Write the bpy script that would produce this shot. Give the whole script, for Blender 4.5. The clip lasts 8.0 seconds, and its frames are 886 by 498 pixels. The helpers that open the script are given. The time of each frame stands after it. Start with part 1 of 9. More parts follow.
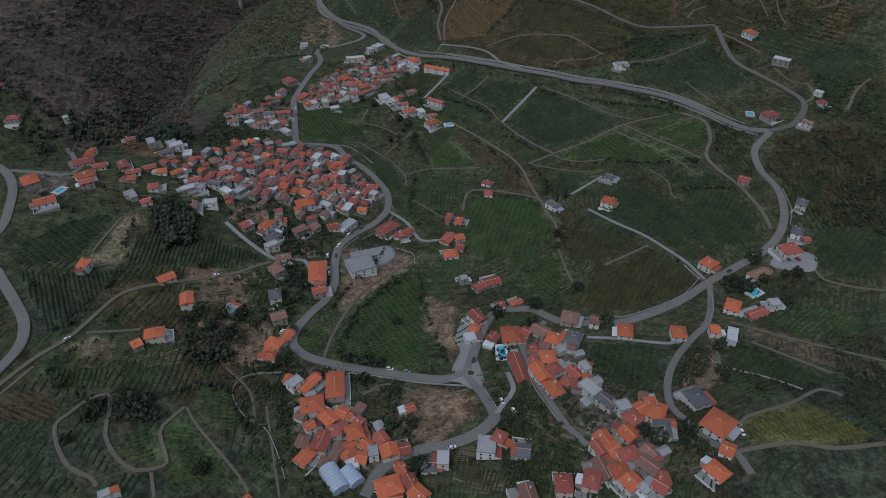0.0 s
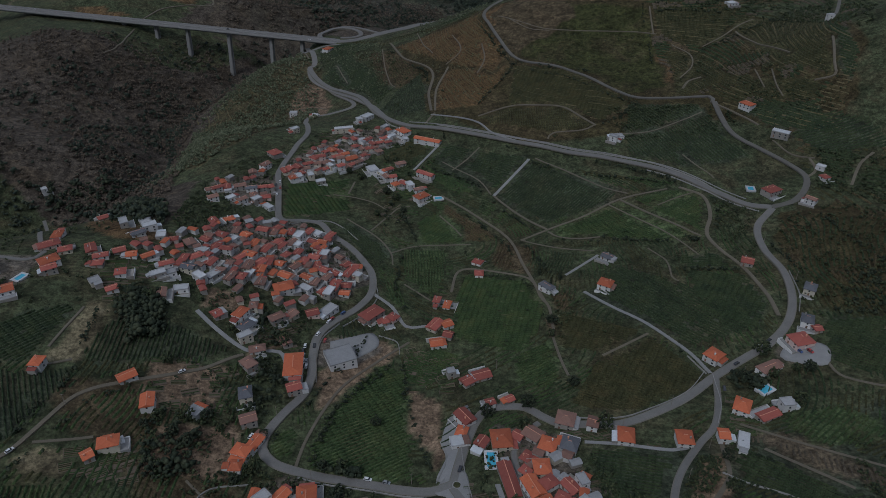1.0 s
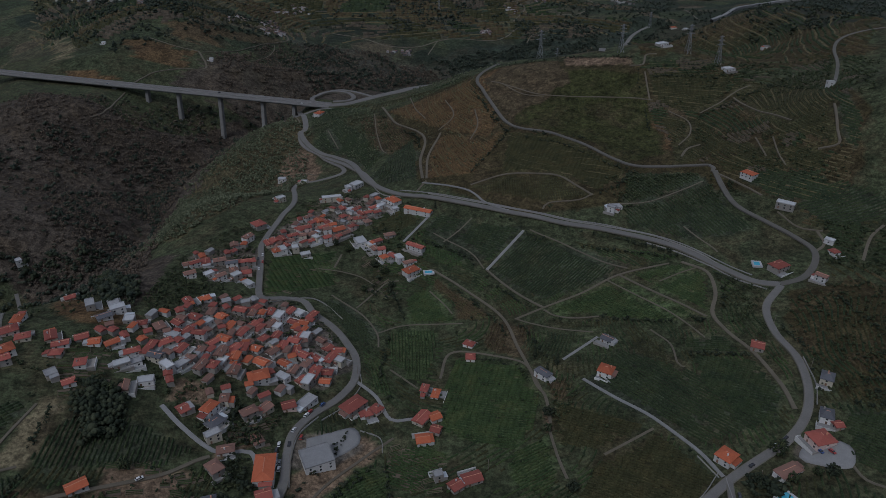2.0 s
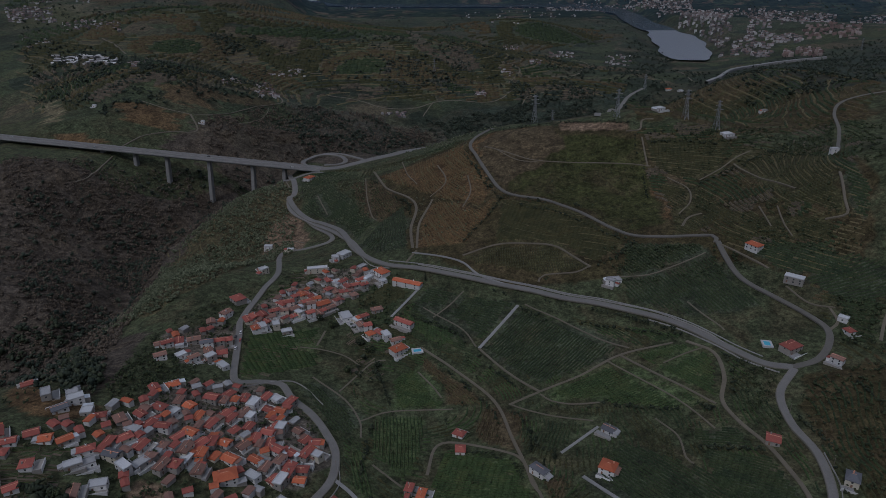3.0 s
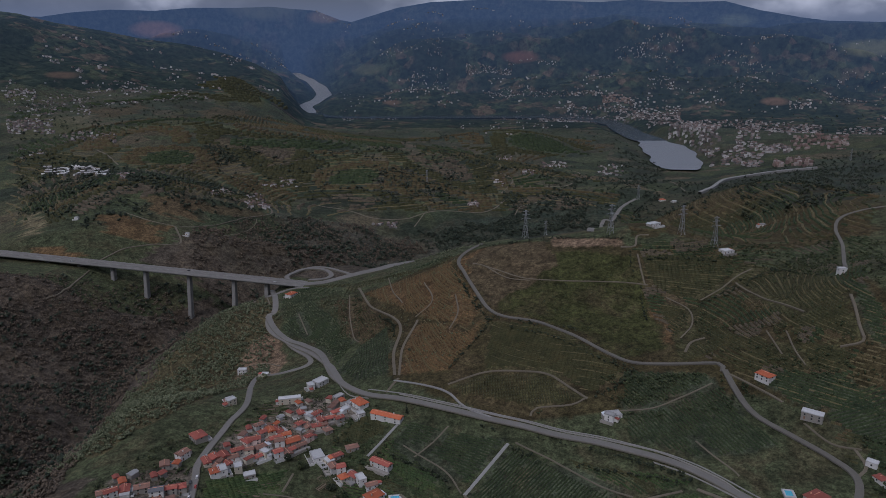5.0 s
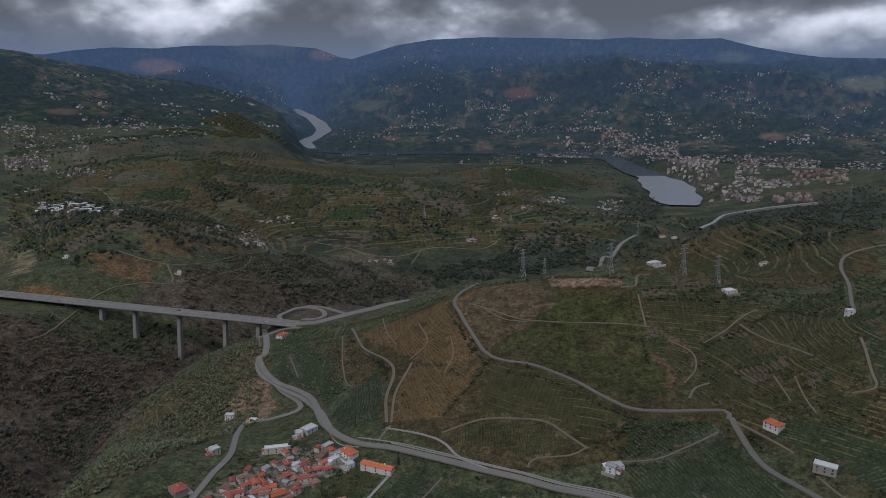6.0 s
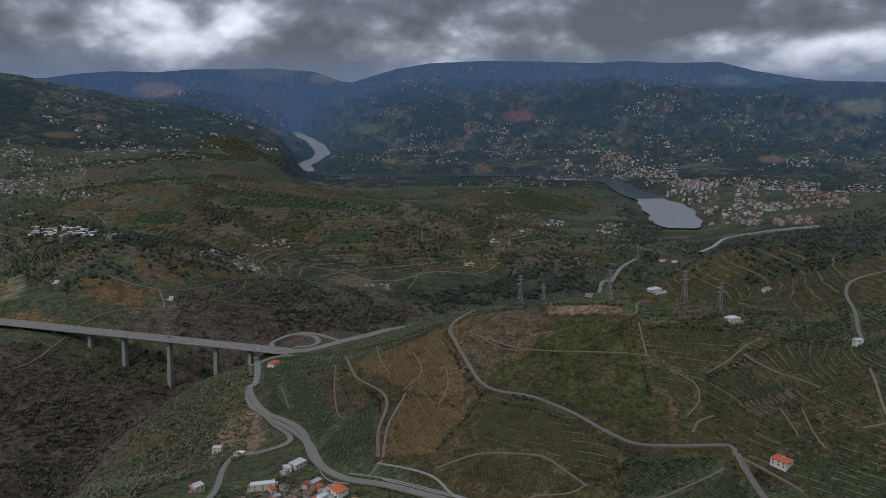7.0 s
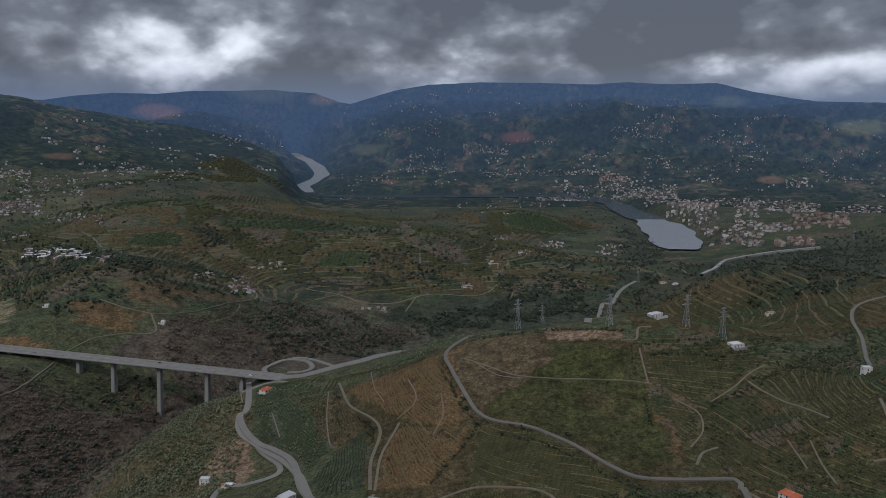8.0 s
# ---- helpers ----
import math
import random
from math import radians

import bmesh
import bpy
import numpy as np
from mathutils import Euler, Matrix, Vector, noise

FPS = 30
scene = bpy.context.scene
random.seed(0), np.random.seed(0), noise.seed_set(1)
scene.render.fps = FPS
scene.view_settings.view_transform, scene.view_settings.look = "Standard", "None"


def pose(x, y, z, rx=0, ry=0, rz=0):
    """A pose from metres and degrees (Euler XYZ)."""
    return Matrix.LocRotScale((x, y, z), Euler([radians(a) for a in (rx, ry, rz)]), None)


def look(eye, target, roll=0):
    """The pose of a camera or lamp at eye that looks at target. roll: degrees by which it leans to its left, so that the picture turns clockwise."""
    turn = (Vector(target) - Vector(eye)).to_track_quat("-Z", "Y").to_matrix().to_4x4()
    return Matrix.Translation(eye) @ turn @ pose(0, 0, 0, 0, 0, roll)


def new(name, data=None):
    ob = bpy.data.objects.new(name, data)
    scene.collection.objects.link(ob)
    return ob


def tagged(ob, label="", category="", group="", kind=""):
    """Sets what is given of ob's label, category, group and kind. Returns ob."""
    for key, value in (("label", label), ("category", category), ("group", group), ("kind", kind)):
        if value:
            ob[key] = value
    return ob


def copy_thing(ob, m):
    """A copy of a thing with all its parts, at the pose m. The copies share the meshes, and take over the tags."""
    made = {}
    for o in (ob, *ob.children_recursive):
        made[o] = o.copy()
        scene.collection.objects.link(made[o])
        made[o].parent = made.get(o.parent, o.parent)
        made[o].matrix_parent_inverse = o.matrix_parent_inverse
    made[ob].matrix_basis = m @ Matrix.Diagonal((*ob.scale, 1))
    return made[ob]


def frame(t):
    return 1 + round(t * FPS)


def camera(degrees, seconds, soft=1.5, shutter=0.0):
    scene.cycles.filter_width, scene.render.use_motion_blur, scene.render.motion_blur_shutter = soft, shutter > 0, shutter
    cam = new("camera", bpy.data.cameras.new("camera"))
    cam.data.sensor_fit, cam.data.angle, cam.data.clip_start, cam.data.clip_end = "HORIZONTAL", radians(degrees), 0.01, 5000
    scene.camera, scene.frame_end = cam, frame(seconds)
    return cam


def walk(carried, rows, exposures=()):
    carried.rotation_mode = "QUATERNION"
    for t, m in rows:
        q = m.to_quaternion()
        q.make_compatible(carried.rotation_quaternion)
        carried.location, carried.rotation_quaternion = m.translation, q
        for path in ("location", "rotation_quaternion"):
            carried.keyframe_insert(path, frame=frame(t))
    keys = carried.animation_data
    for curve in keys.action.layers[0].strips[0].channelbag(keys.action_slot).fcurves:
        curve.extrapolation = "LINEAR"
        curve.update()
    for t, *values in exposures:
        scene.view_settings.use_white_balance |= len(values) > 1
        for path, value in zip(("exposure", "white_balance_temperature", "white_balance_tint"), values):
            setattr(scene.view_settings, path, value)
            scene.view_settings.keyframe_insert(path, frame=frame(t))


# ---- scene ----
from mathutils.geometry import tessellate_polygon

cam = camera(64.33, 8.0, soft=0.8)
PATH = [
    (0, (0.00, 0.00, 380.00), (-0.89, 79.62, 319.50), -0.00),
    (0.5, (3.69, 18.19, 380.27), (2.92, 100.07, 322.87), 0.00),
    (1, (7.23, 37.00, 380.64), (6.58, 120.98, 326.35), 0.03),
    (1.5, (10.53, 55.88, 381.22), (9.99, 141.80, 330.06), 0.04),
    (3, (21.30, 112.42, 382.15), (21.00, 203.61, 341.11), -0.00),
    (3.5, (25.36, 130.56, 382.67), (25.20, 223.26, 345.17), 0.04),
    (4, (28.84, 144.37, 383.32), (28.75, 238.31, 349.02), 0.03),
    (4.5, (31.04, 152.77, 383.85), (31.00, 247.87, 352.93), 0.04),
    (5, (33.49, 161.05, 383.92), (33.50, 257.24, 356.57), 0.03),
    (6.5, (41.94, 192.94, 384.91), (41.91, 290.66, 363.70), -0.06),
    (7, (44.44, 201.71, 384.99), (44.43, 299.77, 365.39), -0.07),
    (7.5, (46.66, 209.87, 385.22), (46.68, 308.37, 367.95), -0.07),
    (8, (49.22, 219.47, 385.40), (49.22, 318.06, 368.63), -0.12),
]
EXPOSURES = [(0, 0.10, 5550, 10), (0.5, -0.05, 5560, 11), (1.0, -0.26, 5580, 12), (1.5, -0.42, 5600, 13), (3.0, -0.42, 5620, 17), (3.5, -0.31, 5650, 18), (5.0, 0.02, 5840, 20), (6.5, 0.31, 6030, 13), (8, 0.33, 6040, 13)]
walk(cam, [(t, look(eye, target, roll)) for t, eye, target, roll in PATH], EXPOSURES)

# ---- light ----
SUN_HEIGHT, SUN_TURN = radians(48), radians(-150)
world = bpy.data.worlds.new("sky")
scene.world = world
world.use_nodes = True
wn, wl = world.node_tree.nodes, world.node_tree.links
wn.clear()


def sky_math(op, a, b=None, c=None):
    n = wn.new("ShaderNodeMath")
    n.operation = op
    for k, v in enumerate((a, b, c)):
        if v is None:
            continue
        if isinstance(v, (int, float)):
            n.inputs[k].default_value = v
        else:
            wl.new(v, n.inputs[k])
    return n.outputs[0]


def sky_ramp(fac, stops):
    n = wn.new("ShaderNodeValToRGB")
    ramp = n.color_ramp
    while len(ramp.elements) < len(stops):
        ramp.elements.new(0.5)
    for e, (p, col) in zip(ramp.elements, stops):
        e.position, e.color = p, (*col, 1)
    wl.new(fac, n.inputs[0])
    return n.outputs[0]


def sky_mix(fac, a, b):
    n = wn.new("ShaderNodeMix")
    n.data_type = "RGBA"
    for sock, v in ((n.inputs[0], fac), (n.inputs[6], a), (n.inputs[7], b)):
        if isinstance(v, (int, float)):
            sock.default_value = v
        elif isinstance(v, tuple):
            sock.default_value = (*v, 1)
        else:
            wl.new(v, sock)
    return n.outputs[2]


coord = wn.new("ShaderNodeTexCoord")
split = wn.new("ShaderNodeSeparateXYZ")
wl.new(coord.outputs["Generated"], split.inputs[0])
sx, sy, sz = split.outputs
# The cloud is seen from the side: its heaps are wider than they are tall.
deck = wn.new("ShaderNodeCombineXYZ")
wl.new(sky_math("MULTIPLY", sx, 1.0), deck.inputs[0])
wl.new(sky_math("MULTIPLY", sy, 1.0), deck.inputs[1])
wl.new(sky_math("MULTIPLY", sz, 1.7), deck.inputs[2])


def cloud_noise(scale, detail, rough, off, warp=0.4):
    m = wn.new("ShaderNodeMapping")
    m.inputs["Location"].default_value = off
    wl.new(deck.outputs[0], m.inputs[0])
    n = wn.new("ShaderNodeTexNoise")
    n.inputs["Scale"].default_value, n.inputs["Detail"].default_value = scale, detail
    n.inputs["Roughness"].default_value, n.inputs["Distortion"].default_value = rough, warp
    wl.new(m.outputs[0], n.inputs["Vector"])
    return n.outputs[0]


big = cloud_noise(3.4, 3, 0.5, (1.7, 0.4, 0), 0.1)
fine = cloud_noise(11.0, 7, 0.52, (0.3, 2.2, 0), 0.0)
# rounded heaps
heaps = wn.new("ShaderNodeTexVoronoi")
heaps.feature, heaps.inputs["Scale"].default_value, heaps.inputs["Smoothness"].default_value = "SMOOTH_F1", 9.0, 0.7
heaps.inputs["Detail"].default_value = 3.0
wl.new(deck.outputs[0], heaps.inputs["Vector"])
mass = sky_math("ADD", sky_math("MULTIPLY", big, 0.62), sky_math("MULTIPLY", fine, 0.5))
mass = sky_math("ADD", mass, sky_math("MULTIPLY", sky_math("SUBTRACT", 0.62, heaps.outputs["Distance"]), 0.26))


def glade(bearing, rise, wide, high, much):
    """A thinner, brighter place in the cloud, ahead at a bearing and rise."""
    u = sky_math("DIVIDE", sky_math("SUBTRACT", sky_math("DIVIDE", sx, sky_math("MAXIMUM", sy, 0.05)), bearing), wide)
    v = sky_math("DIVIDE", sky_math("SUBTRACT", sky_math("DIVIDE", sz, sky_math("MAXIMUM", sy, 0.05)), rise), high)
    r = sky_math("ADD", sky_math("MULTIPLY", u, u), sky_math("MULTIPLY", v, v))
    return sky_math("MULTIPLY", sky_math("EXPONENT", sky_math("MULTIPLY", r, -1.0)), much)


for spot in ((-0.40, 0.118, 0.26, 0.055, 0.17), (0.1, 0.20, 0.9, 0.045, -0.06), (0.24, 0.14, 0.34, 0.055, -0.11), (0.53, 0.090, 0.18, 0.018, 0.14), (0.05, 0.092, 0.35, 0.022, 0.05)):
    mass = sky_math("ADD", mass, glade(*spot))
cloud = sky_ramp(mass, [(0.42, (0.085, 0.092, 0.105)), (0.51, (0.14, 0.15, 0.168)), (0.575, (0.25, 0.265, 0.29)), (0.63, (0.46, 0.48, 0.51)), (0.73, (0.74, 0.76, 0.79))])
# An overcast dome is brighter overhead than at its rim.
dome = sky_math("ADD", sky_math("MULTIPLY", sky_math("MAXIMUM", sky_math("SUBTRACT", sz, 0.22), 0.0), 3.0), 1.0)
lit = wn.new("ShaderNodeVectorMath")
lit.operation = "SCALE"
wl.new(cloud, lit.inputs[0])
wl.new(dome, lit.inputs[3])
low = wn.new("ShaderNodeMapRange")
wl.new(sz, low.inputs[0])
low.inputs[1].default_value, low.inputs[2].default_value = 0.025, 0.085
haze = sky_mix(low.outputs[0], (0.105, 0.14, 0.215), lit.outputs[0])
nishita = wn.new("ShaderNodeTexSky")
nishita.sky_type, nishita.sun_disc = "NISHITA", False
nishita.sun_elevation, nishita.sun_rotation = SUN_HEIGHT, SUN_TURN
open_sky = wn.new("ShaderNodeBackground")
open_sky.inputs[1].default_value = 0.06
wl.new(nishita.outputs[0], open_sky.inputs[0])
overcast = wn.new("ShaderNodeBackground")
wl.new(haze, overcast.inputs[0])
both = wn.new("ShaderNodeMixShader")
both.inputs[0].default_value = 0.94
wl.new(open_sky.outputs[0], both.inputs[1])
wl.new(overcast.outputs[0], both.inputs[2])
wo = wn.new("ShaderNodeOutputWorld")
wl.new(both.outputs[0], wo.inputs[0])

sun = new("sun", bpy.data.lights.new("sun", "SUN"))
sun.data.energy, sun.data.angle, sun.data.color = 1.2, radians(12), (1.0, 0.95, 0.87)
sun.matrix_world = look((0, 0, 0), (-math.sin(SUN_TURN) * math.cos(SUN_HEIGHT), -math.cos(SUN_TURN) * math.cos(SUN_HEIGHT), -math.sin(SUN_HEIGHT)))

# ---- materials ----
def shade(name, rough=0.8, metal=0.0):
    """A material: its node tree, its shader and a little toolbox."""
    m = bpy.data.materials.new(name)
    m.use_nodes = True
    nt = m.node_tree
    return m, nt, nt.nodes["Principled BSDF"]


def link(nt, value, sock):
    if isinstance(value, (int, float)):
        sock.default_value = value
    elif isinstance(value, tuple):
        sock.default_value = (*value, 1) if len(value) == 3 and sock.type == "RGBA" else value
    else:
        nt.links.new(value, sock)


def node_noise(nt, scale, detail=4, rough=0.55, vec=None, warp=0.0):
    n = nt.nodes.new("ShaderNodeTexNoise")
    n.inputs["Scale"].default_value, n.inputs["Detail"].default_value = scale, detail
    n.inputs["Roughness"].default_value, n.inputs["Distortion"].default_value = rough, warp
    if vec is None:
        vec = nt.nodes.new("ShaderNodeTexCoord").outputs["Object"]
    nt.links.new(vec, n.inputs["Vector"])
    return n.outputs[0]


def node_math(nt, op, a, b=0.0):
    n = nt.nodes.new("ShaderNodeMath")
    n.operation = op
    link(nt, a, n.inputs[0])
    link(nt, b, n.inputs[1])
    return n.outputs[0]


def node_mix(nt, fac, a, b, kind="MIX"):
    n = nt.nodes.new("ShaderNodeMix")
    n.data_type, n.blend_type = "RGBA", kind
    link(nt, fac, n.inputs[0])
    link(nt, a, n.inputs[6])
    link(nt, b, n.inputs[7])
    return n.outputs[2]


def node_ramp(nt, fac, stops):
    n = nt.nodes.new("ShaderNodeValToRGB")
    while len(n.color_ramp.elements) < len(stops):
        n.color_ramp.elements.new(0.5)
    for e, (p, col) in zip(n.color_ramp.elements, stops):
        e.position, e.color = p, (*(col if isinstance(col, tuple) else (col,) * 3), 1)
    nt.links.new(fac, n.inputs[0])
    return n.outputs[0]


def node_bump(nt, bsdf, height, strength=0.4, distance=0.3):
    b = nt.nodes.new("ShaderNodeBump")
    b.inputs["Strength"].default_value, b.inputs["Distance"].default_value = strength, distance
    nt.links.new(height, b.inputs["Height"])
    nt.links.new(b.outputs[0], bsdf.inputs["Normal"])


def plain(name, a, b, scale=0.8, rough=0.85, vary=0.25, fine=6.0, metal=0.0, bump=0.3):
    """A surface of two tones in patches, with fine grain, and each thing a little lighter or darker."""
    m, nt, s = shade(name)
    patch = node_noise(nt, scale, 5, 0.6)
    grain = node_noise(nt, fine, 3, 0.6)
    col = node_mix(nt, patch, a, b)
    info = nt.nodes.new("ShaderNodeObjectInfo")
    tone = node_math(nt, "ADD", node_math(nt, "MULTIPLY", info.outputs["Random"], vary), 1 - vary / 2)
    tone = node_math(nt, "MULTIPLY", tone, node_math(nt, "ADD", node_math(nt, "MULTIPLY", grain, 0.5), 0.75))
    hsv = nt.nodes.new("ShaderNodeHueSaturation")
    nt.links.new(col, hsv.inputs["Color"])
    nt.links.new(tone, hsv.inputs["Value"])
    nt.links.new(hsv.outputs[0], s.inputs["Base Color"])
    s.inputs["Roughness"].default_value, s.inputs["Metallic"].default_value = rough, metal
    if bump:
        node_bump(nt, s, grain, bump, 0.05)
    return m


TARMAC = plain("worn_tarmac", (0.108, 0.103, 0.094), (0.178, 0.170, 0.156), 0.1, 0.85, 0.1, 1.2)
OLD_TARMAC = plain("old_brownish_tarmac", (0.078, 0.073, 0.062), (0.135, 0.126, 0.108), 0.1, 0.9, 0.1, 1.2)
CONCRETE = plain("pale_concrete", (0.17, 0.17, 0.165), (0.26, 0.255, 0.245), 0.2, 0.8, 0.1, 2.0)
DIRT = plain("track_dirt", (0.080, 0.069, 0.048), (0.155, 0.132, 0.095), 0.12, 0.95, 0.1, 1.5)
VERGE = plain("pale_gravel_verge", (0.085, 0.08, 0.06), (0.20, 0.185, 0.155), 0.06, 0.95, 0.1, 1.5)

# the land: its soil colour broken up by tufts, bare spots and, far off, by parcels
LAND, nt, s = shade("land")
att = nt.nodes.new("ShaderNodeVertexColor")
att.layer_name = "cover"
n1 = node_noise(nt, 0.012, 5, 0.6)
n2 = node_noise(nt, 0.07, 6, 0.7)
n3 = node_noise(nt, 0.6, 5, 0.7)
space = nt.nodes.new("ShaderNodeTexCoord").outputs["Object"]
warp = nt.nodes.new("ShaderNodeTexNoise")
warp.inputs["Scale"].default_value = 0.006
nt.links.new(space, warp.inputs["Vector"])
shift = nt.nodes.new("ShaderNodeVectorMath")
shift.operation = "MULTIPLY_ADD"
nt.links.new(warp.outputs["Color"], shift.inputs[0])
shift.inputs[1].default_value = (90, 90, 0)
nt.links.new(space, shift.inputs[2])
cell = nt.nodes.new("ShaderNodeTexVoronoi")
cell.inputs["Scale"].default_value = 0.014
nt.links.new(shift.outputs[0], cell.inputs["Vector"])
tone = nt.nodes.new("ShaderNodeSeparateColor")
nt.links.new(cell.outputs["Color"], tone.inputs[0])
parcel = node_ramp(nt, tone.outputs[0], [(0.0, (0.022, 0.030, 0.020)), (0.30, (0.040, 0.051, 0.027)), (0.55, (0.060, 0.068, 0.031)), (0.78, (0.062, 0.058, 0.036)), (0.94, (0.090, 0.072, 0.046))])
mixed = node_mix(nt, node_math(nt, "MULTIPLY", att.outputs[1], 0.8), att.outputs[0], parcel)
wood = node_ramp(nt, node_noise(nt, 0.004, 4, 0.6), [(0.52, 0.0), (0.62, 0.85)])
mixed = node_mix(nt, node_math(nt, "MULTIPLY", att.outputs[1], wood), mixed, (0.020, 0.026, 0.017))
dry = node_ramp(nt, node_noise(nt, 0.028, 6, 0.68, warp=0.6), [(0.48, 0.0), (0.64, 0.45)])
mixed = node_mix(nt, node_math(nt, "MULTIPLY", dry, node_math(nt, "SUBTRACT", 1.0, att.outputs[1])), mixed, (0.072, 0.052, 0.030))
mixed = node_mix(nt, 1.0, mixed, node_ramp(nt, n1, [(0.35, 0.85), (0.65, 1.18)]), "MULTIPLY")
mixed = node_mix(nt, 1.0, mixed, node_ramp(nt, n2, [(0.36, 0.58), (0.5, 1.0), (0.66, 1.38)]), "MULTIPLY")
mixed = node_mix(nt, 1.0, mixed, node_ramp(nt, n3, [(0.3, 0.40), (0.7, 1.65)]), "MULTIPLY")
mixed = node_mix(nt, 1.0, mixed, node_ramp(nt, node_noise(nt, 0.22, 4, 0.65), [(0.38, 0.62), (0.6, 1.3)]), "MULTIPLY")
nt.links.new(mixed, s.inputs["Base Color"])
s.inputs["Roughness"].default_value = 0.95
s.inputs["Specular IOR Level"].default_value = 0.15
node_bump(nt, s, n2, 0.7, 2.5)

def water(name, base, rough, ripple):
    m, nt, s = shade(name)
    s.inputs["Base Color"].default_value = (*base, 1)
    s.inputs["Roughness"].default_value = rough
    node_bump(nt, s, node_noise(nt, 0.12, 4, 0.6), 1.0, ripple)
    return m


WATER = water("calm_river_water", (0.035, 0.05, 0.06), 0.25, 2.0)
# This reach is rippled, and its base colour holds the pale sky reflection.
SKY_PALE = water("sky_pale_rippled_water", (0.20, 0.218, 0.24), 0.35, 7.0)

ROOF = plain("orange_roof_tile", (0.31, 0.066, 0.026), (0.45, 0.13, 0.055), 0.5, 0.85, 0.5, 2.5)
OLD_ROOF = plain("weathered_roof_tile", (0.21, 0.05, 0.036), (0.30, 0.09, 0.066), 0.4, 0.9, 0.5, 2.0)
DARK_ROOF = plain("dark_slate_roof", (0.06, 0.065, 0.075), (0.12, 0.12, 0.13), 0.4, 0.7, 0.3, 2.0)
WHITE_WALL = plain("whitewashed_render", (0.46, 0.455, 0.44), (0.62, 0.615, 0.6), 0.4, 0.9, 0.4, 2.0)
STONE_WALL = plain("granite_masonry", (0.2, 0.185, 0.165), (0.33, 0.31, 0.28), 0.6, 0.9, 0.3, 3.0)
GLASS = plain("dark_window_glass", (0.03, 0.035, 0.04), (0.05, 0.055, 0.06), 0.5, 0.2, 0.3, 2.0, bump=0)
DOOR = plain("painted_door", (0.12, 0.08, 0.05), (0.2, 0.1, 0.06), 0.8, 0.6, 0.6, 4.0, bump=0)
SHEET = plain("pale_metal_sheet", (0.42, 0.45, 0.48), (0.55, 0.58, 0.6), 0.3, 0.5, 0.2, 1.0)
FLAT_ROOF = plain("grey_flat_roof", (0.22, 0.22, 0.22), (0.33, 0.33, 0.33), 0.4, 0.9, 0.4, 2.0)
POOL = plain("pool_water", (0.06, 0.32, 0.45), (0.09, 0.4, 0.52), 0.5, 0.15, 0.1, 2.0)
BARK = plain("bark", (0.07, 0.055, 0.042), (0.12, 0.1, 0.08), 2.0, 0.95, 0.3, 6.0)


def leaf(name, a, b, c, rows=False):
    """Foliage whose clumps differ in tone; along trained rows the tone drifts instead."""
    m, nt, s = shade(name)
    if rows:
        drift = node_noise(nt, 0.09, 5, 0.65)
        col = node_ramp(nt, drift, [(0.3, a), (0.5, b), (0.7, c)])
    else:
        col = node_ramp(nt, nt.nodes.new("ShaderNodeNewGeometry").outputs["Random Per Island"], [(0.1, a), (0.55, b), (0.95, c)])
    col = node_mix(nt, 1.0, col, node_ramp(nt, node_noise(nt, 1.2, 4, 0.7), [(0.3, 0.55), (0.7, 1.4)]), "MULTIPLY")
    nt.links.new(col, s.inputs["Base Color"])
    s.inputs["Roughness"].default_value = 0.8
    s.inputs["Specular IOR Level"].default_value = 0.2
    return m


VINES = {
    "green": leaf("vine_leaf", (0.026, 0.045, 0.018), (0.042, 0.068, 0.024), (0.070, 0.085, 0.030), True),
    "dark": leaf("dark_vine_leaf", (0.020, 0.032, 0.016), (0.032, 0.048, 0.020), (0.050, 0.062, 0.026), True),
    "olive": leaf("dull_vine_leaf", (0.028, 0.031, 0.013), (0.044, 0.046, 0.019), (0.068, 0.058, 0.024), True),
    "brown": leaf("autumn_vine_leaf", (0.045, 0.036, 0.020), (0.080, 0.060, 0.030), (0.070, 0.078, 0.032), True),
    "ochre": leaf("dry_vine_leaf", (0.060, 0.044, 0.022), (0.115, 0.076, 0.034), (0.085, 0.080, 0.036), True),
    "yellow": leaf("yellow_vine_leaf", (0.050, 0.060, 0.020), (0.095, 0.098, 0.028), (0.120, 0.112, 0.032), True),
    "straw": leaf("dry_bank_grass", (0.070, 0.060, 0.030), (0.112, 0.092, 0.046), (0.090, 0.086, 0.038), True),
    "bare": leaf("bare_vine_wood", (0.060, 0.050, 0.036), (0.090, 0.074, 0.052), (0.120, 0.098, 0.066), True),
}
DARK_LEAF = leaf("evergreen_leaf", (0.020, 0.027, 0.017), (0.032, 0.042, 0.024), (0.052, 0.060, 0.034))
OLIVE_LEAF = leaf("olive_leaf", (0.060, 0.072, 0.040), (0.105, 0.120, 0.070), (0.155, 0.168, 0.105))
BUSH_LEAF = leaf("bush_leaf", (0.024, 0.034, 0.018), (0.042, 0.056, 0.026), (0.070, 0.078, 0.036))
WOOD_LEAF = leaf("woodland_leaf", (0.024, 0.034, 0.025), (0.038, 0.050, 0.034), (0.058, 0.066, 0.044))
BROWN_LEAF = leaf("russet_scrub", (0.066, 0.054, 0.042), (0.104, 0.083, 0.062), (0.140, 0.110, 0.080))
BROWN_TILE = plain("faded_brown_tile", (0.15, 0.078, 0.058), (0.22, 0.125, 0.095), 0.4, 0.9, 0.4, 2.0)
PALE_ROOF = plain("pale_terrace_roof", (0.36, 0.37, 0.38), (0.5, 0.5, 0.5), 0.4, 0.8, 0.3, 2.0)
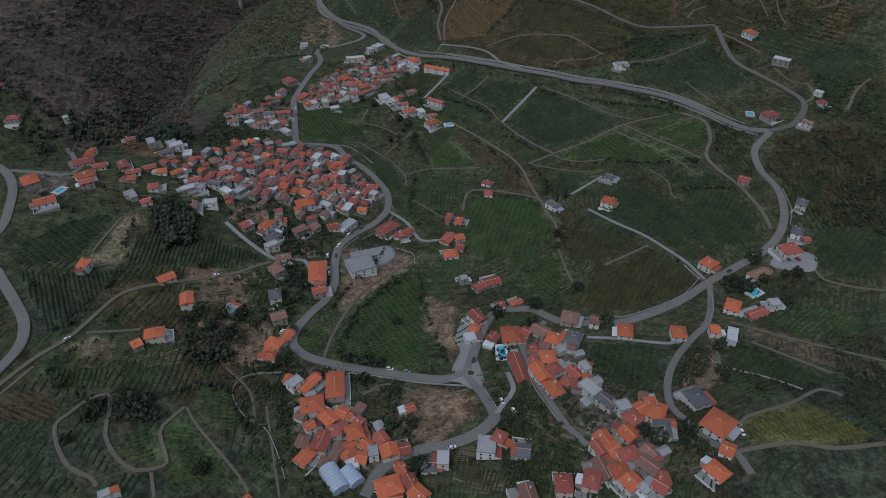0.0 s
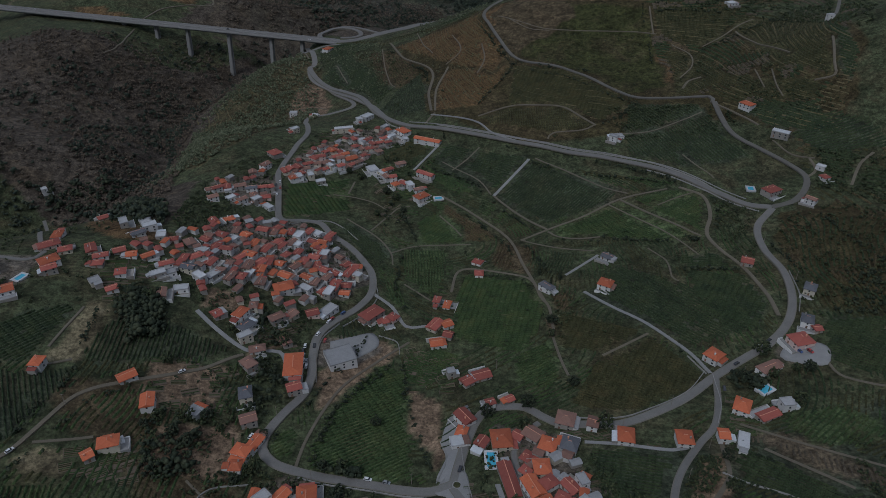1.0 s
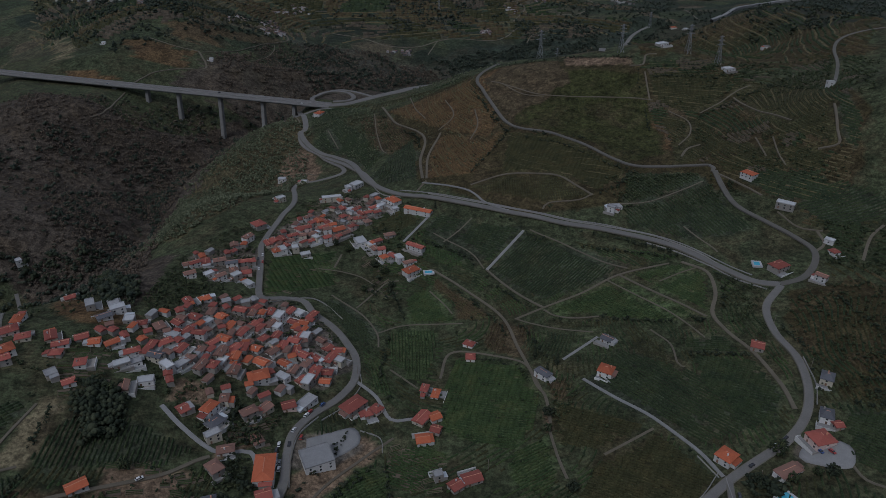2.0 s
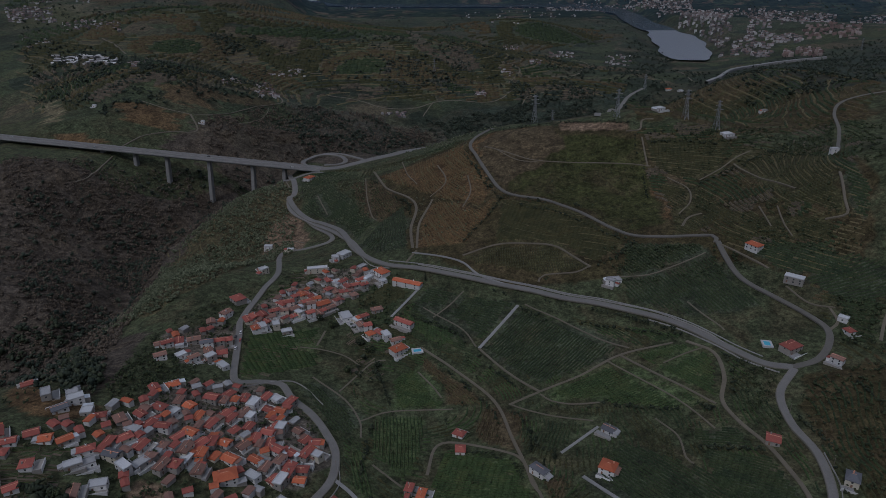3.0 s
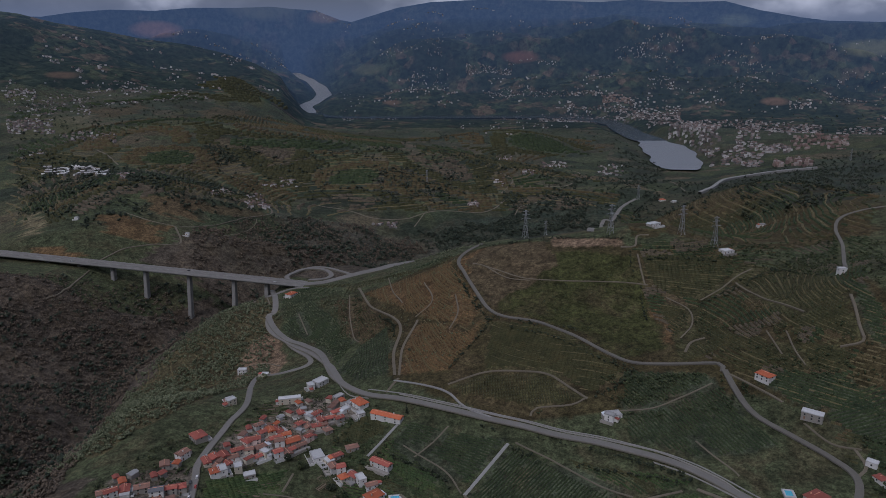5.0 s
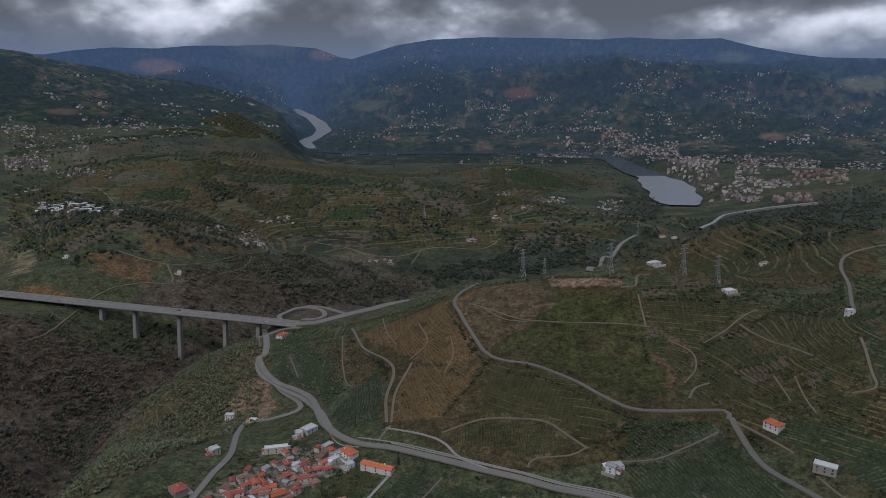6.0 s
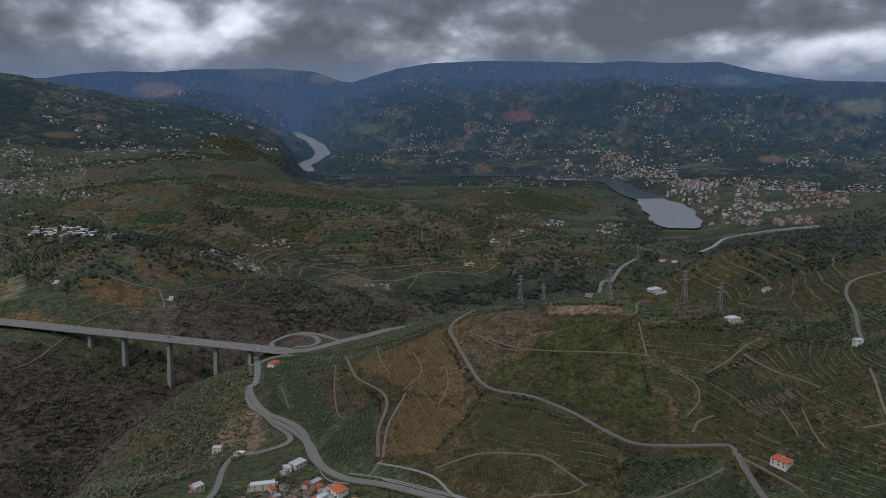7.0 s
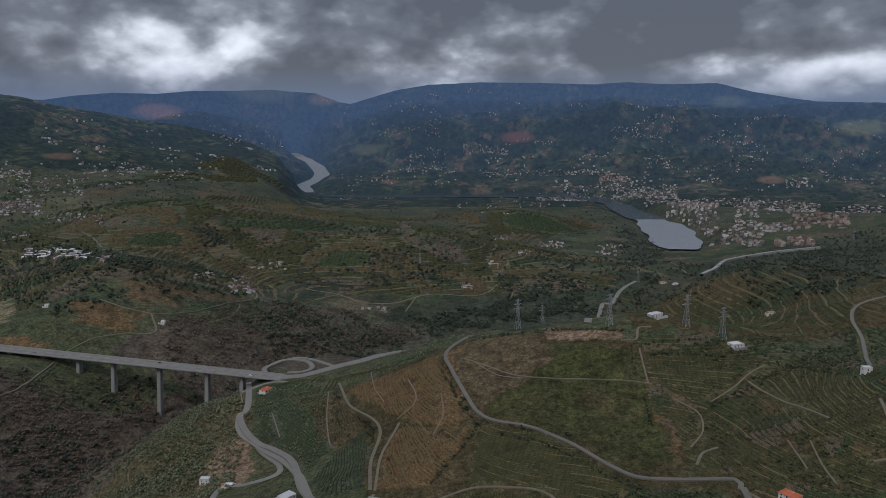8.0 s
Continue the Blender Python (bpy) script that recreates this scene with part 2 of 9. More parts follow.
CREAM_WALL = plain("cream_render", (0.42, 0.38, 0.3), (0.54, 0.5, 0.41), 0.4, 0.9, 0.3, 2.0)
PINK_WALL = plain("pinkish_render", (0.5, 0.38, 0.34), (0.6, 0.47, 0.42), 0.4, 0.9, 0.25, 2.0)
RIDGE = plain("ridge_tile", (0.5, 0.22, 0.13), (0.58, 0.3, 0.2), 0.5, 0.85, 0.3, 2.5, bump=0)


def island_tone(name, a, b, c, rough=0.85):
    """One tone for each separate block."""
    m, nt, s = shade(name)
    geo = nt.nodes.new("ShaderNodeNewGeometry")
    nt.links.new(node_ramp(nt, geo.outputs["Random Per Island"], [(0.05, a), (0.5, b), (0.95, c)]), s.inputs["Base Color"])
    s.inputs["Roughness"].default_value = rough
    return m


TOWN_WALL = island_tone("distant_render", (0.075, 0.072, 0.070), (0.16, 0.153, 0.148), (0.46, 0.45, 0.44))
TOWN_PINK = island_tone("distant_pink_render", (0.14, 0.10, 0.09), (0.21, 0.15, 0.13), (0.34, 0.29, 0.26))
TOWN_ROOF = island_tone("distant_roof", (0.09, 0.056, 0.048), (0.15, 0.092, 0.076), (0.26, 0.235, 0.225))
TOWN_SHED = island_tone("distant_shed_roof", (0.35, 0.34, 0.33), (0.45, 0.44, 0.43), (0.6, 0.6, 0.6))

# the far hills: woods, parcels and clearings, with haze painted as blue glow
RANGE, nt, s = shade("wooded_range_haze_glow")
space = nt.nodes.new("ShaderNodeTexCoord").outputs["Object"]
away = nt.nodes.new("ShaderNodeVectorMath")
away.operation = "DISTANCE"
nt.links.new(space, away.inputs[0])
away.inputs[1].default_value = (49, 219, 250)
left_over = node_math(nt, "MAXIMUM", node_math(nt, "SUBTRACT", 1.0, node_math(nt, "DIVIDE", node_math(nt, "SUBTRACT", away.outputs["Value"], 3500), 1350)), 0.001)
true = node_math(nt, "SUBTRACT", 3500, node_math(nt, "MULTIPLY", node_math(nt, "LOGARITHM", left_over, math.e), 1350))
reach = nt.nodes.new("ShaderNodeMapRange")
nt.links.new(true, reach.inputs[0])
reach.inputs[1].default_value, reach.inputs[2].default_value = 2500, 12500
warp = nt.nodes.new("ShaderNodeTexNoise")
warp.inputs["Scale"].default_value = 0.008
nt.links.new(space, warp.inputs["Vector"])
shift = nt.nodes.new("ShaderNodeVectorMath")
shift.operation = "MULTIPLY_ADD"
nt.links.new(warp.outputs["Color"], shift.inputs[0])
shift.inputs[1].default_value = (90, 90, 60)
nt.links.new(space, shift.inputs[2])
cell = nt.nodes.new("ShaderNodeTexVoronoi")
cell.inputs["Scale"].default_value = 0.020
nt.links.new(shift.outputs[0], cell.inputs["Vector"])
tone = nt.nodes.new("ShaderNodeSeparateColor")
nt.links.new(cell.outputs["Color"], tone.inputs[0])
parcel = node_ramp(nt, tone.outputs[0], [(0.0, (0.018, 0.026, 0.018)), (0.4, (0.032, 0.042, 0.025)), (0.66, (0.046, 0.054, 0.028)), (0.84, (0.058, 0.051, 0.032)), (0.96, (0.085, 0.066, 0.043))])
mott = node_noise(nt, 0.03, 8, 0.70, warp=0.3)
parcel = node_mix(nt, 1.0, parcel, node_ramp(nt, mott, [(0.36, 0.45), (0.5, 1.0), (0.66, 1.6)]), "MULTIPLY")
broad = node_noise(nt, 0.0040, 5, 0.6, warp=0.4)
wooded = node_ramp(nt, broad, [(0.44, 0.0), (0.54, 0.9)])
col = node_mix(nt, wooded, parcel, node_ramp(nt, mott, [(0.35, (0.012, 0.018, 0.013)), (0.65, (0.030, 0.040, 0.026))]))
# Past 6 km parcels and woods blend into one dull mottled tone.
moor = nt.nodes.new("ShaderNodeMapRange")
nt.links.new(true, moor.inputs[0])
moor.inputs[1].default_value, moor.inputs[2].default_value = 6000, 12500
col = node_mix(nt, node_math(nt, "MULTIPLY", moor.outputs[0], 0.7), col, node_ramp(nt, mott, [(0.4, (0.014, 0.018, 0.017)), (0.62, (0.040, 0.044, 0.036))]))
spot = nt.nodes.new("ShaderNodeVertexColor")
spot.layer_name = "clearing"
col = node_mix(nt, node_math(nt, "MULTIPLY", spot.outputs[1], node_ramp(nt, mott, [(0.3, 0.55), (0.6, 1.0)])), col, spot.outputs[0])
nt.links.new(col, s.inputs["Base Color"])
s.inputs["Roughness"].default_value = 1.0
s.inputs["Specular IOR Level"].default_value = 0.0
# Bluish emission stands in for haze, stronger with distance.
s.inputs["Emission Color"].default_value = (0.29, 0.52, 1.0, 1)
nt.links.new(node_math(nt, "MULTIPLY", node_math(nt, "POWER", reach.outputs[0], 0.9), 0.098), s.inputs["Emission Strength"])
# broad hills and valleys: east, north, radius, rise
BROAD_FORMS = [
    (500, 3500, 1100, -79), (1500, 5000, 1100, 173), (2500, 5000, 1100, 226), (-500, 5500, 1100, 227),
    (0, 5500, 1100, 267), (-1600, 3300, 700, 222), (1900, 3300, 700, 57), (-2300, 3300, 700, 218),
    (150, 4000, 700, -229), (2250, 4350, 700, 142), (500, 5050, 700, 235), (1550, 5050, 700, 241),
    (-475, 1100, 450, -10), (-700, 2225, 450, 90), (650, 2450, 450, -81), (-1600, 3575, 450, 158),
    (1550, 4025, 450, -58), (-250, 4250, 450, -149), (650, 4475, 450, -152), (-1600, 4700, 450, 210),
    (900, 450, 300, 111), (450, 900, 300, 22), (900, 900, 300, 126), (-900, 1050, 300, -70),
]
# spurs and hollows: east, north, radius, rise
MIDDLE_FORMS = [
    (150, 1650, 300, -45), (-300, 1800, 300, -36), (0, 2100, 300, 30), (300, 3000, 300, 74),
    (-600, 3600, 300, -64), (-900, 3900, 300, 190), (-600, 4050, 300, -78), (-750, 4500, 300, -104),
    (150, 4650, 300, -71), (-300, 4800, 300, 46), (-600, 340, 190, 28), (-600, 720, 190, -26),
    (540, 1005, 190, 52), (540, 1290, 190, 80), (-30, 1385, 190, -73), (-505, 1480, 190, 68),
    (350, 1480, 190, -46), (270, 180, 120, 25), (-270, 180, 120, 25), (90, 180, 120, 19),
    (-30, 180, 120, -10), (-150, 300, 120, 6), (-270, 360, 120, 19), (-30, 360, 120, -13),
]
# knolls and gullies: east, north, radius, rise
SMALL_FORMS = [
    (450, 360, 120, 32), (150, 360, 120, -6), (-390, 360, 120, 20), (-450, 420, 120, 22),
    (330, 420, 120, 14), (-210, 480, 120, 20), (30, 540, 120, -20), (-450, 600, 120, -91),
    (-90, 600, 120, -19), (450, 720, 120, 83), (270, 720, 120, 19), (-210, 720, 120, 14),
    (90, 780, 120, 21), (-330, 840, 120, -44), (-90, 840, 120, -11), (-210, 840, 120, -24),
    (90, 960, 120, 55), (270, 960, 120, 69), (-330, 960, 120, -19), (-390, 1020, 120, -28),
    (90, 1140, 120, 25), (390, 1140, 120, -32), (-270, 1200, 120, -77), (-450, 1200, 120, -30),
]
# the stream's gorge and its banks: east, north, radius, rise
GORGE_FORMS = [
    (-590, 1240, 200, 21), (-280, 1240, 95, 33), (-440, 920, 95, -20), (-360, 680, 95, -43),
    (-520, 680, 95, 21), (-360, 1080, 95, -27), (-520, 1000, 95, 13), (-420, 1580, 200, -24),
    (-760, 1580, 200, 11), (-280, 920, 95, 15), (-280, 600, 95, -8), (-440, 1240, 95, 6),
    (-280, 1400, 95, -14), (-200, 680, 95, 5), (-590, 1070, 200, 21), (-200, 1160, 95, -15),
    (-440, 680, 95, 20), (-200, 1320, 95, 14), (-520, 600, 95, 13), (-440, 1000, 95, 14),
]
# ledges and gullies along the gorge: east, north, radius, rise
BANK_FORMS = [
    (-590, 1580, 200, 15), (-360, 1400, 95, -12), (-280, 760, 95, 7), (-760, 1410, 200, -9),
    (-200, 1240, 95, 22), (-360, 1240, 95, 16), (-200, 840, 95, -6), (-360, 920, 95, -15),
    (-200, 920, 95, -7), (-200, 1080, 95, 6), (-440, 600, 95, 13), (-250, 1410, 200, -9),
    (-80, 1580, 200, 4), (-440, 760, 95, 13), (-440, 840, 95, -12), (-760, 1070, 200, 5),
    (-520, 1400, 95, -8), (-520, 1240, 95, 10), (-360, 600, 95, -8),
]
FORMS = np.array(BROAD_FORMS + MIDDLE_FORMS + SMALL_FORMS + GORGE_FORMS + BANK_FORMS, float)
# the stream at the foot of the gorge: east, north, height of its bed
STREAM = [(-560, 560, 52), (-430, 640, 30), (-338, 705, 12), (-340, 780, 0), (-348, 850, -9), (-383, 925, -14), (-362, 1000, -10), (-332, 1070, -6), (-305, 1140, -2), (-262, 1215, 0), (-185, 1300, 2), (-90, 1370, 3), (10, 1410, 4), (90, 1440, 6)]
HEART = (49.0, 219.0, 385.0)

# Skylines as bearing (tangent, to the east) and rise (tangent of the angle above level), seen from the heart of the valley.
FAR_RANGE = [(-1.6, 0.035), (-0.553, 0.0365), (-0.513, 0.0419), (-0.458, 0.0463), (-0.395, 0.046), (-0.348, 0.0503), (-0.285, 0.0512), (-0.238, 0.0533), (-0.176, 0.0487), (-0.145, 0.0375), (-0.129, 0.0345), (-0.097, 0.0439), (-0.066, 0.0531), (-0.019, 0.0609), (0.052, 0.0639), (0.13, 0.0627), (0.208, 0.0596), (0.255, 0.062), (0.31, 0.0582), (0.38, 0.0584), (0.428, 0.0469), (0.484, 0.0376), (0.523, 0.0329), (0.563, 0.0317), (0.616, 0.0297), (1.6, 0.03)]
# the hill west of the river: bearing, rise, distance of its crest
WEST_HILL = [(-1.6, 0.045, 5200), (-0.615, 0.0421, 5400), (-0.584, 0.0394, 5400), (-0.538, 0.03, 5400), (-0.476, 0.0217, 5400), (-0.421, 0.0121, 5400), (-0.359, 0.0051, 5300), (-0.304, -0.0068, 5200), (-0.265, -0.0197, 5000), (-0.234, -0.0352, 4800), (-0.211, -0.0508, 4600), (-0.199, -0.0666, 4500)]
# single hills beyond the river: east, north, radius, rise
FAR_FORMS = [(2080, 7100, 620, 150), (1500, 7000, 500, 90), (-3350, 9000, 520, 130), (3300, 6900, 500, 110), (900, 6200, 420, 70), (-300, 7400, 500, 90), (4400, 8600, 700, 150)]
# the river: east, north, half its width
RIVER = [(828, 2470, 42), (838, 2560, 76), (878, 2720, 98), (916, 2920, 90), (936, 3085, 84), (938, 3236, 70), (922, 3540, 62), (950, 3900, 66), (880, 4180, 95), (764, 4341, 112), (102, 4345, 100), (-420, 4315, 80), (-640, 4370, 50), (-800, 4600, 44), (-925, 5080, 52), (-940, 5700, 56), (-1000, 6400, 62), (-1290, 7750, 70), (-1680, 9300, 78), (-2020, 10440, 85), (-2414, 11900, 90)]


def smooth(a, b, v):
    t = np.clip((v - a) / (b - a), 0, 1)
    return t * t * (3 - 2 * t)


def line_gap(line, x, y):
    """Distance to a line of (east, north, value), and the value at the nearest place."""
    best, value = np.full(np.shape(x), 1e9), np.zeros(np.shape(x))
    for (ax, ay, av), (bx, by, bv) in zip(line, line[1:]):
        dx, dy = bx - ax, by - ay
        t = np.clip(((x - ax) * dx + (y - ay) * dy) / (dx * dx + dy * dy), 0, 1)
        d = np.hypot(x - ax - t * dx, y - ay - t * dy)
        value = np.where(d < best, av + (bv - av) * t, value)
        best = np.minimum(best, d)
    return best, value


# The land past NEAR metres is drawn in towards the heart of the valley, so that a range 13 km off stands within 1.4 km of NEAR.
NEAR, DEEP = 3500.0, 1350.0


def drawn_in(d):
    return np.where(d > NEAR, NEAR + DEEP * (1 - np.exp(-(np.maximum(d, NEAR) - NEAR) / DEEP)), d)


def drawn_out(d):
    return np.where(d > NEAR, NEAR - DEEP * np.log(np.maximum(1 - (np.maximum(d, NEAR) - NEAR) / DEEP, 4e-4)), d)


def wave(x, y, size, turn):
    """A rolling form of ridges and hollows between -1 and 1."""
    c, s = math.cos(turn), math.sin(turn)
    u, v = (x * c + y * s) / size, (y * c - x * s) / size
    return np.sin(u + 1.6 * np.sin(v * 0.7 + turn)) * np.cos(v * 0.8 + 1.3 * np.sin(u * 0.6 + 2 * turn))


def far_land(x, y):
    """Height of the hills across the river, at their true distance."""
    dx, dy = x - HEART[0], y - HEART[1]
    d = np.hypot(dx, dy)
    bearing = dx / np.maximum(dy, 1)
    far, west = np.array(FAR_RANGE), np.array(WEST_HILL)
    t = np.clip((d - 4250) / 8000, 0, 1)
    top = HEART[2] + 12250 * np.interp(bearing, far[:, 0], far[:, 1])
    left = smooth(-0.13, -0.22, bearing)
    z = 25 + (top - 25) * (t ** (1.15 + 0.9 * left))
    roll = wave(x, y, 620, 0.5) * 0.5 + wave(x, y, 270, 1.4) * 0.3 + wave(x, y, 120, 2.6) * 0.14
    z = z + roll * 170 * smooth(4350, 5600, d) * (1 - smooth(10500, 12200, d))
    for cx, cy, r, h in FAR_FORMS:
        z = z + h * np.exp(-((x - cx) ** 2 + (y - cy) ** 2) / r**2)
    gap, _ = line_gap([(a, b, w) for a, b, w in RIVER], x, y)
    z = np.maximum(25 + (z - 25) * (1 - np.exp(-((np.maximum(gap - 60, 0) / ((260 + 0.06 * np.clip(d - 4200, 0, 4000)) * (1 - 0.85 * smooth(9500, 12000, d)))) ** 1.3))), 14)
    crest = np.interp(bearing, west[:, 0], west[:, 2])
    hill = HEART[2] + crest * np.interp(bearing, west[:, 0], west[:, 1])
    up = np.clip((d - 2700) / (crest - 2700), 0, 1)
    down = 1 - smooth(crest, crest + 1500, d)
    rough = (wave(x, y, 330, 0.9) * 0.6 + wave(x, y, 150, 2.2) * 0.3) * 60 * np.sin(np.pi * up)
    hill = 30 + (np.maximum(hill, 30) - 30) * (1.5 * up - 0.5 * up * up) * down + rough * smooth(-0.2, -0.32, bearing)
    side = smooth(-0.185, -0.235, bearing)
    return z + np.maximum(hill - z, 0) * side


def ground_at(x, y):
    """Height of the land at points (arrays or numbers)."""
    x, y = np.asarray(x, float), np.asarray(y, float)
    shape = x.shape
    x, y = x.ravel(), y.ravel()
    z = np.full(x.shape, 90.0)
    if x.size < 400:
        z = z + (FORMS[:, 3] * np.exp(-((x[:, None] - FORMS[:, 0]) ** 2 + (y[:, None] - FORMS[:, 1]) ** 2) / FORMS[:, 2] ** 2)).sum(1)
    else:
        for cx, cy, r, h in FORMS:
            near = np.nonzero((np.abs(x - cx) < 3 * r) & (np.abs(y - cy) < 3 * r))[0]
            if len(near):
                z[near] += h * np.exp(-((x[near] - cx) ** 2 + (y[near] - cy) ** 2) / r**2)
    spur = np.exp(-((((x + 150) / 62) ** 2 + ((y - 1133) / 58) ** 2) ** 2))
    z = z + np.maximum(66.5 - z, 0) * spur
    near = np.nonzero((x > -700) & (x < 230) & (y > 430) & (y < 1580))[0]
    if len(near):
        gap, bed = line_gap(STREAM, x[near], y[near])
        z[near] = np.where(gap < 130, np.minimum(z[near], bed + 0.72 * np.maximum(gap - 7, 0)), z[near])
    near = np.nonzero((x > -900) & (x < -400) & (y > 1060) & (y < 1330))[0]
    if len(near):
        gap, deck = line_gap([(-900, 1213, 104), (-760, 1189.3, 96), (-160, 1098, 62)], x[near], y[near])
        south = np.where(y[near] < 1189.3 - 0.152 * (x[near] + 760), 0.12, 0.45)
        z[near] = np.minimum(z[near], deck - 4 + south * np.maximum(gap - 16, 0))
    low = smooth(1500, 2200, y)
    floor = 9.0
    z = np.where(z < floor + 12, (floor + 12 * np.exp(np.clip((z - floor - 12) / 12, -50, 0))) * low + z * (1 - low), z)
    dx, dy = x - HEART[0], y - HEART[1]
    d = np.hypot(dx, dy)
    out = np.nonzero((d > 1750) & (dy > 200))[0]
    if len(out):
        d, dx, dy, h = d[out], dx[out], dy[out], z[out]
        true = drawn_out(d)
        k = true / d
        tx, ty = HEART[0] + dx * k, HEART[1] + dy * k
        begin = np.interp(dx / dy, (-0.6, -0.25, -0.1, 0.2, 0.5), (2500, 2900, 3300, 3100, 2700))
        h = h + (far_land(tx, ty) - h) * smooth(begin, begin + 800, d) * smooth(200, 900, dy)
        rim = np.maximum(HEART[2] - 0.0995 * true, 4) + 400 * (1 - smooth(-0.20, -0.17, dx / dy) * (1 - smooth(0.24, 0.30, dx / dy)))
        h = np.where((true > 2300) & (true < 4250), np.minimum(h, rim), h)
        gap, half = line_gap(RIVER, tx, ty)
        h = h + (-6 - h) * (1 - smooth(0, 50 + 0.01 * true, gap - half)) * smooth(1900, 2100, y[out])
        z[out] = np.where(d > NEAR, HEART[2] + (h - HEART[2]) / k, h)
    return (z + 0.6 * np.sin(x / 17 + np.sin(y / 23) * 2) * np.sin(y / 19 + 1.3)).reshape(shape)


# ---- land ----
def part(name, bm, material, parent=None, label=""):
    """Links a bmesh (or a mesh) as one object, under a thing if one is given."""
    if isinstance(bm, bmesh.types.BMesh):
        me = bpy.data.meshes.new(name)
        bm.to_mesh(me)
        bm.free()
    else:
        me = bm
    if material and not me.materials:
        me.materials.append(material)
    ob = new(name, me)
    if parent:
        ob.parent = parent
    if label:
        ob["label"] = label
    return ob


def mesh_of(name, verts, faces, material, smooth_faces=False):
    me = bpy.data.meshes.new(name)
    me.from_pydata([tuple(map(float, v)) for v in verts], [], faces)
    me.materials.append(material)
    if smooth_faces:
        me.polygons.foreach_set("use_smooth", [True] * len(me.polygons))
    me.update()
    return me


def steps(lo, hi, step, below, above, grow=1.021):
    """Even steps from lo to hi, widening out to the limits on both sides."""
    mid = list(np.arange(lo, hi, step))
    d, v, right = step, mid[-1], []
    while v < above:
        d *= grow
        v += d
        right.append(v)
    d, v, left = step, mid[0], []
    while v > below:
        d *= grow
        v -= d
        left.append(v)
    return np.array(left[::-1] + mid + right)


xs, ys = steps(-430, 470, 3.6, -6500, 6500), steps(185, 1160, 3.6, -2500, 7000)
gx, gy = np.meshgrid(xs, ys)
gz = ground_at(gx, gy)
nx, ny = len(xs), len(ys)
idx = np.arange(nx * ny).reshape(ny, nx)
quads = np.stack([idx[:-1, :-1], idx[:-1, 1:], idx[1:, 1:], idx[1:, :-1]], -1).reshape(-1, 4)


def sheet(name, some, material):
    """A smooth sheet of the land from some of its quads."""
    used, back = np.unique(some, return_inverse=True)
    me = bpy.data.meshes.new(name)
    me.vertices.add(len(used))
    me.vertices.foreach_set("co", np.stack([gx, gy, gz], -1).reshape(-1, 3)[used].astype(np.float32).ravel())
    me.loops.add(some.size)
    me.loops.foreach_set("vertex_index", back.ravel().astype(np.int32))
    me.polygons.add(len(some))
    me.polygons.foreach_set("loop_start", np.arange(0, some.size, 4, dtype=np.int32))
    me.polygons.foreach_set("use_smooth", np.ones(len(some), bool))
    me.update(calc_edges=True)
    me.materials.append(material)
    return me, used


view_d = np.hypot(gx - HEART[0], gy - HEART[1]).ravel()[quads]
out_there = (view_d.min(1) > NEAR - 120) & (np.abs(gx - HEART[0]).ravel()[quads].max(1) < 1.5 * (gy - HEART[1]).ravel()[quads].min(1))
land, land_used = sheet("ground", quads[~out_there], LAND)
# the far hills: rings about the heart, closer together where the land is drawn in
turns = np.linspace(-math.atan(1.52), math.atan(1.52), 760)
rings = np.concatenate([np.arange(NEAR - 260, 5600, 22), np.geomspace(5600, 13400, 210)])
far_turn, far_d = np.meshgrid(turns, drawn_in(rings))
gx2, gy2 = HEART[0] + far_d * np.sin(far_turn), HEART[1] + far_d * np.cos(far_turn)
gz2 = ground_at(gx2, gy2) - 2.5 * (1 - smooth(NEAR - 200, NEAR + 100, far_d))
idx = np.arange(gx2.size).reshape(gx2.shape)
range_quads = np.stack([idx[:-1, :-1], idx[:-1, 1:], idx[1:, 1:], idx[1:, :-1]], -1).reshape(-1, 4)
range_mesh = bpy.data.meshes.new("backdrop")
range_mesh.vertices.add(gx2.size)
range_mesh.vertices.foreach_set("co", np.stack([gx2, gy2, gz2], -1).astype(np.float32).ravel())
range_mesh.loops.add(range_quads.size)
range_mesh.loops.foreach_set("vertex_index", range_quads.ravel().astype(np.int32))
range_mesh.polygons.add(len(range_quads))
range_mesh.polygons.foreach_set("loop_start", np.arange(0, range_quads.size, 4, dtype=np.int32))
range_mesh.polygons.foreach_set("use_smooth", np.ones(len(range_quads), bool))
range_mesh.update(calc_edges=True)
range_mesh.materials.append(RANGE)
# bare hills, ploughed land, bright meadows, a sunlit spot painted in: east, north, radius, colour; all far off
clearings = np.zeros((gx2.size, 4), np.float32)
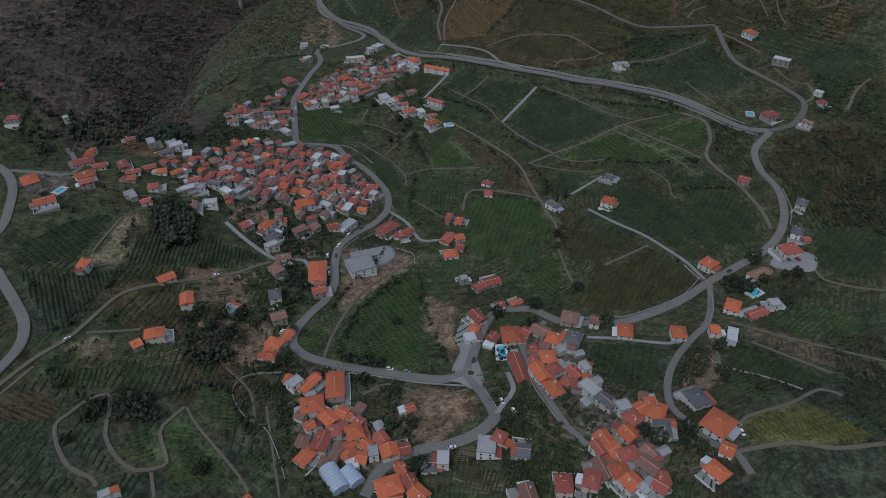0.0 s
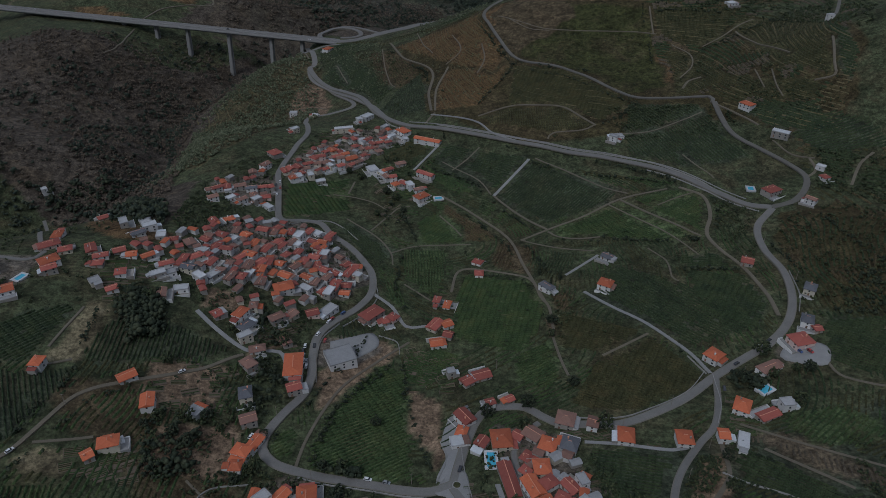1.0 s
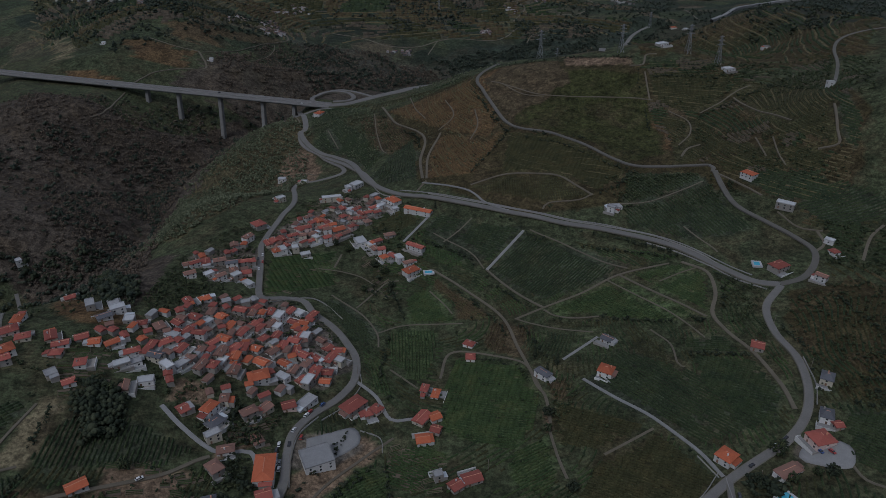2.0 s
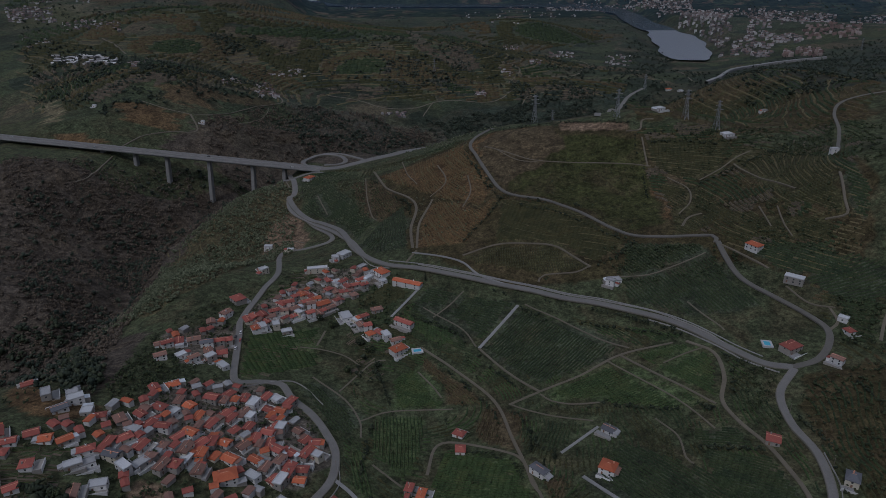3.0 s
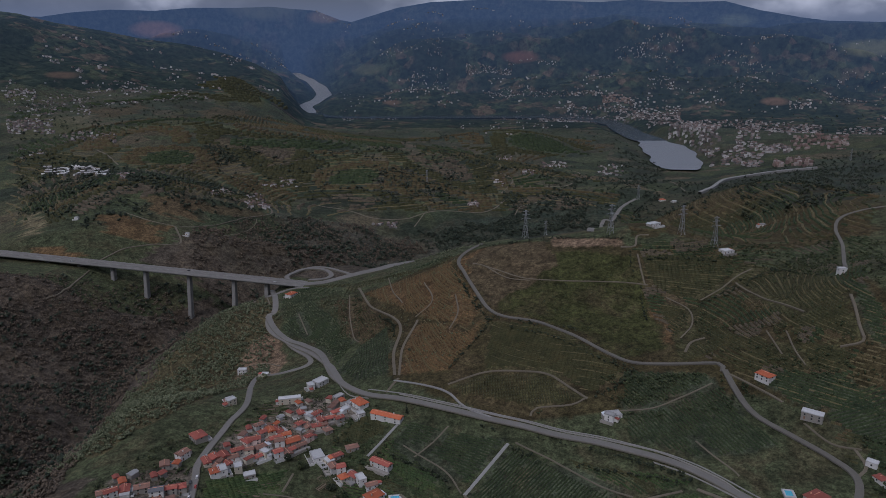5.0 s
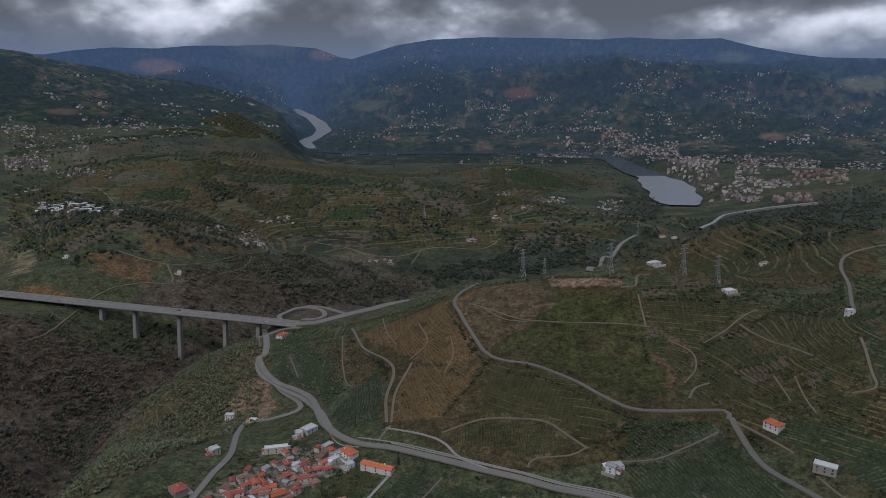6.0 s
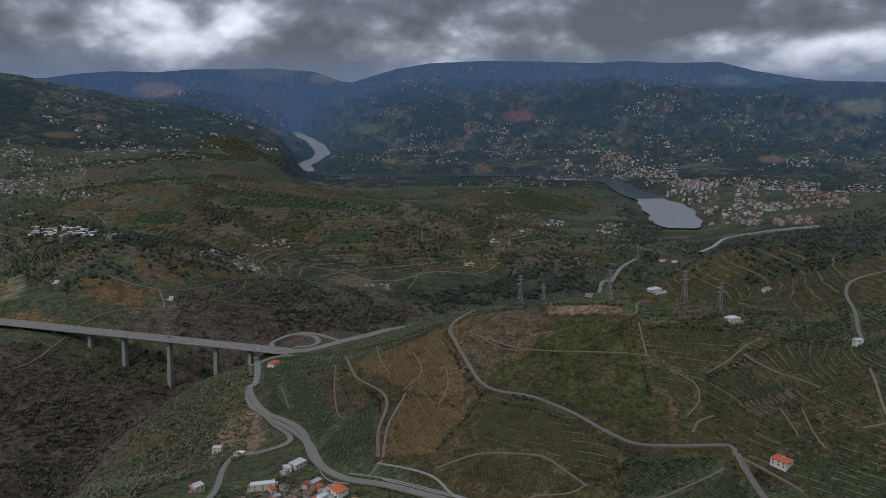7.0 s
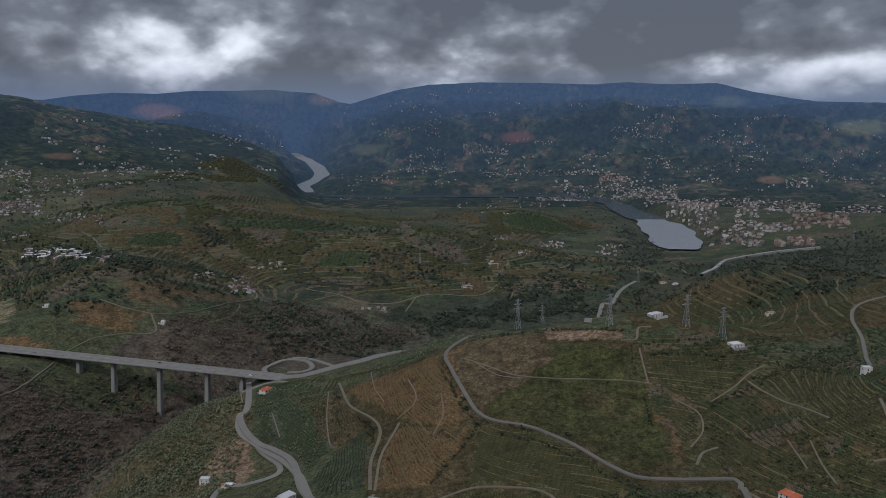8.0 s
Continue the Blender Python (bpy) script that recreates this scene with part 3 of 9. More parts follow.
for cx, cy, r, tint in (
    (-1739, 4721, 137, (0.2, 0.105, 0.062)),
    (-741, 5001, 108, (0.15, 0.1, 0.055)),
    (533, 4877, 108, (0.115, 0.062, 0.042)),
    (2486, 4379, 137, (0.125, 0.125, 0.06)),
    (1867, 4129, 66, (0.13, 0.085, 0.055)),
    # light green here is sunshine put into the slope's colour
    (-868, 3456, 125, (0.085, 0.105, 0.036)),
    (-1646, 3357, 62, (0.1, 0.07, 0.045)),
    (-1119, 4924, 208, (0.085, 0.085, 0.05)),
    (-269, 4449, 50, (0.12, 0.08, 0.05)),
    (-973, 3029, 125, (0.07, 0.085, 0.034)),
    (1838, 4718, 108, (0.075, 0.085, 0.05)),
    (-453, 4940, 108, (0.07, 0.075, 0.04)),
):
    ex, ey = gx2.ravel() - cx, gy2.ravel() - cy
    rise = gz2.ravel() - float(ground_at(cx, cy))
    mask = np.clip(1.3 - 1.3 * (ex**2 + ey**2 + (3.0 * rise) ** 2) / (1.25 * r) ** 2, 0, 1)
    some = mask > clearings[:, 3]
    clearings[some, :3], clearings[some, 3] = tint, mask[some]
range_mesh.color_attributes.new("clearing", "FLOAT_COLOR", "POINT").data.foreach_set("color", clearings.ravel())
tagged(new("backdrop", range_mesh), "far hills and mountains with woods, villages and painted blue haze", "mountains", kind="structure")


def inside(x, y, outline):
    """Which points lie inside a closed outline."""
    hit = np.zeros(np.shape(x), bool)
    for (ax, ay), (bx, by) in zip(outline, outline[1:] + outline[:1]):
        cross = ((ay > y) != (by > y)) & (x < (bx - ax) * (y - ay) / (by - ay + 1e-9) + ax)
        hit ^= cross
    return hit


SOILS = {
    "wild": (0.047, 0.055, 0.028), "green": (0.054, 0.072, 0.031), "dark": (0.044, 0.052, 0.032), "olive": (0.049, 0.047, 0.022),
    "brown": (0.068, 0.053, 0.030), "ochre": (0.094, 0.060, 0.029), "yellow": (0.088, 0.084, 0.032), "bare": (0.095, 0.076, 0.050),
    "soil": (0.155, 0.110, 0.072), "pale": (0.155, 0.132, 0.078), "pasture": (0.037, 0.040, 0.014), "scrub": (0.064, 0.053, 0.041), "grove": (0.062, 0.054, 0.028), "moor": (0.044, 0.037, 0.017), "wooded": (0.027, 0.033, 0.023), "yard": (0.115, 0.100, 0.080),
}
cover = np.zeros((ny, nx, 4), np.float32)
cover[..., :3] = SOILS["wild"]
# Haze put into the cover: parcels weaken and soil turns cooler further north.
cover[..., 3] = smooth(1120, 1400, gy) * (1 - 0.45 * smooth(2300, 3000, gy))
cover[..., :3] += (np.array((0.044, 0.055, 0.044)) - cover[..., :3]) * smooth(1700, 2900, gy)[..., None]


open_spots = []


def lay(kind, outline):
    """Gives the land inside an outline a soil."""
    if kind in ("soil", "pale", "yard"):
        open_spots.append(outline)
    ox, oy = np.array(outline, float).T
    i0, i1 = np.searchsorted(xs, (ox.min(), ox.max()))
    j0, j1 = np.searchsorted(ys, (oy.min(), oy.max()))
    view = (slice(j0, j1 + 1), slice(i0, i1 + 1))
    wide = 1 + 9 * smooth(1150, 1500, gy[view])
    wob = wide * (2.5 * np.sin((gx[view] / 9 + gy[view] / 13) / wide**0.7) + 2 * np.sin(gy[view] / 7 / wide**0.7))
    hit = inside(gx[view] + wob, gy[view] + wob[::-1, ::-1] * 0.6, outline)
    cover[view][hit, :3] = SOILS[kind]
    cover[view][hit, 3] *= 0.25


def spline(points, step):
    """A smooth line through points, as an array of even steps."""
    p = np.array(points, float)
    p = np.vstack([2 * p[0] - p[1], p, 2 * p[-1] - p[-2]])
    out = []
    for i in range(1, len(p) - 2):
        n = max(2, int(np.hypot(*(p[i + 1] - p[i])) / step))
        t = np.linspace(0, 1, n, endpoint=False)[:, None]
        a, b, c, d = p[i - 1 : i + 3]
        out.append(0.5 * (2 * b + (c - a) * t + (2 * a - 5 * b + 4 * c - d) * t**2 + (3 * b - a - 3 * c + d) * t**3))
    return np.vstack(out + [p[-2][None]])


ways = []


def ribbon(name, points, width, material, lift=0.35, deep=1.2, step=4.0, level=None):
    """A road laid over the land: a crowned deck with a kerb's depth of side."""
    line = spline(points, step)
    ways.append((line, width))
    way = np.gradient(line, axis=0)
    way /= np.linalg.norm(way, axis=1)[:, None]
    side = np.stack([way[:, 1], -way[:, 0]], 1)
    verts, faces, slots = [], [], []
    edge = 0.55 if material is TARMAC else 0.0
    edges = np.stack([line - side * width / 2, line, line + side * width / 2])
    heights = ground_at(edges[..., 0], edges[..., 1]).max(0) + lift
    for k, (p, q) in enumerate(zip(line, side)):
        l, r = p - q * width / 2, p + q * width / 2
        h = float(heights[k]) if level is None else level
        row = [(*l, h), (*p, h + 0.06), (*r, h)]
        if edge:
            row = [(*(l - q * edge), h - 0.16), (*l, h - 0.1)] + row + [(*r, h - 0.1), (*(r + q * edge), h - 0.16)]
        row = [(row[0][0], row[0][1], h - deep)] + row + [(row[-1][0], row[-1][1], h - deep)]
        n = len(row)
        verts += row
        if k:
            a = n * (k - 1)
            faces += [(a + j, a + j + 1, a + j + n + 1, a + j + n) for j in range(n - 1)]
            slots += [1, 1, 0, 0, 0, 0, 1, 1] if edge else [0] * (n - 1)
    me = mesh_of(name, verts, faces, material)
    if edge:
        me.materials.append(VERGE)
        me.polygons.foreach_set("material_index", slots)
    return new(name, me)


# ---- roads ----
tagged(ribbon("main_road", [(268, 532), (247, 506), (241, 476), (243, 446), (239, 421), (228, 396), (211, 378), (188, 364), (168, 351), (143, 331), (119, 318), (101, 312), (84, 313), (71, 314), (61, 322), (53, 330), (41, 332), (31, 330), (24, 321), (18, 304), (14, 288), (11, 273)], 4.5, TARMAC, 0.4), "worn grey tarmac road", "road", kind="structure")
tagged(ribbon("village_road", [(11, 273), (-1, 269), (-17, 271), (-36, 275), (-56, 278), (-72, 281), (-84, 285), (-91, 293), (-91, 304), (-85, 320), (-77, 337), (-75, 353), (-77, 371), (-77, 391), (-68, 411), (-55, 430), (-48, 450), (-50, 476), (-58, 494), (-73, 517), (-89, 532), (-101, 549), (-117, 547), (-132, 542), (-141, 576), (-148, 612), (-151, 626), (-149, 646), (-144, 682), (-140, 724), (-160, 811), (-159, 839), (-136, 834), (-109, 840), (-111, 860), (-137, 898), (-146, 912)], 4.5, TARMAC, 0.4), "worn grey tarmac road", "road", kind="structure")
tagged(ribbon("highway", [(-182, 974), (-169, 947), (-146, 916), (-122, 894), (-96, 855), (-69, 776), (-41, 737), (-4, 716), (31, 695), (70, 674), (112, 652), (153, 632), (186, 612), (207, 595), (223, 577), (237, 558), (251, 541), (268, 534)], 6.4, TARMAC, 0.4), "worn grey tarmac road", "road", kind="structure")
tagged(ribbon("hill_road", [(268, 534), (288, 540), (303, 556), (309, 573), (302, 590), (285, 616), (269, 641), (266, 670), (266, 693)], 5.1, OLD_TARMAC, 0.4), "old brownish tarmac hill road", "road", kind="structure")
tagged(ribbon("hill_road", [(264, 692), (264, 703), (226, 715), (199, 725), (182, 742), (160, 771), (131, 799), (97, 815), (81, 832), (71, 862), (58, 909), (53, 952), (82, 991)], 4.0, OLD_TARMAC, 0.4), "old brownish tarmac hill road", "road", kind="structure")
tagged(ribbon("highway", [(-64, 766), (-83, 820), (-109, 868), (-142, 908), (-172, 943), (-181, 975), (-181, 1011), (-247, 1242)], 6.4, TARMAC, 0.4), "worn grey tarmac road", "road", kind="structure")
tagged(ribbon("lower_road", [(11, 271), (17, 259), (23, 243), (23, 235), (13, 226), (-1, 221), (-15, 219), (-26, 214), (-34, 206), (-39, 193)], 4.8, TARMAC, 0.4), "worn grey tarmac road", "road", kind="structure")
tagged(ribbon("lane", [(168, 351), (161, 326), (152, 306), (140, 293), (124, 272), (115, 253), (112, 235), (118, 220), (123, 209), (132, 203), (135, 190)], 2.8, TARMAC, 0.4), "worn grey tarmac road", "road", kind="structure")
tagged(ribbon("lane", [(59, 316), (48, 306), (43, 293), (45, 274), (49, 256), (54, 240), (59, 226), (67, 212)], 2.5, TARMAC, 0.4), "worn grey tarmac road", "road", kind="structure")
tagged(ribbon("west_road", [(-337, 445), (-312, 422), (-295, 402), (-284, 381), (-276, 357), (-275, 343)], 4.8, TARMAC, 0.4), "worn grey tarmac road", "road", kind="structure")
tagged(ribbon("west_road", [(-260, 312), (-254, 305), (-241, 291), (-229, 276), (-224, 261), (-225, 249), (-227, 239)], 4.8, TARMAC, 0.4), "worn grey tarmac road", "road", kind="structure")
tagged(ribbon("lane", [(-312, 422), (-290, 421), (-269, 418), (-263, 428), (-277, 451), (-408, 658)], 2.5, TARMAC, 0.4), "worn grey tarmac road", "road", kind="structure")
tagged(ribbon("track", [(-223, 231), (-214, 253), (-204, 269), (-200, 280), (-193, 303), (-184, 314), (-168, 324), (-146, 337), (-134, 345), (-123, 357), (-117, 362)], 2.6, DIRT, 0.2), "pale dirt track between the vineyards", "road", kind="structure")
tagged(ribbon("lane", [(-152, 391), (-139, 380), (-122, 369), (-112, 366), (-97, 370), (-88, 352)], 2.7, CONCRETE, 0.3), "pale concrete lane", "road", kind="structure")
tagged(ribbon("lane", [(84, 645), (49, 603)], 2.7, CONCRETE, 0.3), "pale concrete lane", "road", kind="structure")
tagged(ribbon("track", [(49, 603), (71, 568), (91, 542)], 2.0, DIRT, 0.2), "pale dirt track between the vineyards", "road", kind="structure")
tagged(ribbon("track", [(68, 533), (91, 542), (121, 552), (153, 569), (196, 576)], 2.0, DIRT, 0.2), "pale dirt track between the vineyards", "road", kind="structure")
tagged(ribbon("lane", [(-26, 651), (0, 689)], 2.4, CONCRETE, 0.3), "pale concrete lane", "road", kind="structure")
tagged(ribbon("track", [(2, 610), (28, 582), (57, 541), (67, 494), (77, 441)], 2.3, DIRT, 0.2), "pale dirt track between the vineyards", "road", kind="structure")
tagged(ribbon("track", [(155, 569), (180, 537), (204, 503)], 2.0, DIRT, 0.2), "pale dirt track between the vineyards", "road", kind="structure")
tagged(ribbon("track", [(206, 576), (221, 559), (219, 531), (209, 506), (211, 483), (220, 456), (224, 425), (223, 400)], 2.9, DIRT, 0.2), "pale dirt track between the vineyards", "road", kind="structure")
tagged(ribbon("track", [(79, 407), (79, 433), (75, 446), (68, 475), (35, 492), (16, 490), (10, 459)], 2.0, DIRT, 0.2), "pale dirt track between the vineyards", "road", kind="structure")
tagged(ribbon("lane", [(106, 449), (123, 427), (141, 406), (158, 376), (166, 354)], 2.4, CONCRETE, 0.3), "pale concrete lane", "road", kind="structure")
tagged(ribbon("lane", [(96, 472), (124, 494)], 2.0, CONCRETE, 0.3), "pale concrete lane", "road", kind="structure")
tagged(ribbon("lane", [(-48, 450), (-32, 434), (-21, 413), (-7, 414)], 2.4, CONCRETE, 0.3), "pale concrete lane", "road", kind="structure")
tagged(ribbon("track", [(-159, 187), (-163, 191), (-174, 195), (-183, 205), (-188, 215), (-185, 222), (-179, 233), (-172, 237), (-169, 232), (-167, 224), (-165, 214), (-156, 203), (-146, 198), (-135, 202), (-135, 207), (-142, 220), (-140, 228), (-135, 237)], 2.0, DIRT, 0.2), "pale dirt track between the vineyards", "road", kind="structure")
tagged(ribbon("track", [(-139, 198), (-134, 186)], 1.7, DIRT, 0.2), "pale dirt track between the vineyards", "road", kind="structure")
tagged(ribbon("track", [(-134, 237), (-126, 227), (-101, 203), (-94, 194)], 1.4, DIRT, 0.2), "pale dirt track between the vineyards", "road", kind="structure")
tagged(ribbon("track", [(151, 292), (147, 270), (139, 258), (128, 246)], 2.3, DIRT, 0.2), "pale dirt track between the vineyards", "road", kind="structure")
tagged(ribbon("track", [(137, 213), (144, 224), (169, 233), (188, 243), (197, 238)], 1.7, DIRT, 0.2), "pale dirt track between the vineyards", "road", kind="structure")
tagged(ribbon("track", [(132, 203), (159, 207), (177, 203), (200, 205)], 2.3, DIRT, 0.2), "pale dirt track between the vineyards", "road", kind="structure")
tagged(ribbon("track", [(233, 354), (235, 342), (248, 332), (263, 325)], 1.7, DIRT, 0.2), "pale dirt track between the vineyards", "road", kind="structure")
tagged(ribbon("track", [(171, 287), (200, 256)], 1.7, DIRT, 0.2), "pale dirt track between the vineyards", "road", kind="structure")
tagged(ribbon("lane", [(23, 236), (29, 246), (35, 256), (33, 271)], 2.7, CONCRETE, 0.3), "pale concrete lane", "road", kind="structure")
tagged(ribbon("lane", [(81, 298), (100, 295), (125, 289), (136, 292)], 2.0, CONCRETE, 0.3), "pale concrete lane", "road", kind="structure")
tagged(ribbon("track", [(-202, 332), (-207, 329), (-218, 323)], 1.7, DIRT, 0.2), "pale dirt track between the vineyards", "road", kind="structure")
tagged(ribbon("track", [(-217, 338), (-215, 356), (-213, 375)], 1.7, DIRT, 0.2), "pale dirt track between the vineyards", "road", kind="structure")
tagged(ribbon("track", [(-197, 275), (-182, 280), (-172, 284)], 1.7, DIRT, 0.2), "pale dirt track between the vineyards", "road", kind="structure")
tagged(ribbon("track", [(162, 496), (171, 477), (170, 456), (173, 450)], 1.2, DIRT, 0.2), "pale dirt track between the vineyards", "road", kind="structure")
tagged(ribbon("track", [(77, 407), (79, 379), (82, 359)], 1.7, DIRT, 0.2), "pale dirt track between the vineyards", "road", kind="structure")
tagged(ribbon("track", [(106, 377), (139, 396)], 1.7, DIRT, 0.2), "pale dirt track between the vineyards", "road", kind="structure")
tagged(ribbon("track", [(-212, 248), (-219, 228)], 1.7, DIRT, 0.2), "pale dirt track between the vineyards", "road", kind="structure")
tagged(ribbon("track", [(-85, 612), (-81, 633)], 1.7, DIRT, 0.2), "pale dirt track between the vineyards", "road", kind="structure")
tagged(ribbon("track", [(320, 594), (320, 579), (310, 571)], 2.3, DIRT, 0.2), "pale dirt track between the vineyards", "road", kind="structure")
tagged(ribbon("track", [(299, 624), (308, 602), (324, 593)], 1.7, DIRT, 0.2), "pale dirt track between the vineyards", "road", kind="structure")
tagged(ribbon("track", [(263, 694), (277, 674), (293, 646)], 2.3, DIRT, 0.2), "pale dirt track between the vineyards", "road", kind="structure")
tagged(ribbon("track", [(338, 553), (355, 578), (370, 589)], 2.3, DIRT, 0.2), "pale dirt track between the vineyards", "road", kind="structure")
tagged(ribbon("track", [(-74, 1014), (-52, 938), (-22, 886), (-11, 852), (-15, 804), (-11, 755)], 2.9, DIRT, 0.2), "pale dirt track between the vineyards", "road", kind="structure")
tagged(ribbon("track", [(7, 856), (-6, 810), (-7, 753)], 2.3, DIRT, 0.2), "pale dirt track between the vineyards", "road", kind="structure")
tagged(ribbon("lane", [(-11, 746), (34, 715), (53, 690), (85, 667)], 2.0, CONCRETE, 0.3), "pale concrete lane", "road", kind="structure")
tagged(ribbon("track", [(-17, 729), (-7, 748)], 2.3, DIRT, 0.2), "pale dirt track between the vineyards", "road", kind="structure")
tagged(ribbon("track", [(38, 722), (70, 731), (100, 726), (124, 718), (140, 699), (152, 683)], 2.3, DIRT, 0.2), "pale dirt track between the vineyards", "road", kind="structure")
tagged(ribbon("track", [(265, 927), (252, 927), (245, 909), (230, 911)], 2.3, DIRT, 0.2), "pale dirt track between the vineyards", "road", kind="structure")
tagged(ribbon("track", [(245, 896), (242, 850)], 1.7, DIRT, 0.2), "pale dirt track between the vineyards", "road", kind="structure")
tagged(ribbon("track", [(245, 728), (255, 743), (268, 746)], 2.3, DIRT, 0.2), "pale dirt track between the vineyards", "road", kind="structure")
tagged(ribbon("hill_road", [(576, 1004), (548, 1001), (516, 991), (492, 959), (468, 897), (409, 788)], 3.6, OLD_TARMAC, 0.4), "old brownish tarmac hill road", "road", kind="structure")
tagged(ribbon("track", [(331, 840), (339, 782), (347, 733)], 2.3, DIRT, 0.2), "pale dirt track between the vineyards", "road", kind="structure")
tagged(ribbon("track", [(381, 728), (370, 692), (366, 677), (350, 680)], 2.3, DIRT, 0.2), "pale dirt track between the vineyards", "road", kind="structure")
tagged(ribbon("track", [(288, 816), (313, 832), (335, 851), (358, 866)], 1.7, DIRT, 0.2), "pale dirt track between the vineyards", "road", kind="structure")
tagged(ribbon("track", [(40, 815), (49, 842), (47, 877)], 1.4, DIRT, 0.2), "pale dirt track between the vineyards", "road", kind="structure")
tagged(ribbon("track", [(4, 864), (22, 884), (12, 932)], 1.4, DIRT, 0.2), "pale dirt track between the vineyards", "road", kind="structure")
tagged(ribbon("track", [(79, 915), (102, 884), (126, 874)], 1.2, DIRT, 0.2), "pale dirt track between the vineyards", "road", kind="structure")
tagged(ribbon("track", [(-484, 1167), (-474, 1197), (-461, 1220), (-428, 1243), (-392, 1260), (-417, 1312)], 2.9, DIRT, 0.2), "pale dirt track between the vineyards", "road", kind="structure")
tagged(ribbon("track", [(-412, 1311), (-384, 1358), (-349, 1459), (-313, 1541), (-338, 1610), (-393, 1643)], 2.9, DIRT, 0.2), "pale dirt track between the vineyards", "road", kind="structure")
tagged(ribbon("track", [(-506, 1323), (-457, 1311), (-417, 1312)], 2.3, DIRT, 0.2), "pale dirt track between the vineyards", "road", kind="structure")
tagged(ribbon("track", [(-658, 1804), (-546, 1815), (-407, 1826), (-253, 1851)], 3.5, DIRT, 0.2), "pale dirt track between the vineyards", "road", kind="structure")
tagged(ribbon("track", [(-831, 1921), (-777, 1864), (-719, 1784)], 3.5, DIRT, 0.2), "pale dirt track between the vineyards", "road", kind="structure")
tagged(ribbon("track", [(-243, 1683), (-171, 1651), (-120, 1617), (-51, 1620), (18, 1680), (127, 1691), (183, 1778)], 3.5, DIRT, 0.2), "pale dirt track between the vineyards", "road", kind="structure")
tagged(ribbon("track", [(-26, 1586), (-6, 1667)], 2.3, DIRT, 0.2), "pale dirt track between the vineyards", "road", kind="structure")
tagged(ribbon("track", [(433, 2407), (455, 2287), (362, 1917), (285, 1866), (245, 1866)], 4.1, DIRT, 0.2), "pale dirt track between the vineyards", "road", kind="structure")
tagged(ribbon("track", [(193, 1677), (210, 1725), (258, 1756), (326, 1784)], 2.9, DIRT, 0.2), "pale dirt track between the vineyards", "road", kind="structure")
tagged(ribbon("track", [(633, 2488), (745, 2430)], 4.1, DIRT, 0.2), "pale dirt track between the vineyards", "road", kind="structure")
tagged(ribbon("track", [(656, 2167), (584, 1730)], 2.9, DIRT, 0.2), "pale dirt track between the vineyards", "road", kind="structure")
tagged(ribbon("track", [(-326, 1487), (-324, 1444), (-349, 1336)], 1.7, DIRT, 0.2), "pale dirt track between the vineyards", "road", kind="structure")
tagged(ribbon("track", [(-406, 1930), (-209, 2142)], 2.3, DIRT, 0.2), "pale dirt track between the vineyards", "road", kind="structure")
tagged(ribbon("track", [(70, 1934), (12, 1987), (-195, 2032)], 2.3, DIRT, 0.2), "pale dirt track between the vineyards", "road", kind="structure")
tagged(ribbon("track", [(173, 1814), (209, 1917), (172, 1986)], 2.9, DIRT, 0.2), "pale dirt track between the vineyards", "road", kind="structure")
tagged(ribbon("highway", [(206, 960), (355, 1558), (390, 1606), (427, 1674), (468, 1714)], 7.2, TARMAC, 0.4), "worn grey tarmac road", "road", kind="structure")

farm_tracks = []


def track(wide, line):
    """A dirt farm track, lined with a few bushes further on."""
    farm_tracks.append(line)
    tagged(ribbon("track", line, 0.8 * wide, DIRT, 0.25), "pale dirt track between the vineyards", "road", kind="structure")


tagged(ribbon("gutter", [(-34, 740), (-1, 722), (34, 701), (73, 680), (115, 658), (156, 638), (189, 618), (211, 600), (227, 582), (241, 563), (253, 549)], 0.8, CONCRETE, 0.45), "pale concrete gutter along the road", "road", kind="structure")
# footpaths and farm tracks: width, then the line
track(1.8, [(68, 926), (92, 902), (119, 880), (152, 871), (192, 865), (224, 858), (245, 850)])
track(1.8, [(258, 828), (272, 804), (266, 774), (249, 753)])
track(1.6, [(-36, 1016), (-26, 953), (-12, 909)])
track(1.6, [(-83, 992), (-75, 930), (-64, 876), (-56, 857)])
track(1.8, [(-143, 968), (-134, 946), (-123, 917)])
track(1.8, [(-191, 862), (-190, 878), (-164, 877), (-142, 860)])
track(2.0, [(-216, 1038), (-241, 1163), (-187, 1006)])
track(3.0, [(-481, 1021), (-473, 1051), (-479, 1108), (-482, 1140)])
track(4.0, [(-1114, 2051), (-1079, 2077), (-1061, 2091)])
track(2.2, [(104, 670), (110, 678), (138, 678), (152, 685)])
track(1.8, [(164, 667), (197, 662), (224, 670), (252, 681)])
track(1.6, [(314, 729), (313, 711), (312, 694)])
track(1.6, [(326, 719), (322, 693), (322, 674)])
track(1.6, [(145, 564), (170, 530), (186, 503), (195, 478)])
track(1.6, [(-81, 569), (-53, 544), (-39, 517), (-36, 497)])
track(1.6, [(-39, 517), (-18, 532), (27, 534)])
track(1.6, [(-25, 467), (-5, 447)])
track(2.2, [(-72, 281), (-69, 305), (-57, 346), (-37, 374), (-18, 396)])
track(1.8, [(166, 307), (193, 288), (232, 263)])
track(1.5, [(2, 659), (35, 628), (47, 605)])
track(1.5, [(-47, 257), (-33, 266), (-10, 257), (11, 260)])
track(1.5, [(-96, 245), (-88, 220), (-79, 192)])
track(1.5, [(-122, 267), (-107, 254), (-100, 237)])
track(1.7600000000000002, [(90, 645), (111, 626), (132, 604), (147, 588), (163, 576)])
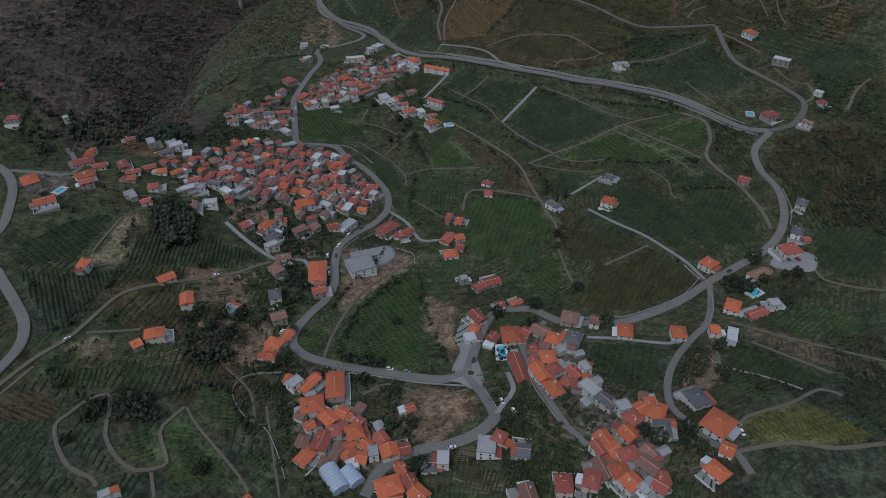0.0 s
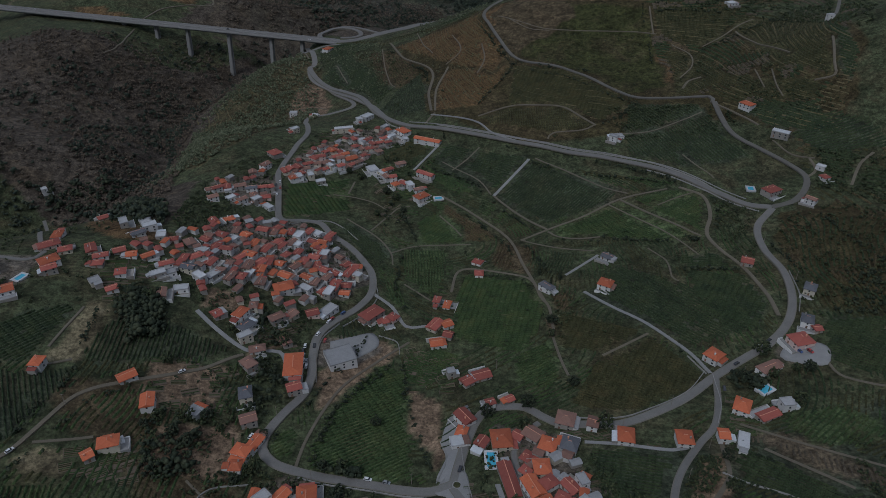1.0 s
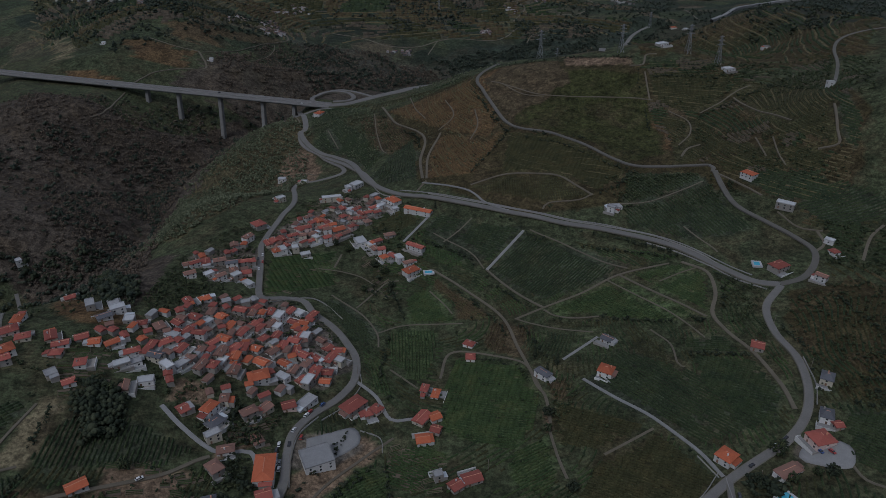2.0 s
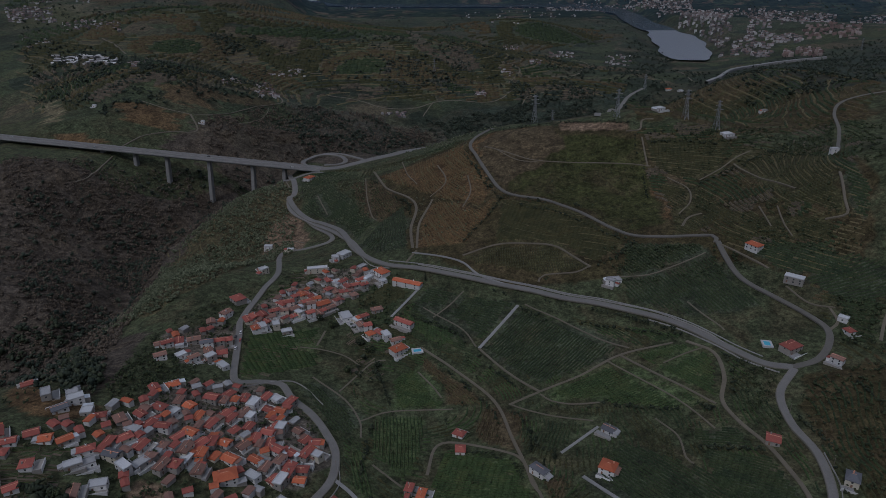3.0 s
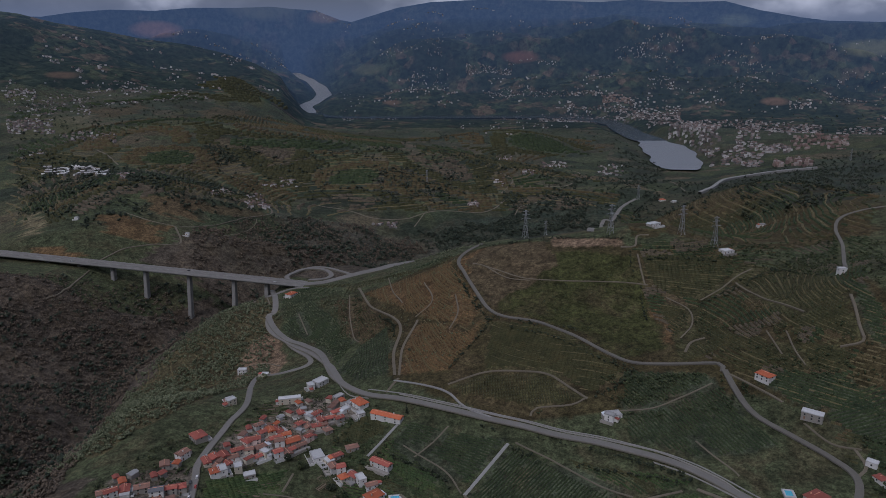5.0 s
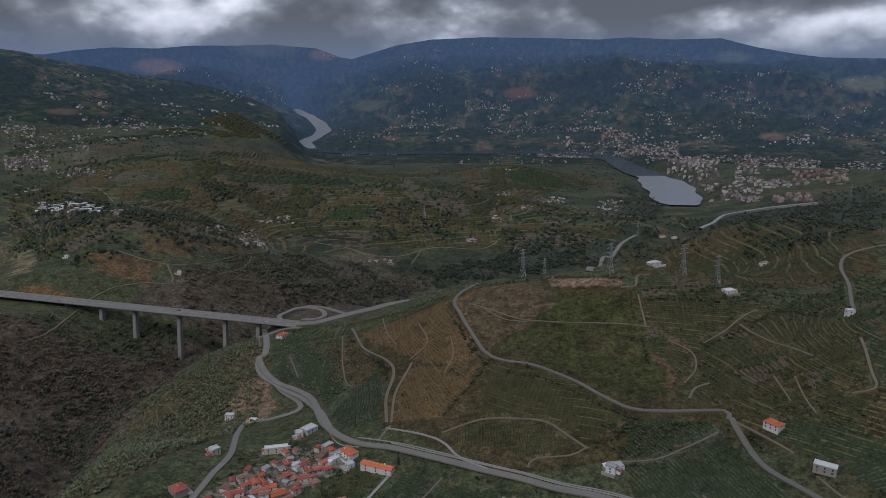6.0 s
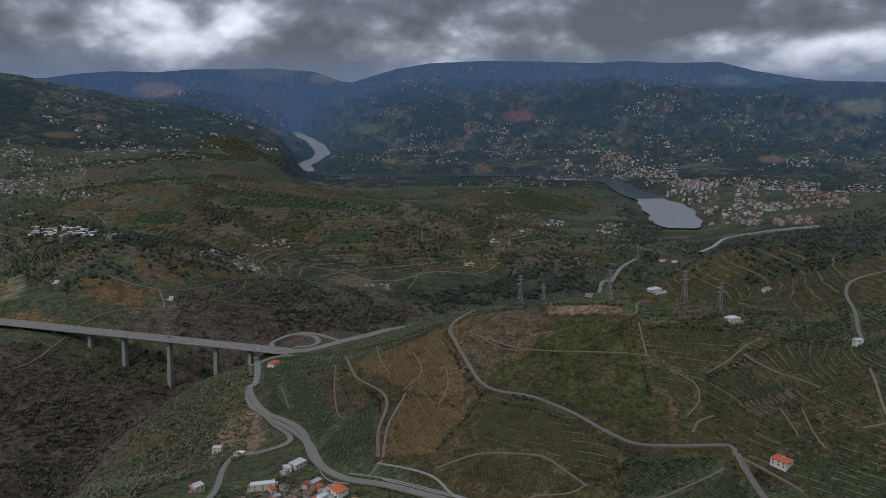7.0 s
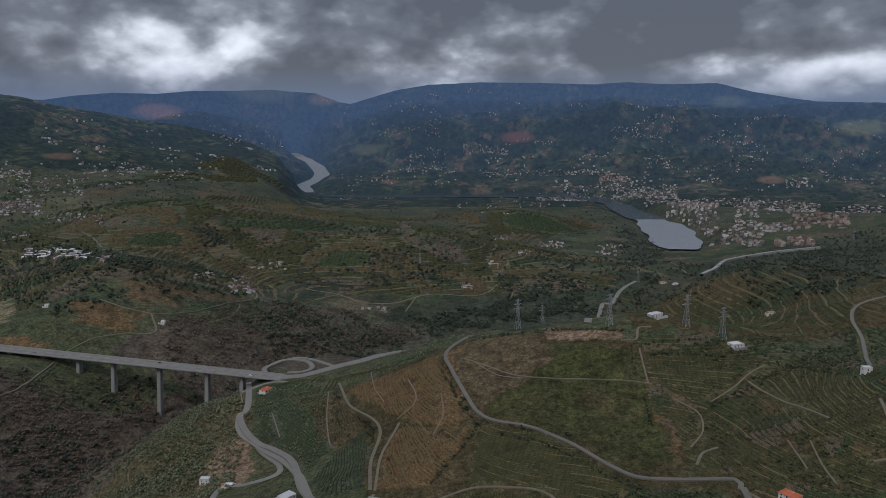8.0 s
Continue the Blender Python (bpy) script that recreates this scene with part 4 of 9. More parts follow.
track(1.54, [(183, 554), (200, 561), (215, 566)])
track(1.7600000000000002, [(91, 539), (98, 529), (112, 522), (130, 520)])
track(1.54, [(68, 534), (79, 524), (96, 513), (122, 501)])
track(1.6500000000000001, [(220, 622), (227, 606), (235, 590), (237, 583)])
track(1.54, [(-98, 607), (-80, 608), (-61, 603), (-47, 591)])
track(1.7600000000000002, [(-59, 554), (-48, 577), (-38, 595), (-27, 598)])
track(1.6500000000000001, [(0, 582), (12, 563), (19, 548)])
track(1.6500000000000001, [(11, 646), (26, 659), (38, 673)])

# ---- what the land carries ----
# Far west hillside: paler yellow, ochre and green fields paint in its sunlight.
lay("pasture", [(-828, 2246), (-878, 2684), (-658, 2165), (-732, 2112)])
lay("yellow", [(-1771, 2987), (-1653, 3080), (-1578, 3020), (-1669, 2921)])
lay("yellow", [(-901, 2046), (-826, 2039), (-804, 2031), (-868, 2035)])
lay("yellow", [(-1672, 3164), (-1573, 3317), (-1528, 3321), (-1623, 3197)])
lay("green", [(-1525, 2854), (-1457, 2868), (-1348, 2702), (-1416, 2714)])
lay("green", [(-590, 1984), (-548, 2020), (-533, 2016), (-571, 1988)])
lay("olive", [(-1025, 2614), (-1004, 2753), (-802, 2297), (-834, 2238)])
lay("ochre", [(-1536, 3181), (-1476, 3241), (-1466, 3265), (-1521, 3216)])
lay("ochre", [(-880, 2855), (-841, 3147), (-813, 3161), (-852, 2911)])
lay("yellow", [(-1001, 3273), (-938, 3434), (-890, 3364), (-938, 3209)])
lay("pasture", [(-1008, 2043), (-876, 2011), (-830, 1972), (-935, 1988)])
lay("green", [(-655, 2147), (-585, 2214), (-578, 2270), (-637, 2194)])
lay("olive", [(-692, 1994), (-652, 2023), (-624, 1978), (-659, 1956)])
lay("yellow", [(-1522, 3200), (-1438, 3305), (-1395, 3285), (-1483, 3220)])
lay("green", [(-744, 2426), (-815, 2888), (-589, 2241), (-629, 2172)])
lay("pasture", [(-1346, 2800), (-1206, 2834), (-1088, 2665), (-1196, 2618)])
lay("yellow", [(-1461, 2653), (-1415, 2723), (-1289, 2540), (-1357, 2531)])
lay("pasture", [(-645, 1982), (-603, 2013), (-576, 1970), (-613, 1946)])
lay("yellow", [(-961, 3436), (-868, 3741), (-836, 3806), (-910, 3479)])
lay("green", [(-1460, 3188), (-1287, 3207), (-1221, 3156), (-1356, 3114)])
lay("yellow", [(-1428, 2589), (-1286, 2602), (-1158, 2431), (-1274, 2421)])
lay("pasture", [(-1619, 3087), (-1587, 3163), (-1571, 3167), (-1602, 3106)])
lay("olive", [(-560, 2015), (-501, 2072), (-471, 2035), (-524, 1989)])
lay("pasture", [(-1572, 3095), (-1446, 3188), (-1307, 2993), (-1483, 3046)])
lay("ochre", [(-763, 2958), (-733, 3321), (-719, 3395), (-745, 3059)])
lay("ochre", [(-1186, 2887), (-1110, 2981), (-1036, 2873), (-1102, 2791)])
lay("ochre", [(-951, 2695), (-885, 2893), (-812, 2788), (-749, 2297)])
lay("ochre", [(-918, 2939), (-852, 3316), (-753, 3122), (-816, 2819)])
lay("yellow", [(-982, 2789), (-971, 2926), (-940, 2881), (-957, 2782)])
lay("ochre", [(-1613, 3233), (-1543, 3352), (-1500, 3333), (-1572, 3244)])
lay("yellow", [(-833, 2293), (-782, 2481), (-647, 2185), (-729, 2141)])
lay("green", [(-1457, 3346), (-1382, 3437), (-1289, 3288), (-1370, 3245)])
lay("yellow", [(-579, 2037), (-519, 2103), (-486, 2055), (-540, 2006)])
lay("ochre", [(-1251, 2756), (-1137, 2853), (-1028, 2688), (-1117, 2595)])
# parcels of the middle valley
lay("ochre", [(-128, 1739), (-59, 1781), (-41, 1770), (-102, 1746)])
lay("yellow", [(-172, 1833), (-132, 1865), (-119, 1842), (-154, 1822)])
lay("ochre", [(369, 1652), (410, 1665), (413, 1641), (381, 1639)])
lay("green", [(-342, 1881), (-289, 1920), (-266, 1879), (-314, 1852)])
lay("olive", [(-233, 2071), (-128, 2108), (-99, 2087), (-191, 2063)])
lay("olive", [(191, 1785), (272, 1810), (281, 1738), (214, 1730)])
lay("ochre", [(-824, 1725), (-791, 1758), (-703, 1615), (-746, 1616)])
lay("wooded", [(-374, 1626), (-332, 1723), (-314, 1721), (-361, 1664)])
lay("yellow", [(-209, 1648), (-125, 1692), (-100, 1667), (-172, 1621)])
lay("wooded", [(-519, 1899), (-439, 1968), (-410, 1955), (-484, 1903)])
lay("wooded", [(-341, 1571), (-311, 1671), (-280, 1605), (-314, 1545)])
lay("bare", [(336, 1747), (405, 1746), (407, 1682), (352, 1692)])
lay("ochre", [(-793, 2083), (-696, 2123), (-638, 2040), (-720, 2007)])
lay("ochre", [(-406, 2083), (-337, 2168), (-311, 2141), (-374, 2081)])
lay("yellow", [(233, 2916), (418, 3573), (366, 2855), (266, 2796)])
lay("bare", [(-674, 1870), (-651, 1916), (-627, 1883), (-650, 1849)])
lay("ochre", [(-268, 1666), (-191, 1713), (-167, 1699), (-238, 1676)])
lay("bare", [(-559, 1754), (-527, 1808), (-503, 1776), (-527, 1719)])
lay("bare", [(-432, 1526), (-425, 1735), (-411, 1759), (-453, 1663)])
lay("wooded", [(-95, 2596), (18, 2765), (49, 2688), (-50, 2537)])
lay("wooded", [(-196, 1842), (-99, 1875), (-70, 1811), (-152, 1791)])
lay("green", [(-347, 1799), (-277, 1848), (-248, 1801), (-313, 1772)])
lay("bare", [(-692, 2068), (-620, 2141), (-574, 2077), (-641, 2026)])
lay("brown", [(418, 2776), (543, 2914), (554, 2831), (451, 2747)])
lay("olive", [(-282, 1970), (-211, 1995), (-188, 1955), (-250, 1941)])
lay("green", [(142, 1804), (221, 1824), (236, 1786), (169, 1779)])
lay("green", [(420, 1790), (464, 1837), (460, 1787), (427, 1769)])
lay("ochre", [(-9, 2411), (61, 2709), (80, 2621), (19, 2244)])
lay("wooded", [(-486, 1997), (-417, 2051), (-400, 2066), (-462, 2023)])
lay("ochre", [(40, 2076), (135, 2419), (147, 2201), (70, 2070)])
lay("brown", [(-1234, 2166), (-1150, 2185), (-1066, 2082), (-1160, 2104)])
lay("olive", [(446, 2818), (556, 2975), (551, 2834), (468, 2761)])
lay("olive", [(294, 1957), (401, 2100), (395, 1962), (318, 1919)])
lay("bare", [(193, 2567), (356, 2721), (377, 2586), (224, 2284)])
lay("yellow", [(17, 2148), (129, 2622), (158, 2598), (53, 2182)])
lay("bare", [(-1054, 2106), (-960, 2088), (-879, 1969), (-950, 1975)])
lay("ochre", [(552, 2877), (705, 3062), (703, 2927), (588, 2849)])
lay("bare", [(368, 2133), (533, 2421), (552, 2372), (437, 2299)])
lay("brown", [(196, 2656), (317, 2743), (345, 2730), (239, 2662)])
lay("brown", [(302, 1856), (397, 1890), (402, 1810), (327, 1806)])
lay("brown", [(-89, 1763), (-32, 1803), (-15, 1757), (-65, 1732)])
lay("yellow", [(55, 1972), (95, 2002), (106, 2002), (70, 1981)])
lay("olive", [(-290, 1641), (-231, 1695), (-208, 1661), (-261, 1626)])
lay("ochre", [(260, 1863), (327, 1897), (341, 1885), (283, 1864)])
lay("olive", [(-183, 2680), (-66, 3287), (-10, 2725), (-107, 2352)])
lay("yellow", [(-638, 1396), (-574, 1393), (-559, 1393), (-608, 1385)])
lay("bare", [(-414, 1505), (-417, 1646), (-418, 1685), (-415, 1559)])
lay("brown", [(-287, 1623), (-264, 1677), (-250, 1642), (-272, 1609)])
lay("green", [(30, 2387), (93, 2615), (109, 2611), (52, 2518)])
lay("brown", [(-132, 1674), (-62, 1719), (-42, 1700), (-105, 1672)])
lay("brown", [(-470, 1439), (-438, 1519), (-431, 1545), (-455, 1457)])
lay("yellow", [(329, 1832), (400, 1882), (408, 1847), (351, 1825)])
lay("brown", [(-358, 1809), (-323, 1840), (-303, 1793), (-338, 1788)])
lay("bare", [(330, 1792), (382, 1826), (388, 1801), (345, 1784)])
lay("olive", [(-960, 1884), (-939, 1909), (-926, 1901), (-949, 1888)])
lay("brown", [(181, 2063), (324, 2543), (286, 2044), (204, 1959)])
lay("dark", [(-225, 230), (-138, 251), (-95, 253), (-78, 192), (-199, 176)])
lay("brown", [(-208, 318), (-155, 323), (-100, 276), (-94, 245), (-136, 244), (-161, 279), (-189, 290)])
lay("dark", [(124, 288), (262, 322), (186, 176), (125, 182), (113, 226)])
lay("moor", [(-64, 981), (-14, 990), (42, 971), (89, 968), (147, 950), (236, 912), (352, 899), (409, 800), (397, 701), (352, 605), (266, 665), (85, 667), (-13, 746)])
lay("grove", [(-318, 830), (-325, 925), (-262, 1050), (-215, 1090), (-190, 1040), (-165, 960), (-160, 900), (-150, 830), (-170, 760), (-190, 700), (-230, 640), (-290, 650), (-310, 720)])
lay("wooded", [(-45, 1524), (19, 1591), (256, 1740), (342, 1802), (431, 1691), (208, 970), (123, 1000)])
lay("moor", [(431, 1691), (703, 1763), (1414, 2362), (504, 913), (350, 931), (241, 927)])
lay("wooded", [(668, 1772), (944, 2227), (1164, 2275), (1414, 2362), (1172, 1971), (952, 1876), (497, 1215)])
lay("wooded", [(-318, 1534), (-206, 1577), (-89, 1532), (-51, 1455), (-167, 1354), (-236, 1328)])
lay("wooded", [(-131, 1981), (70, 1954), (93, 1773), (-106, 1711)])
lay("wooded", [(743, 2976), (799, 2815), (722, 2357), (514, 2020)])
lay("wooded", [(478, 1232), (1000, 2115), (1212, 2062), (623, 1113), (530, 1060), (501, 1141)])
lay("soil", [(-29, 262), (11, 260), (19, 237), (-9, 223), (-29, 241)])
lay("soil", [(-72, 354), (-38, 400), (-24, 385), (-50, 348), (-69, 327)])
lay("soil", [(-24, 354), (5, 336), (2, 284), (-10, 305)])
lay("pale", [(-205, 267), (-196, 270), (-175, 271), (-177, 257), (-197, 258)])
lay("ochre", [(-370, 678), (-250, 505), (-215, 475), (-194, 474), (-194, 460), (-221, 456), (-250, 470)])
lay("pale", [(-214, 327), (-214, 381), (-198, 379), (-201, 331)])
lay("soil", [(-151, 416), (-131, 417), (-128, 398), (-149, 395)])
lay("soil", [(-114, 384), (-101, 398), (-96, 378), (-110, 361)])
lay("soil", [(-164, 342), (-122, 351), (-123, 308), (-154, 306)])
lay("soil", [(77, 422), (89, 418), (87, 395), (76, 400)])
lay("soil", [(-145, 296), (-110, 312), (-102, 272), (-143, 267)])
lay("scrub", [(-601, 1099), (-557, 1074), (-437, 1051), (-376, 1097), (-318, 1182), (-250, 1036), (-303, 954), (-313, 818), (-248, 619), (-232, 566), (-276, 531)])
lay("scrub", [(-670, 1050), (-264, 1042), (-295, 951), (-334, 863), (-249, 612), (-220, 605), (-201, 484), (-330, 616), (-502, 715)])
lay("scrub", [(-436, 1200), (-390, 1299), (-315, 1411), (-222, 1350), (-148, 1485), (-51, 1455), (-93, 1116), (-169, 1114), (-354, 1199)])
lay("scrub", [(-336, 1565), (-206, 1577), (-46, 1545), (21, 1483), (-131, 1371), (-236, 1328)])
lay("soil", [(-199, 919), (-169, 941), (-137, 879), (-140, 838), (-187, 850)])
lay("soil", [(157, 963), (233, 926), (236, 910), (161, 932)])
lay("ochre", [(49, 950), (89, 963), (146, 943), (121, 891), (102, 874), (77, 851)])
lay("pasture", [(102, 884), (144, 929), (245, 894), (238, 838), (234, 742), (191, 733), (169, 775), (130, 810), (86, 827)])
lay("brown", [(62, 944), (90, 964), (153, 947), (157, 894), (112, 859), (84, 836), (66, 881)])
lay("brown", [(252, 842), (275, 817), (263, 769), (247, 785)])
lay("ochre", [(236, 809), (265, 812), (258, 755), (239, 741)])
lay("ochre", [(-605, 2028), (-398, 2153), (-343, 1996), (-433, 1877), (-585, 1970)])
lay("soil", [(-126, 2766), (-65, 2789), (-27, 2082), (-72, 2074)])
lay("ochre", [(-515, 1383), (-420, 1461), (-323, 1555), (-380, 1401), (-434, 1344)])
lay("ochre", [(-599, 1204), (-545, 1195), (-504, 1179), (-567, 1152)])
lay("pale", [(-737, 1425), (-665, 1374), (-591, 1233), (-625, 1246)])
lay("ochre", [(-542, 1303), (-420, 1310), (-423, 1252), (-491, 1232)])
lay("scrub", [(-131, 1981), (70, 1954), (67, 1735), (-130, 1707)])
lay("pale", [(-1367, 2640), (-1182, 2626), (-806, 2123), (-1226, 2524)])
lay("pasture", [(-1256, 2482), (-952, 2338), (-806, 2123), (-1093, 2247)])
lay("soil", [(306, 1668), (363, 1651), (341, 1599)])
lay("moor", [(268, 521), (319, 529), (348, 507), (290, 385), (255, 402), (253, 447), (251, 483)])
lay("soil", [(146, 287), (150, 281), (136, 246), (119, 248), (132, 271)])
lay("yard", [(-178, 493), (-156, 528), (-117, 547), (-91, 531), (-63, 492), (-52, 470), (-62, 435), (-83, 436), (-102, 452), (-124, 440), (-154, 432), (-175, 453)])
lay("yard", [(-152, 645), (-117, 698), (-91, 736), (-35, 724), (-34, 706), (-63, 689), (-84, 663), (-110, 637), (-140, 621)])
lay("yard", [(-211, 602), (-153, 622), (-144, 574), (-176, 553)])
lay("yard", [(-90, 267), (-75, 278), (-59, 276), (-57, 252), (-45, 237), (-30, 230), (-15, 228), (-20, 213), (-39, 209), (-66, 219), (-79, 232)])
lay("yard", [(33, 319), (66, 304), (77, 270), (90, 245), (111, 231), (108, 219), (98, 189), (78, 191), (67, 215), (51, 259), (40, 275)])
lay("yard", [(222, 379), (239, 368), (232, 351), (216, 355), (210, 366)])
lay("yard", [(-75, 388), (-39, 404), (-37, 383), (-58, 363), (-71, 363)])
lay("yard", [(-301, 426), (-258, 419), (-255, 386), (-283, 385)])
# Two sunlit stretches in the west, their sunshine laid as yellow soil.
lay("yellow", [(-1276, 3717), (-1120, 4027), (-840, 3867), (-807, 3408), (-932, 3396)])
lay("yellow", [(-1448, 2581), (-1367, 2640), (-839, 2198), (-774, 2046), (-1214, 2202)])
lay("ochre", [(406, 4908), (624, 4878), (620, 4831), (405, 4880)])
lay("ochre", [(-760, 4999), (-610, 5019), (-630, 5004), (-783, 4992)])
lay("soil", [(1819, 4153), (1949, 4134), (1894, 4043), (1799, 4069)])


# ---- vineyards ----
CLUMP = np.array([(0.5, 0, 0.1), (-0.5, 0.05, 0), (0.05, 0.5, 0.05), (0, -0.5, -0.05), (0.04, 0, 0.55), (0, 0.02, -0.45)])
CLUMP_FACES = np.array([(0, 2, 4), (2, 1, 4), (1, 3, 4), (3, 0, 4), (2, 0, 5), (1, 2, 5), (3, 1, 5), (0, 3, 5)])
dice = np.random.default_rng(7)


def quick_mesh(name, verts, faces, material):
    """A mesh from arrays of points and of triangles or quads."""
    k = faces.shape[1]
    me = bpy.data.meshes.new(name)
    me.vertices.add(len(verts))
    me.vertices.foreach_set("co", np.asarray(verts, np.float32).ravel())
    me.loops.add(faces.size)
    me.loops.foreach_set("vertex_index", faces.astype(np.int32).ravel())
    me.polygons.add(len(faces))
    me.polygons.foreach_set("loop_start", np.arange(0, faces.size, k, dtype=np.int32))
    me.update(calc_edges=True)
    me.materials.append(material)
    return me


lane_points = np.vstack([line for line, _ in ways])
lane_halves = np.concatenate([np.full(len(line), w / 2) for line, w in ways])
LANE_CELL = 2.0
on_lane = np.zeros((1200, 1000), bool)
for (lx, ly), lw in zip(lane_points, lane_halves):
    i, j, r = int((lx + 1000) / LANE_CELL), int((ly - 100) / LANE_CELL), int((lw + 1.6) / LANE_CELL) + 1
    if 0 <= i < 1000 and 0 <= j < 1200:
        on_lane[max(j - r, 0) : j + r + 1, max(i - r, 0) : i + r + 1] = True


def off_lanes(x, y):
    """Which points keep clear of every road and track."""
    i, j = ((x + 1000) / LANE_CELL).astype(int), ((y - 100) / LANE_CELL).astype(int)
    known = (i >= 0) & (i < 1000) & (j >= 0) & (j < 1200)
    return ~(on_lane[np.clip(j, 0, 1199), np.clip(i, 0, 999)] & known)


planted = []


def vineyard(outline, bearing, gap, kind, terraced=False):
    """Rows of trained vines following the ground inside an outline."""
    lay(kind, outline)
    planted.append(outline)
    o = np.array(outline, float)
    mid = o.mean(0)
    a = radians(bearing)
    u, v = np.array([math.cos(a), math.sin(a)]), np.array([-math.sin(a), math.cos(a)])
    p, q = (o - mid) @ u, (o - mid) @ v
    step = 4.0
    gap *= 0.88
    rows = np.arange(q.min(), q.max(), gap)
    along = np.arange(p.min(), p.max() + step, step)
    gp, gq = np.meshgrid(along, rows)
    sway = 1.5 * np.sin(gp / 31 + bearing)
    x, y = mid[0] + gp * u[0] + (gq + sway) * v[0], mid[1] + gp * u[1] + (gq + sway) * v[1]
    if terraced:
        z = ground_at(x, y)
        z = np.minimum.accumulate(z, axis=0) if z[0].mean() > z[-1].mean() else np.minimum.accumulate(z[::-1], axis=0)[::-1]
        fall = gap * max(0.1, abs(z[0] - z[-1]).mean() / max(1.0, rows[-1] - rows[0]))
        levels = np.arange(z.min(), z.max(), fall)
        qs = np.array([np.interp(levels, *((z[::-1, k], rows[::-1]) if z[0, k] > z[-1, k] else (z[:, k], rows)), left=1e6, right=1e6) for k in range(len(along))]).T
        gp, gq = np.meshgrid(along, levels)[0], qs
        slant = np.degrees(np.arctan(np.clip(np.gradient(gq, step, axis=1), -1.2, 1.2)))
        x, y = mid[0] + gp * u[0] + gq * v[0], mid[1] + gp * u[1] + gq * v[1]
    else:
        slant = np.zeros(x.shape)
    keep = inside(x, y, outline) & off_lanes(x, y) & (dice.random(x.shape) > 0.015)
    x, y, slant = x[keep], y[keep], np.radians(slant[keep])[:, None]
    n = len(x)
    if n == 0:
        return
    half, tall, wide = step * dice.uniform(0.5, 0.53, n), dice.uniform(1.05, 1.25, n), gap * dice.uniform(0.15, 0.22, n)
    shape = np.array([(-1, -1, 0), (-1, 1, 0), (1, 1, 0), (1, -1, 0), (-0.92, -0.45, 1), (-0.92, 0.5, 1), (0.92, 0.45, 1), (0.92, -0.5, 1)])
    body = np.array([(0, 3, 7, 4), (1, 5, 6, 2), (4, 7, 6, 5), (0, 4, 5, 1), (3, 2, 6, 7)])
    lx = shape[None, :, 0] * half[:, None]
    ly = shape[None, :, 1] * wide[:, None] + dice.normal(0, 0.08, (n, 8))
    lx, ly = lx * np.cos(slant) - ly * np.sin(slant), lx * np.sin(slant) + ly * np.cos(slant)
    vx = x[:, None] + lx * u[0] + ly * v[0]
    vy = y[:, None] + lx * u[1] + ly * v[1]
    vz = ground_at(vx, vy) + shape[None, :, 2] * tall[:, None] * dice.uniform(0.88, 1.12, (n, 8)) - 0.1
    faces = (body[None] + 8 * np.arange(n)[:, None, None]).reshape(-1, 4)
    ob = new("vine_rows", quick_mesh("vine_rows", np.stack([vx, vy, vz], -1).reshape(-1, 3), faces, VINES[kind]))
    words = {"green": "green leafy", "dark": "dark green", "olive": "dull green", "brown": "brownish autumn", "ochre": "dry ochre", "yellow": "yellowish green", "bare": "bare leafless"}
    tagged(ob, words[kind] + " vine rows on sloping soil", "vineyard", kind="stuff")


